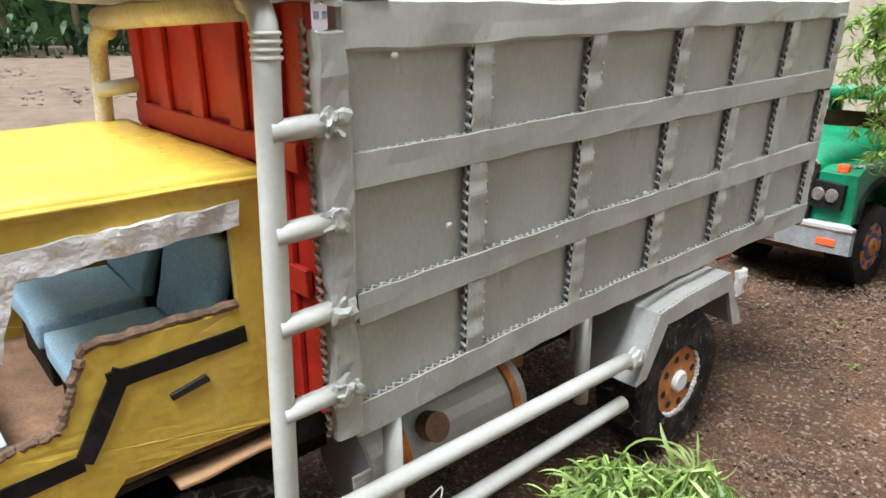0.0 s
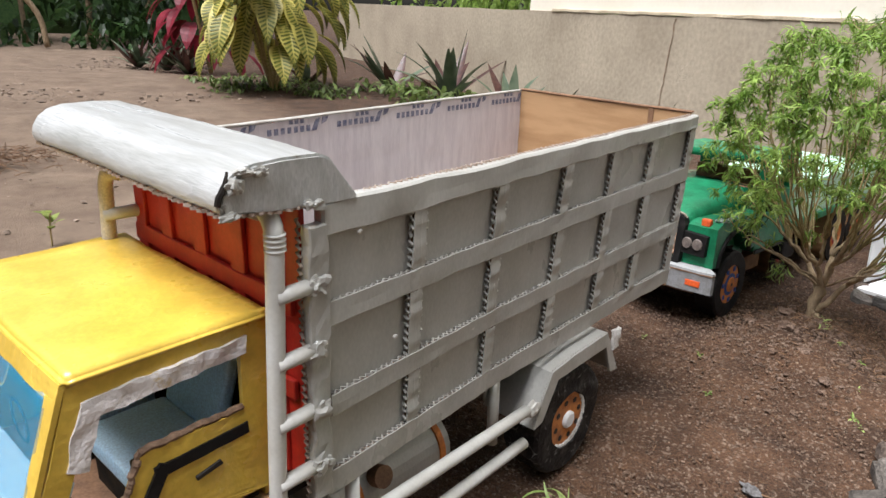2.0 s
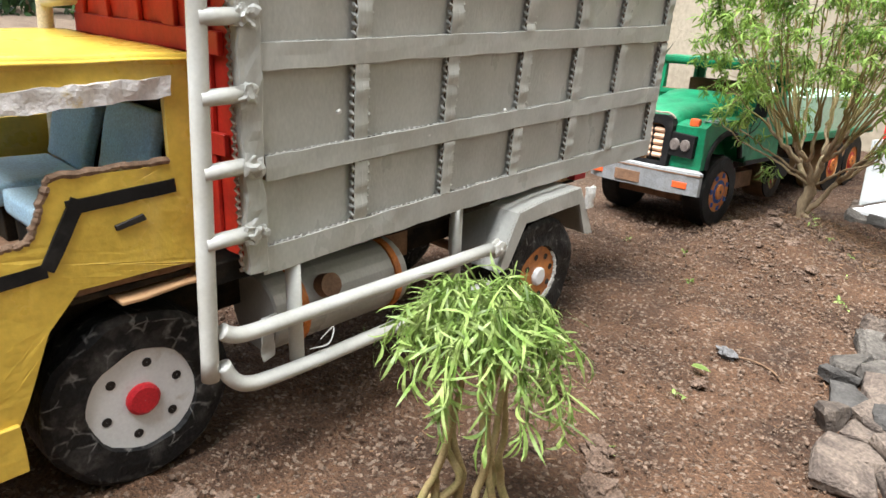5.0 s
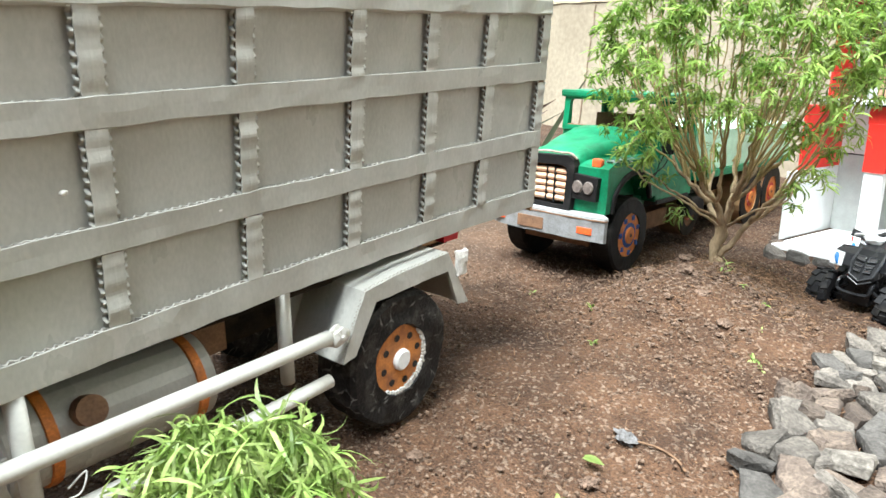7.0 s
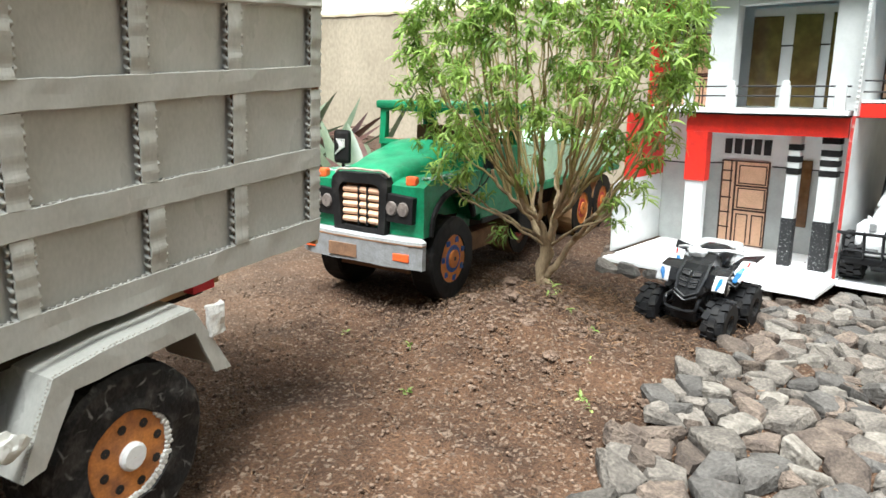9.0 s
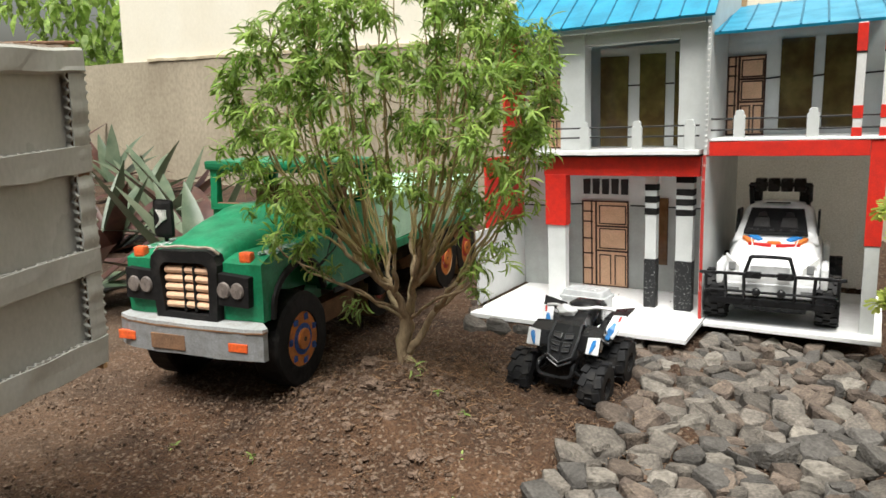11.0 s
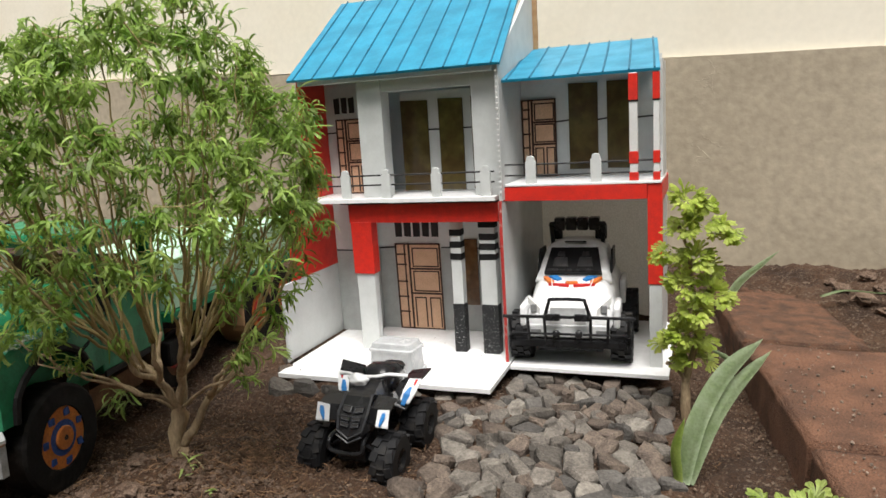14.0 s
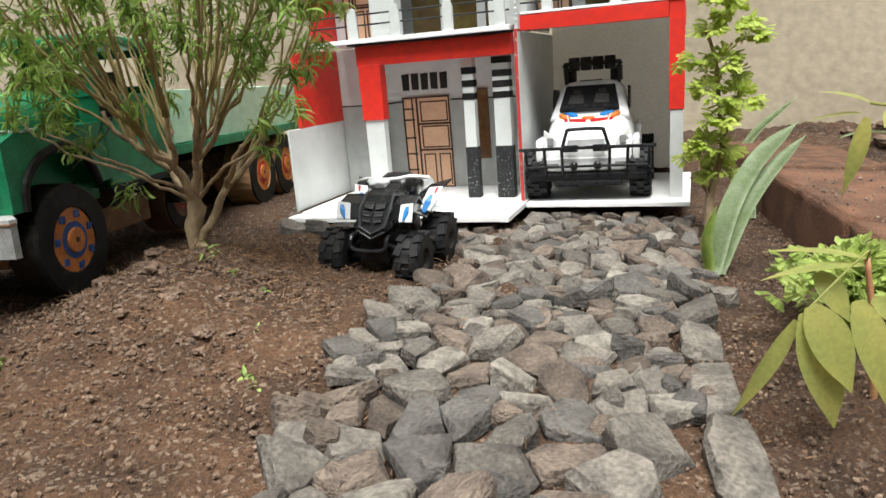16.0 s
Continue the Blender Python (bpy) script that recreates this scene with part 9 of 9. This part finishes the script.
def red_plant():
    pl = thing("crimson_shrub", Matrix.Translation((-6.1, 1.62, 0.0)), "shrub with broad crimson leaves beside the yard", "shrub")
    rng = random.Random(43)
    bm = bmesh.new()
    for k in range(60):
        az = rng.uniform(0, 6.28)
        p = Vector((math.cos(az) * 0.25, math.sin(az) * 0.33, rng.uniform(0.15, 1.1)))
        add_leaf(bm, p, (math.cos(az), math.sin(az), -0.5), (0, 0, 1), rng.uniform(0.2, 0.32), rng.uniform(0.09, 0.14), 0.8, 4)
    part("foliage", bm, LEAF_RED, pl)
    st = bmesh.new()
    for k in range(5):
        az = k * 1.3
        add_tube(st, smooth_line([(0, 0, -0.05), (0.1 * math.cos(az), 0.12 * math.sin(az), 0.5), (0.18 * math.cos(az), 0.25 * math.sin(az), 1.0)], 4), 0.012, 6)
    part("stem", st, TWIG, pl)


red_plant()
for at, size, n, seed, p in (((-6.60, 1.12, -0.022), 0.30, 11, 15, 12), ((-6.30, 1.30, -0.022), 0.27, 10, 16, 11), ((-5.95, 1.40, -0.022), 0.28, 10, 21, 11), ((-6.75, 1.42, -0.022), 0.30, 9, 22, 9), ((-5.2, 2.15, -0.022), 0.30, 6, 17, 5)):
    strap_rosette(at, size, n, seed, p)


def leaf_cloud(name, lo, hi, count, size, seed, material, label, category, kind="stuff"):
    """Many loose leaves that fill a stretch unevenly, in drifts and gaps."""
    rng = random.Random(seed)
    bm = bmesh.new()
    k = 0
    while k < count:
        p = Vector([rng.uniform(a, b) for a, b in zip(lo, hi)])
        if noise.noise(p * 1.1 + Vector((seed, 0, 0))) + 0.35 * noise.noise(p * 3.3) < -0.08:
            k += 0.34
            continue
        k += 1
        add_leaf(bm, p, rand_unit(rng) + Vector((0, 0, -0.3)), (0, 0, 1), size * rng.uniform(0.6, 1.3), size * 0.42 * rng.uniform(0.7, 1.2), 0.7, 2)
    ob = part(name, bm, material)
    return tagged(ob, label, category, kind=kind)


leaf_cloud("hedge", (-11.5, -7.5, 0.0), (-8.9, 2.6, 3.6), 9000, 0.20, 51, LEAF_HEDGE, "dark shady hedge of mixed shrubs beyond the yard", "hedge")
leaf_cloud("hedge_undergrowth", (-9.6, -6.5, 0.0), (-8.6, 1.9, 0.45), 1700, 0.17, 52, LEAF_HEDGE, "low leafy undergrowth at the hedge foot", "undergrowth")
leaf_cloud("garden_growth", (-8.9, 4.4, 0.55), (-4.2, 7.0, 1.6), 3200, 0.17, 53, LEAF_TREE, "garden greenery behind the low wall", "undergrowth")
leaf_cloud("tree_foliage", (-9.5, 4.6, 1.9), (-4.4, 7.5, 4.6), 1000, 0.30, 54, LEAF_FAR, "tree foliage hanging beyond the low wall", "tree foliage")
leaf_cloud("bed_growth", (-4.6, 2.25, 0.0), (-2.9, 2.85, 0.10), 320, 0.10, 56, LEAF_GRASS, "low leafy growth along the foot of the wall", "undergrowth")
leaf_cloud("grass_patch", (-5.9, 1.25, -0.03), (-4.2, 2.2, 0.04), 1300, 0.06, 55, LEAF_GRASS, "short grass under the shrubs", "grass")


def hedge_backing():
    rng = random.Random(61)
    for k in range(16):
        y = -7.0 + k * 0.62 + rng.uniform(-0.2, 0.2)
        x = -9.6 - rng.random() * 0.9
        tr = thing("hedge_stem", Matrix.Translation((x, y, -0.05)), "dark slender trunk in the shaded hedge", "tree trunk", "hedge trunks")
        bend = rng.uniform(-0.4, 0.4)
        part("trunk", tube(smooth_line([(0, 0, 0), (0.1, bend * 0.5, 1.4), (0.0, bend, 3.4)], 5), rng.uniform(0.025, 0.06), 7), BARK, tr, smooth=True)
    bm = bmesh.new()
    add_box(bm, (-12.6, -12, -0.2), (-12.2, 4.2, 4.2))
    wobble(bm, 0.25, 0.8, 2.0, 0.5)
    tagged(part("backdrop", bm, LEAF_HEDGE), "deep shade of dense growth at the yard's end", "backdrop", kind="structure")
    vine = thing("leaning_stem", Matrix.Translation((-8.7, 0.55, 0.0)), "pale bare stem leaning from the hedge", "stem")
    part("stem", tube(smooth_line([(0, 0, 0), (0.0, -0.06, 0.35), (0.0, -0.35, 0.8), (0.0, -0.62, 1.6)], 5), 0.03, 7), BARK, vine, smooth=True)


hedge_backing()

heap = bmesh.new()
rng_h = random.Random(71)
for k in range(420):
    a, r = rng_h.uniform(0, 6.28), abs(rng_h.gauss(0, 0.13))
    p = Vector((math.cos(a) * r, math.sin(a) * r * 1.5, 0.008 + 0.03 * math.exp(-r * r * 30) * rng_h.random()))
    d = Vector((rng_h.gauss(0, 1), rng_h.gauss(0, 1), rng_h.gauss(0, 0.2))).normalized()
    add_tube(heap, [p, p + d * 0.03 + Vector((0, 0, 0.004)), p + d * 0.06], 0.0014, 4, False)
ob = part("straw_heap", heap, STRAW)
ob.location = (-2.75, -0.05, -0.02)
tagged(ob, "small heap of dry pale straw on the yard", "straw", kind="stuff")


def unseen_sky_blockers():
    """Tall unseen blocks in hedge colour behind the path, added to keep the low sky off the yard."""
    for k, (lo, hi) in enumerate((((3.2, -5.5, -0.1), (3.8, 2.2, 3.0)), ((-9.0, -6.2, -0.1), (3.8, -5.6, 3.2)))):
        bm = bmesh.new()
        add_box(bm, lo, hi)
        wobble(bm, 0.35, 0.9, 3.0 + k, 0.4)
        tagged(part("garden_hedge", bm, LEAF_HEDGE), "unseen dark block added to keep low sky light off", "hedge", kind="structure")


unseen_sky_blockers()
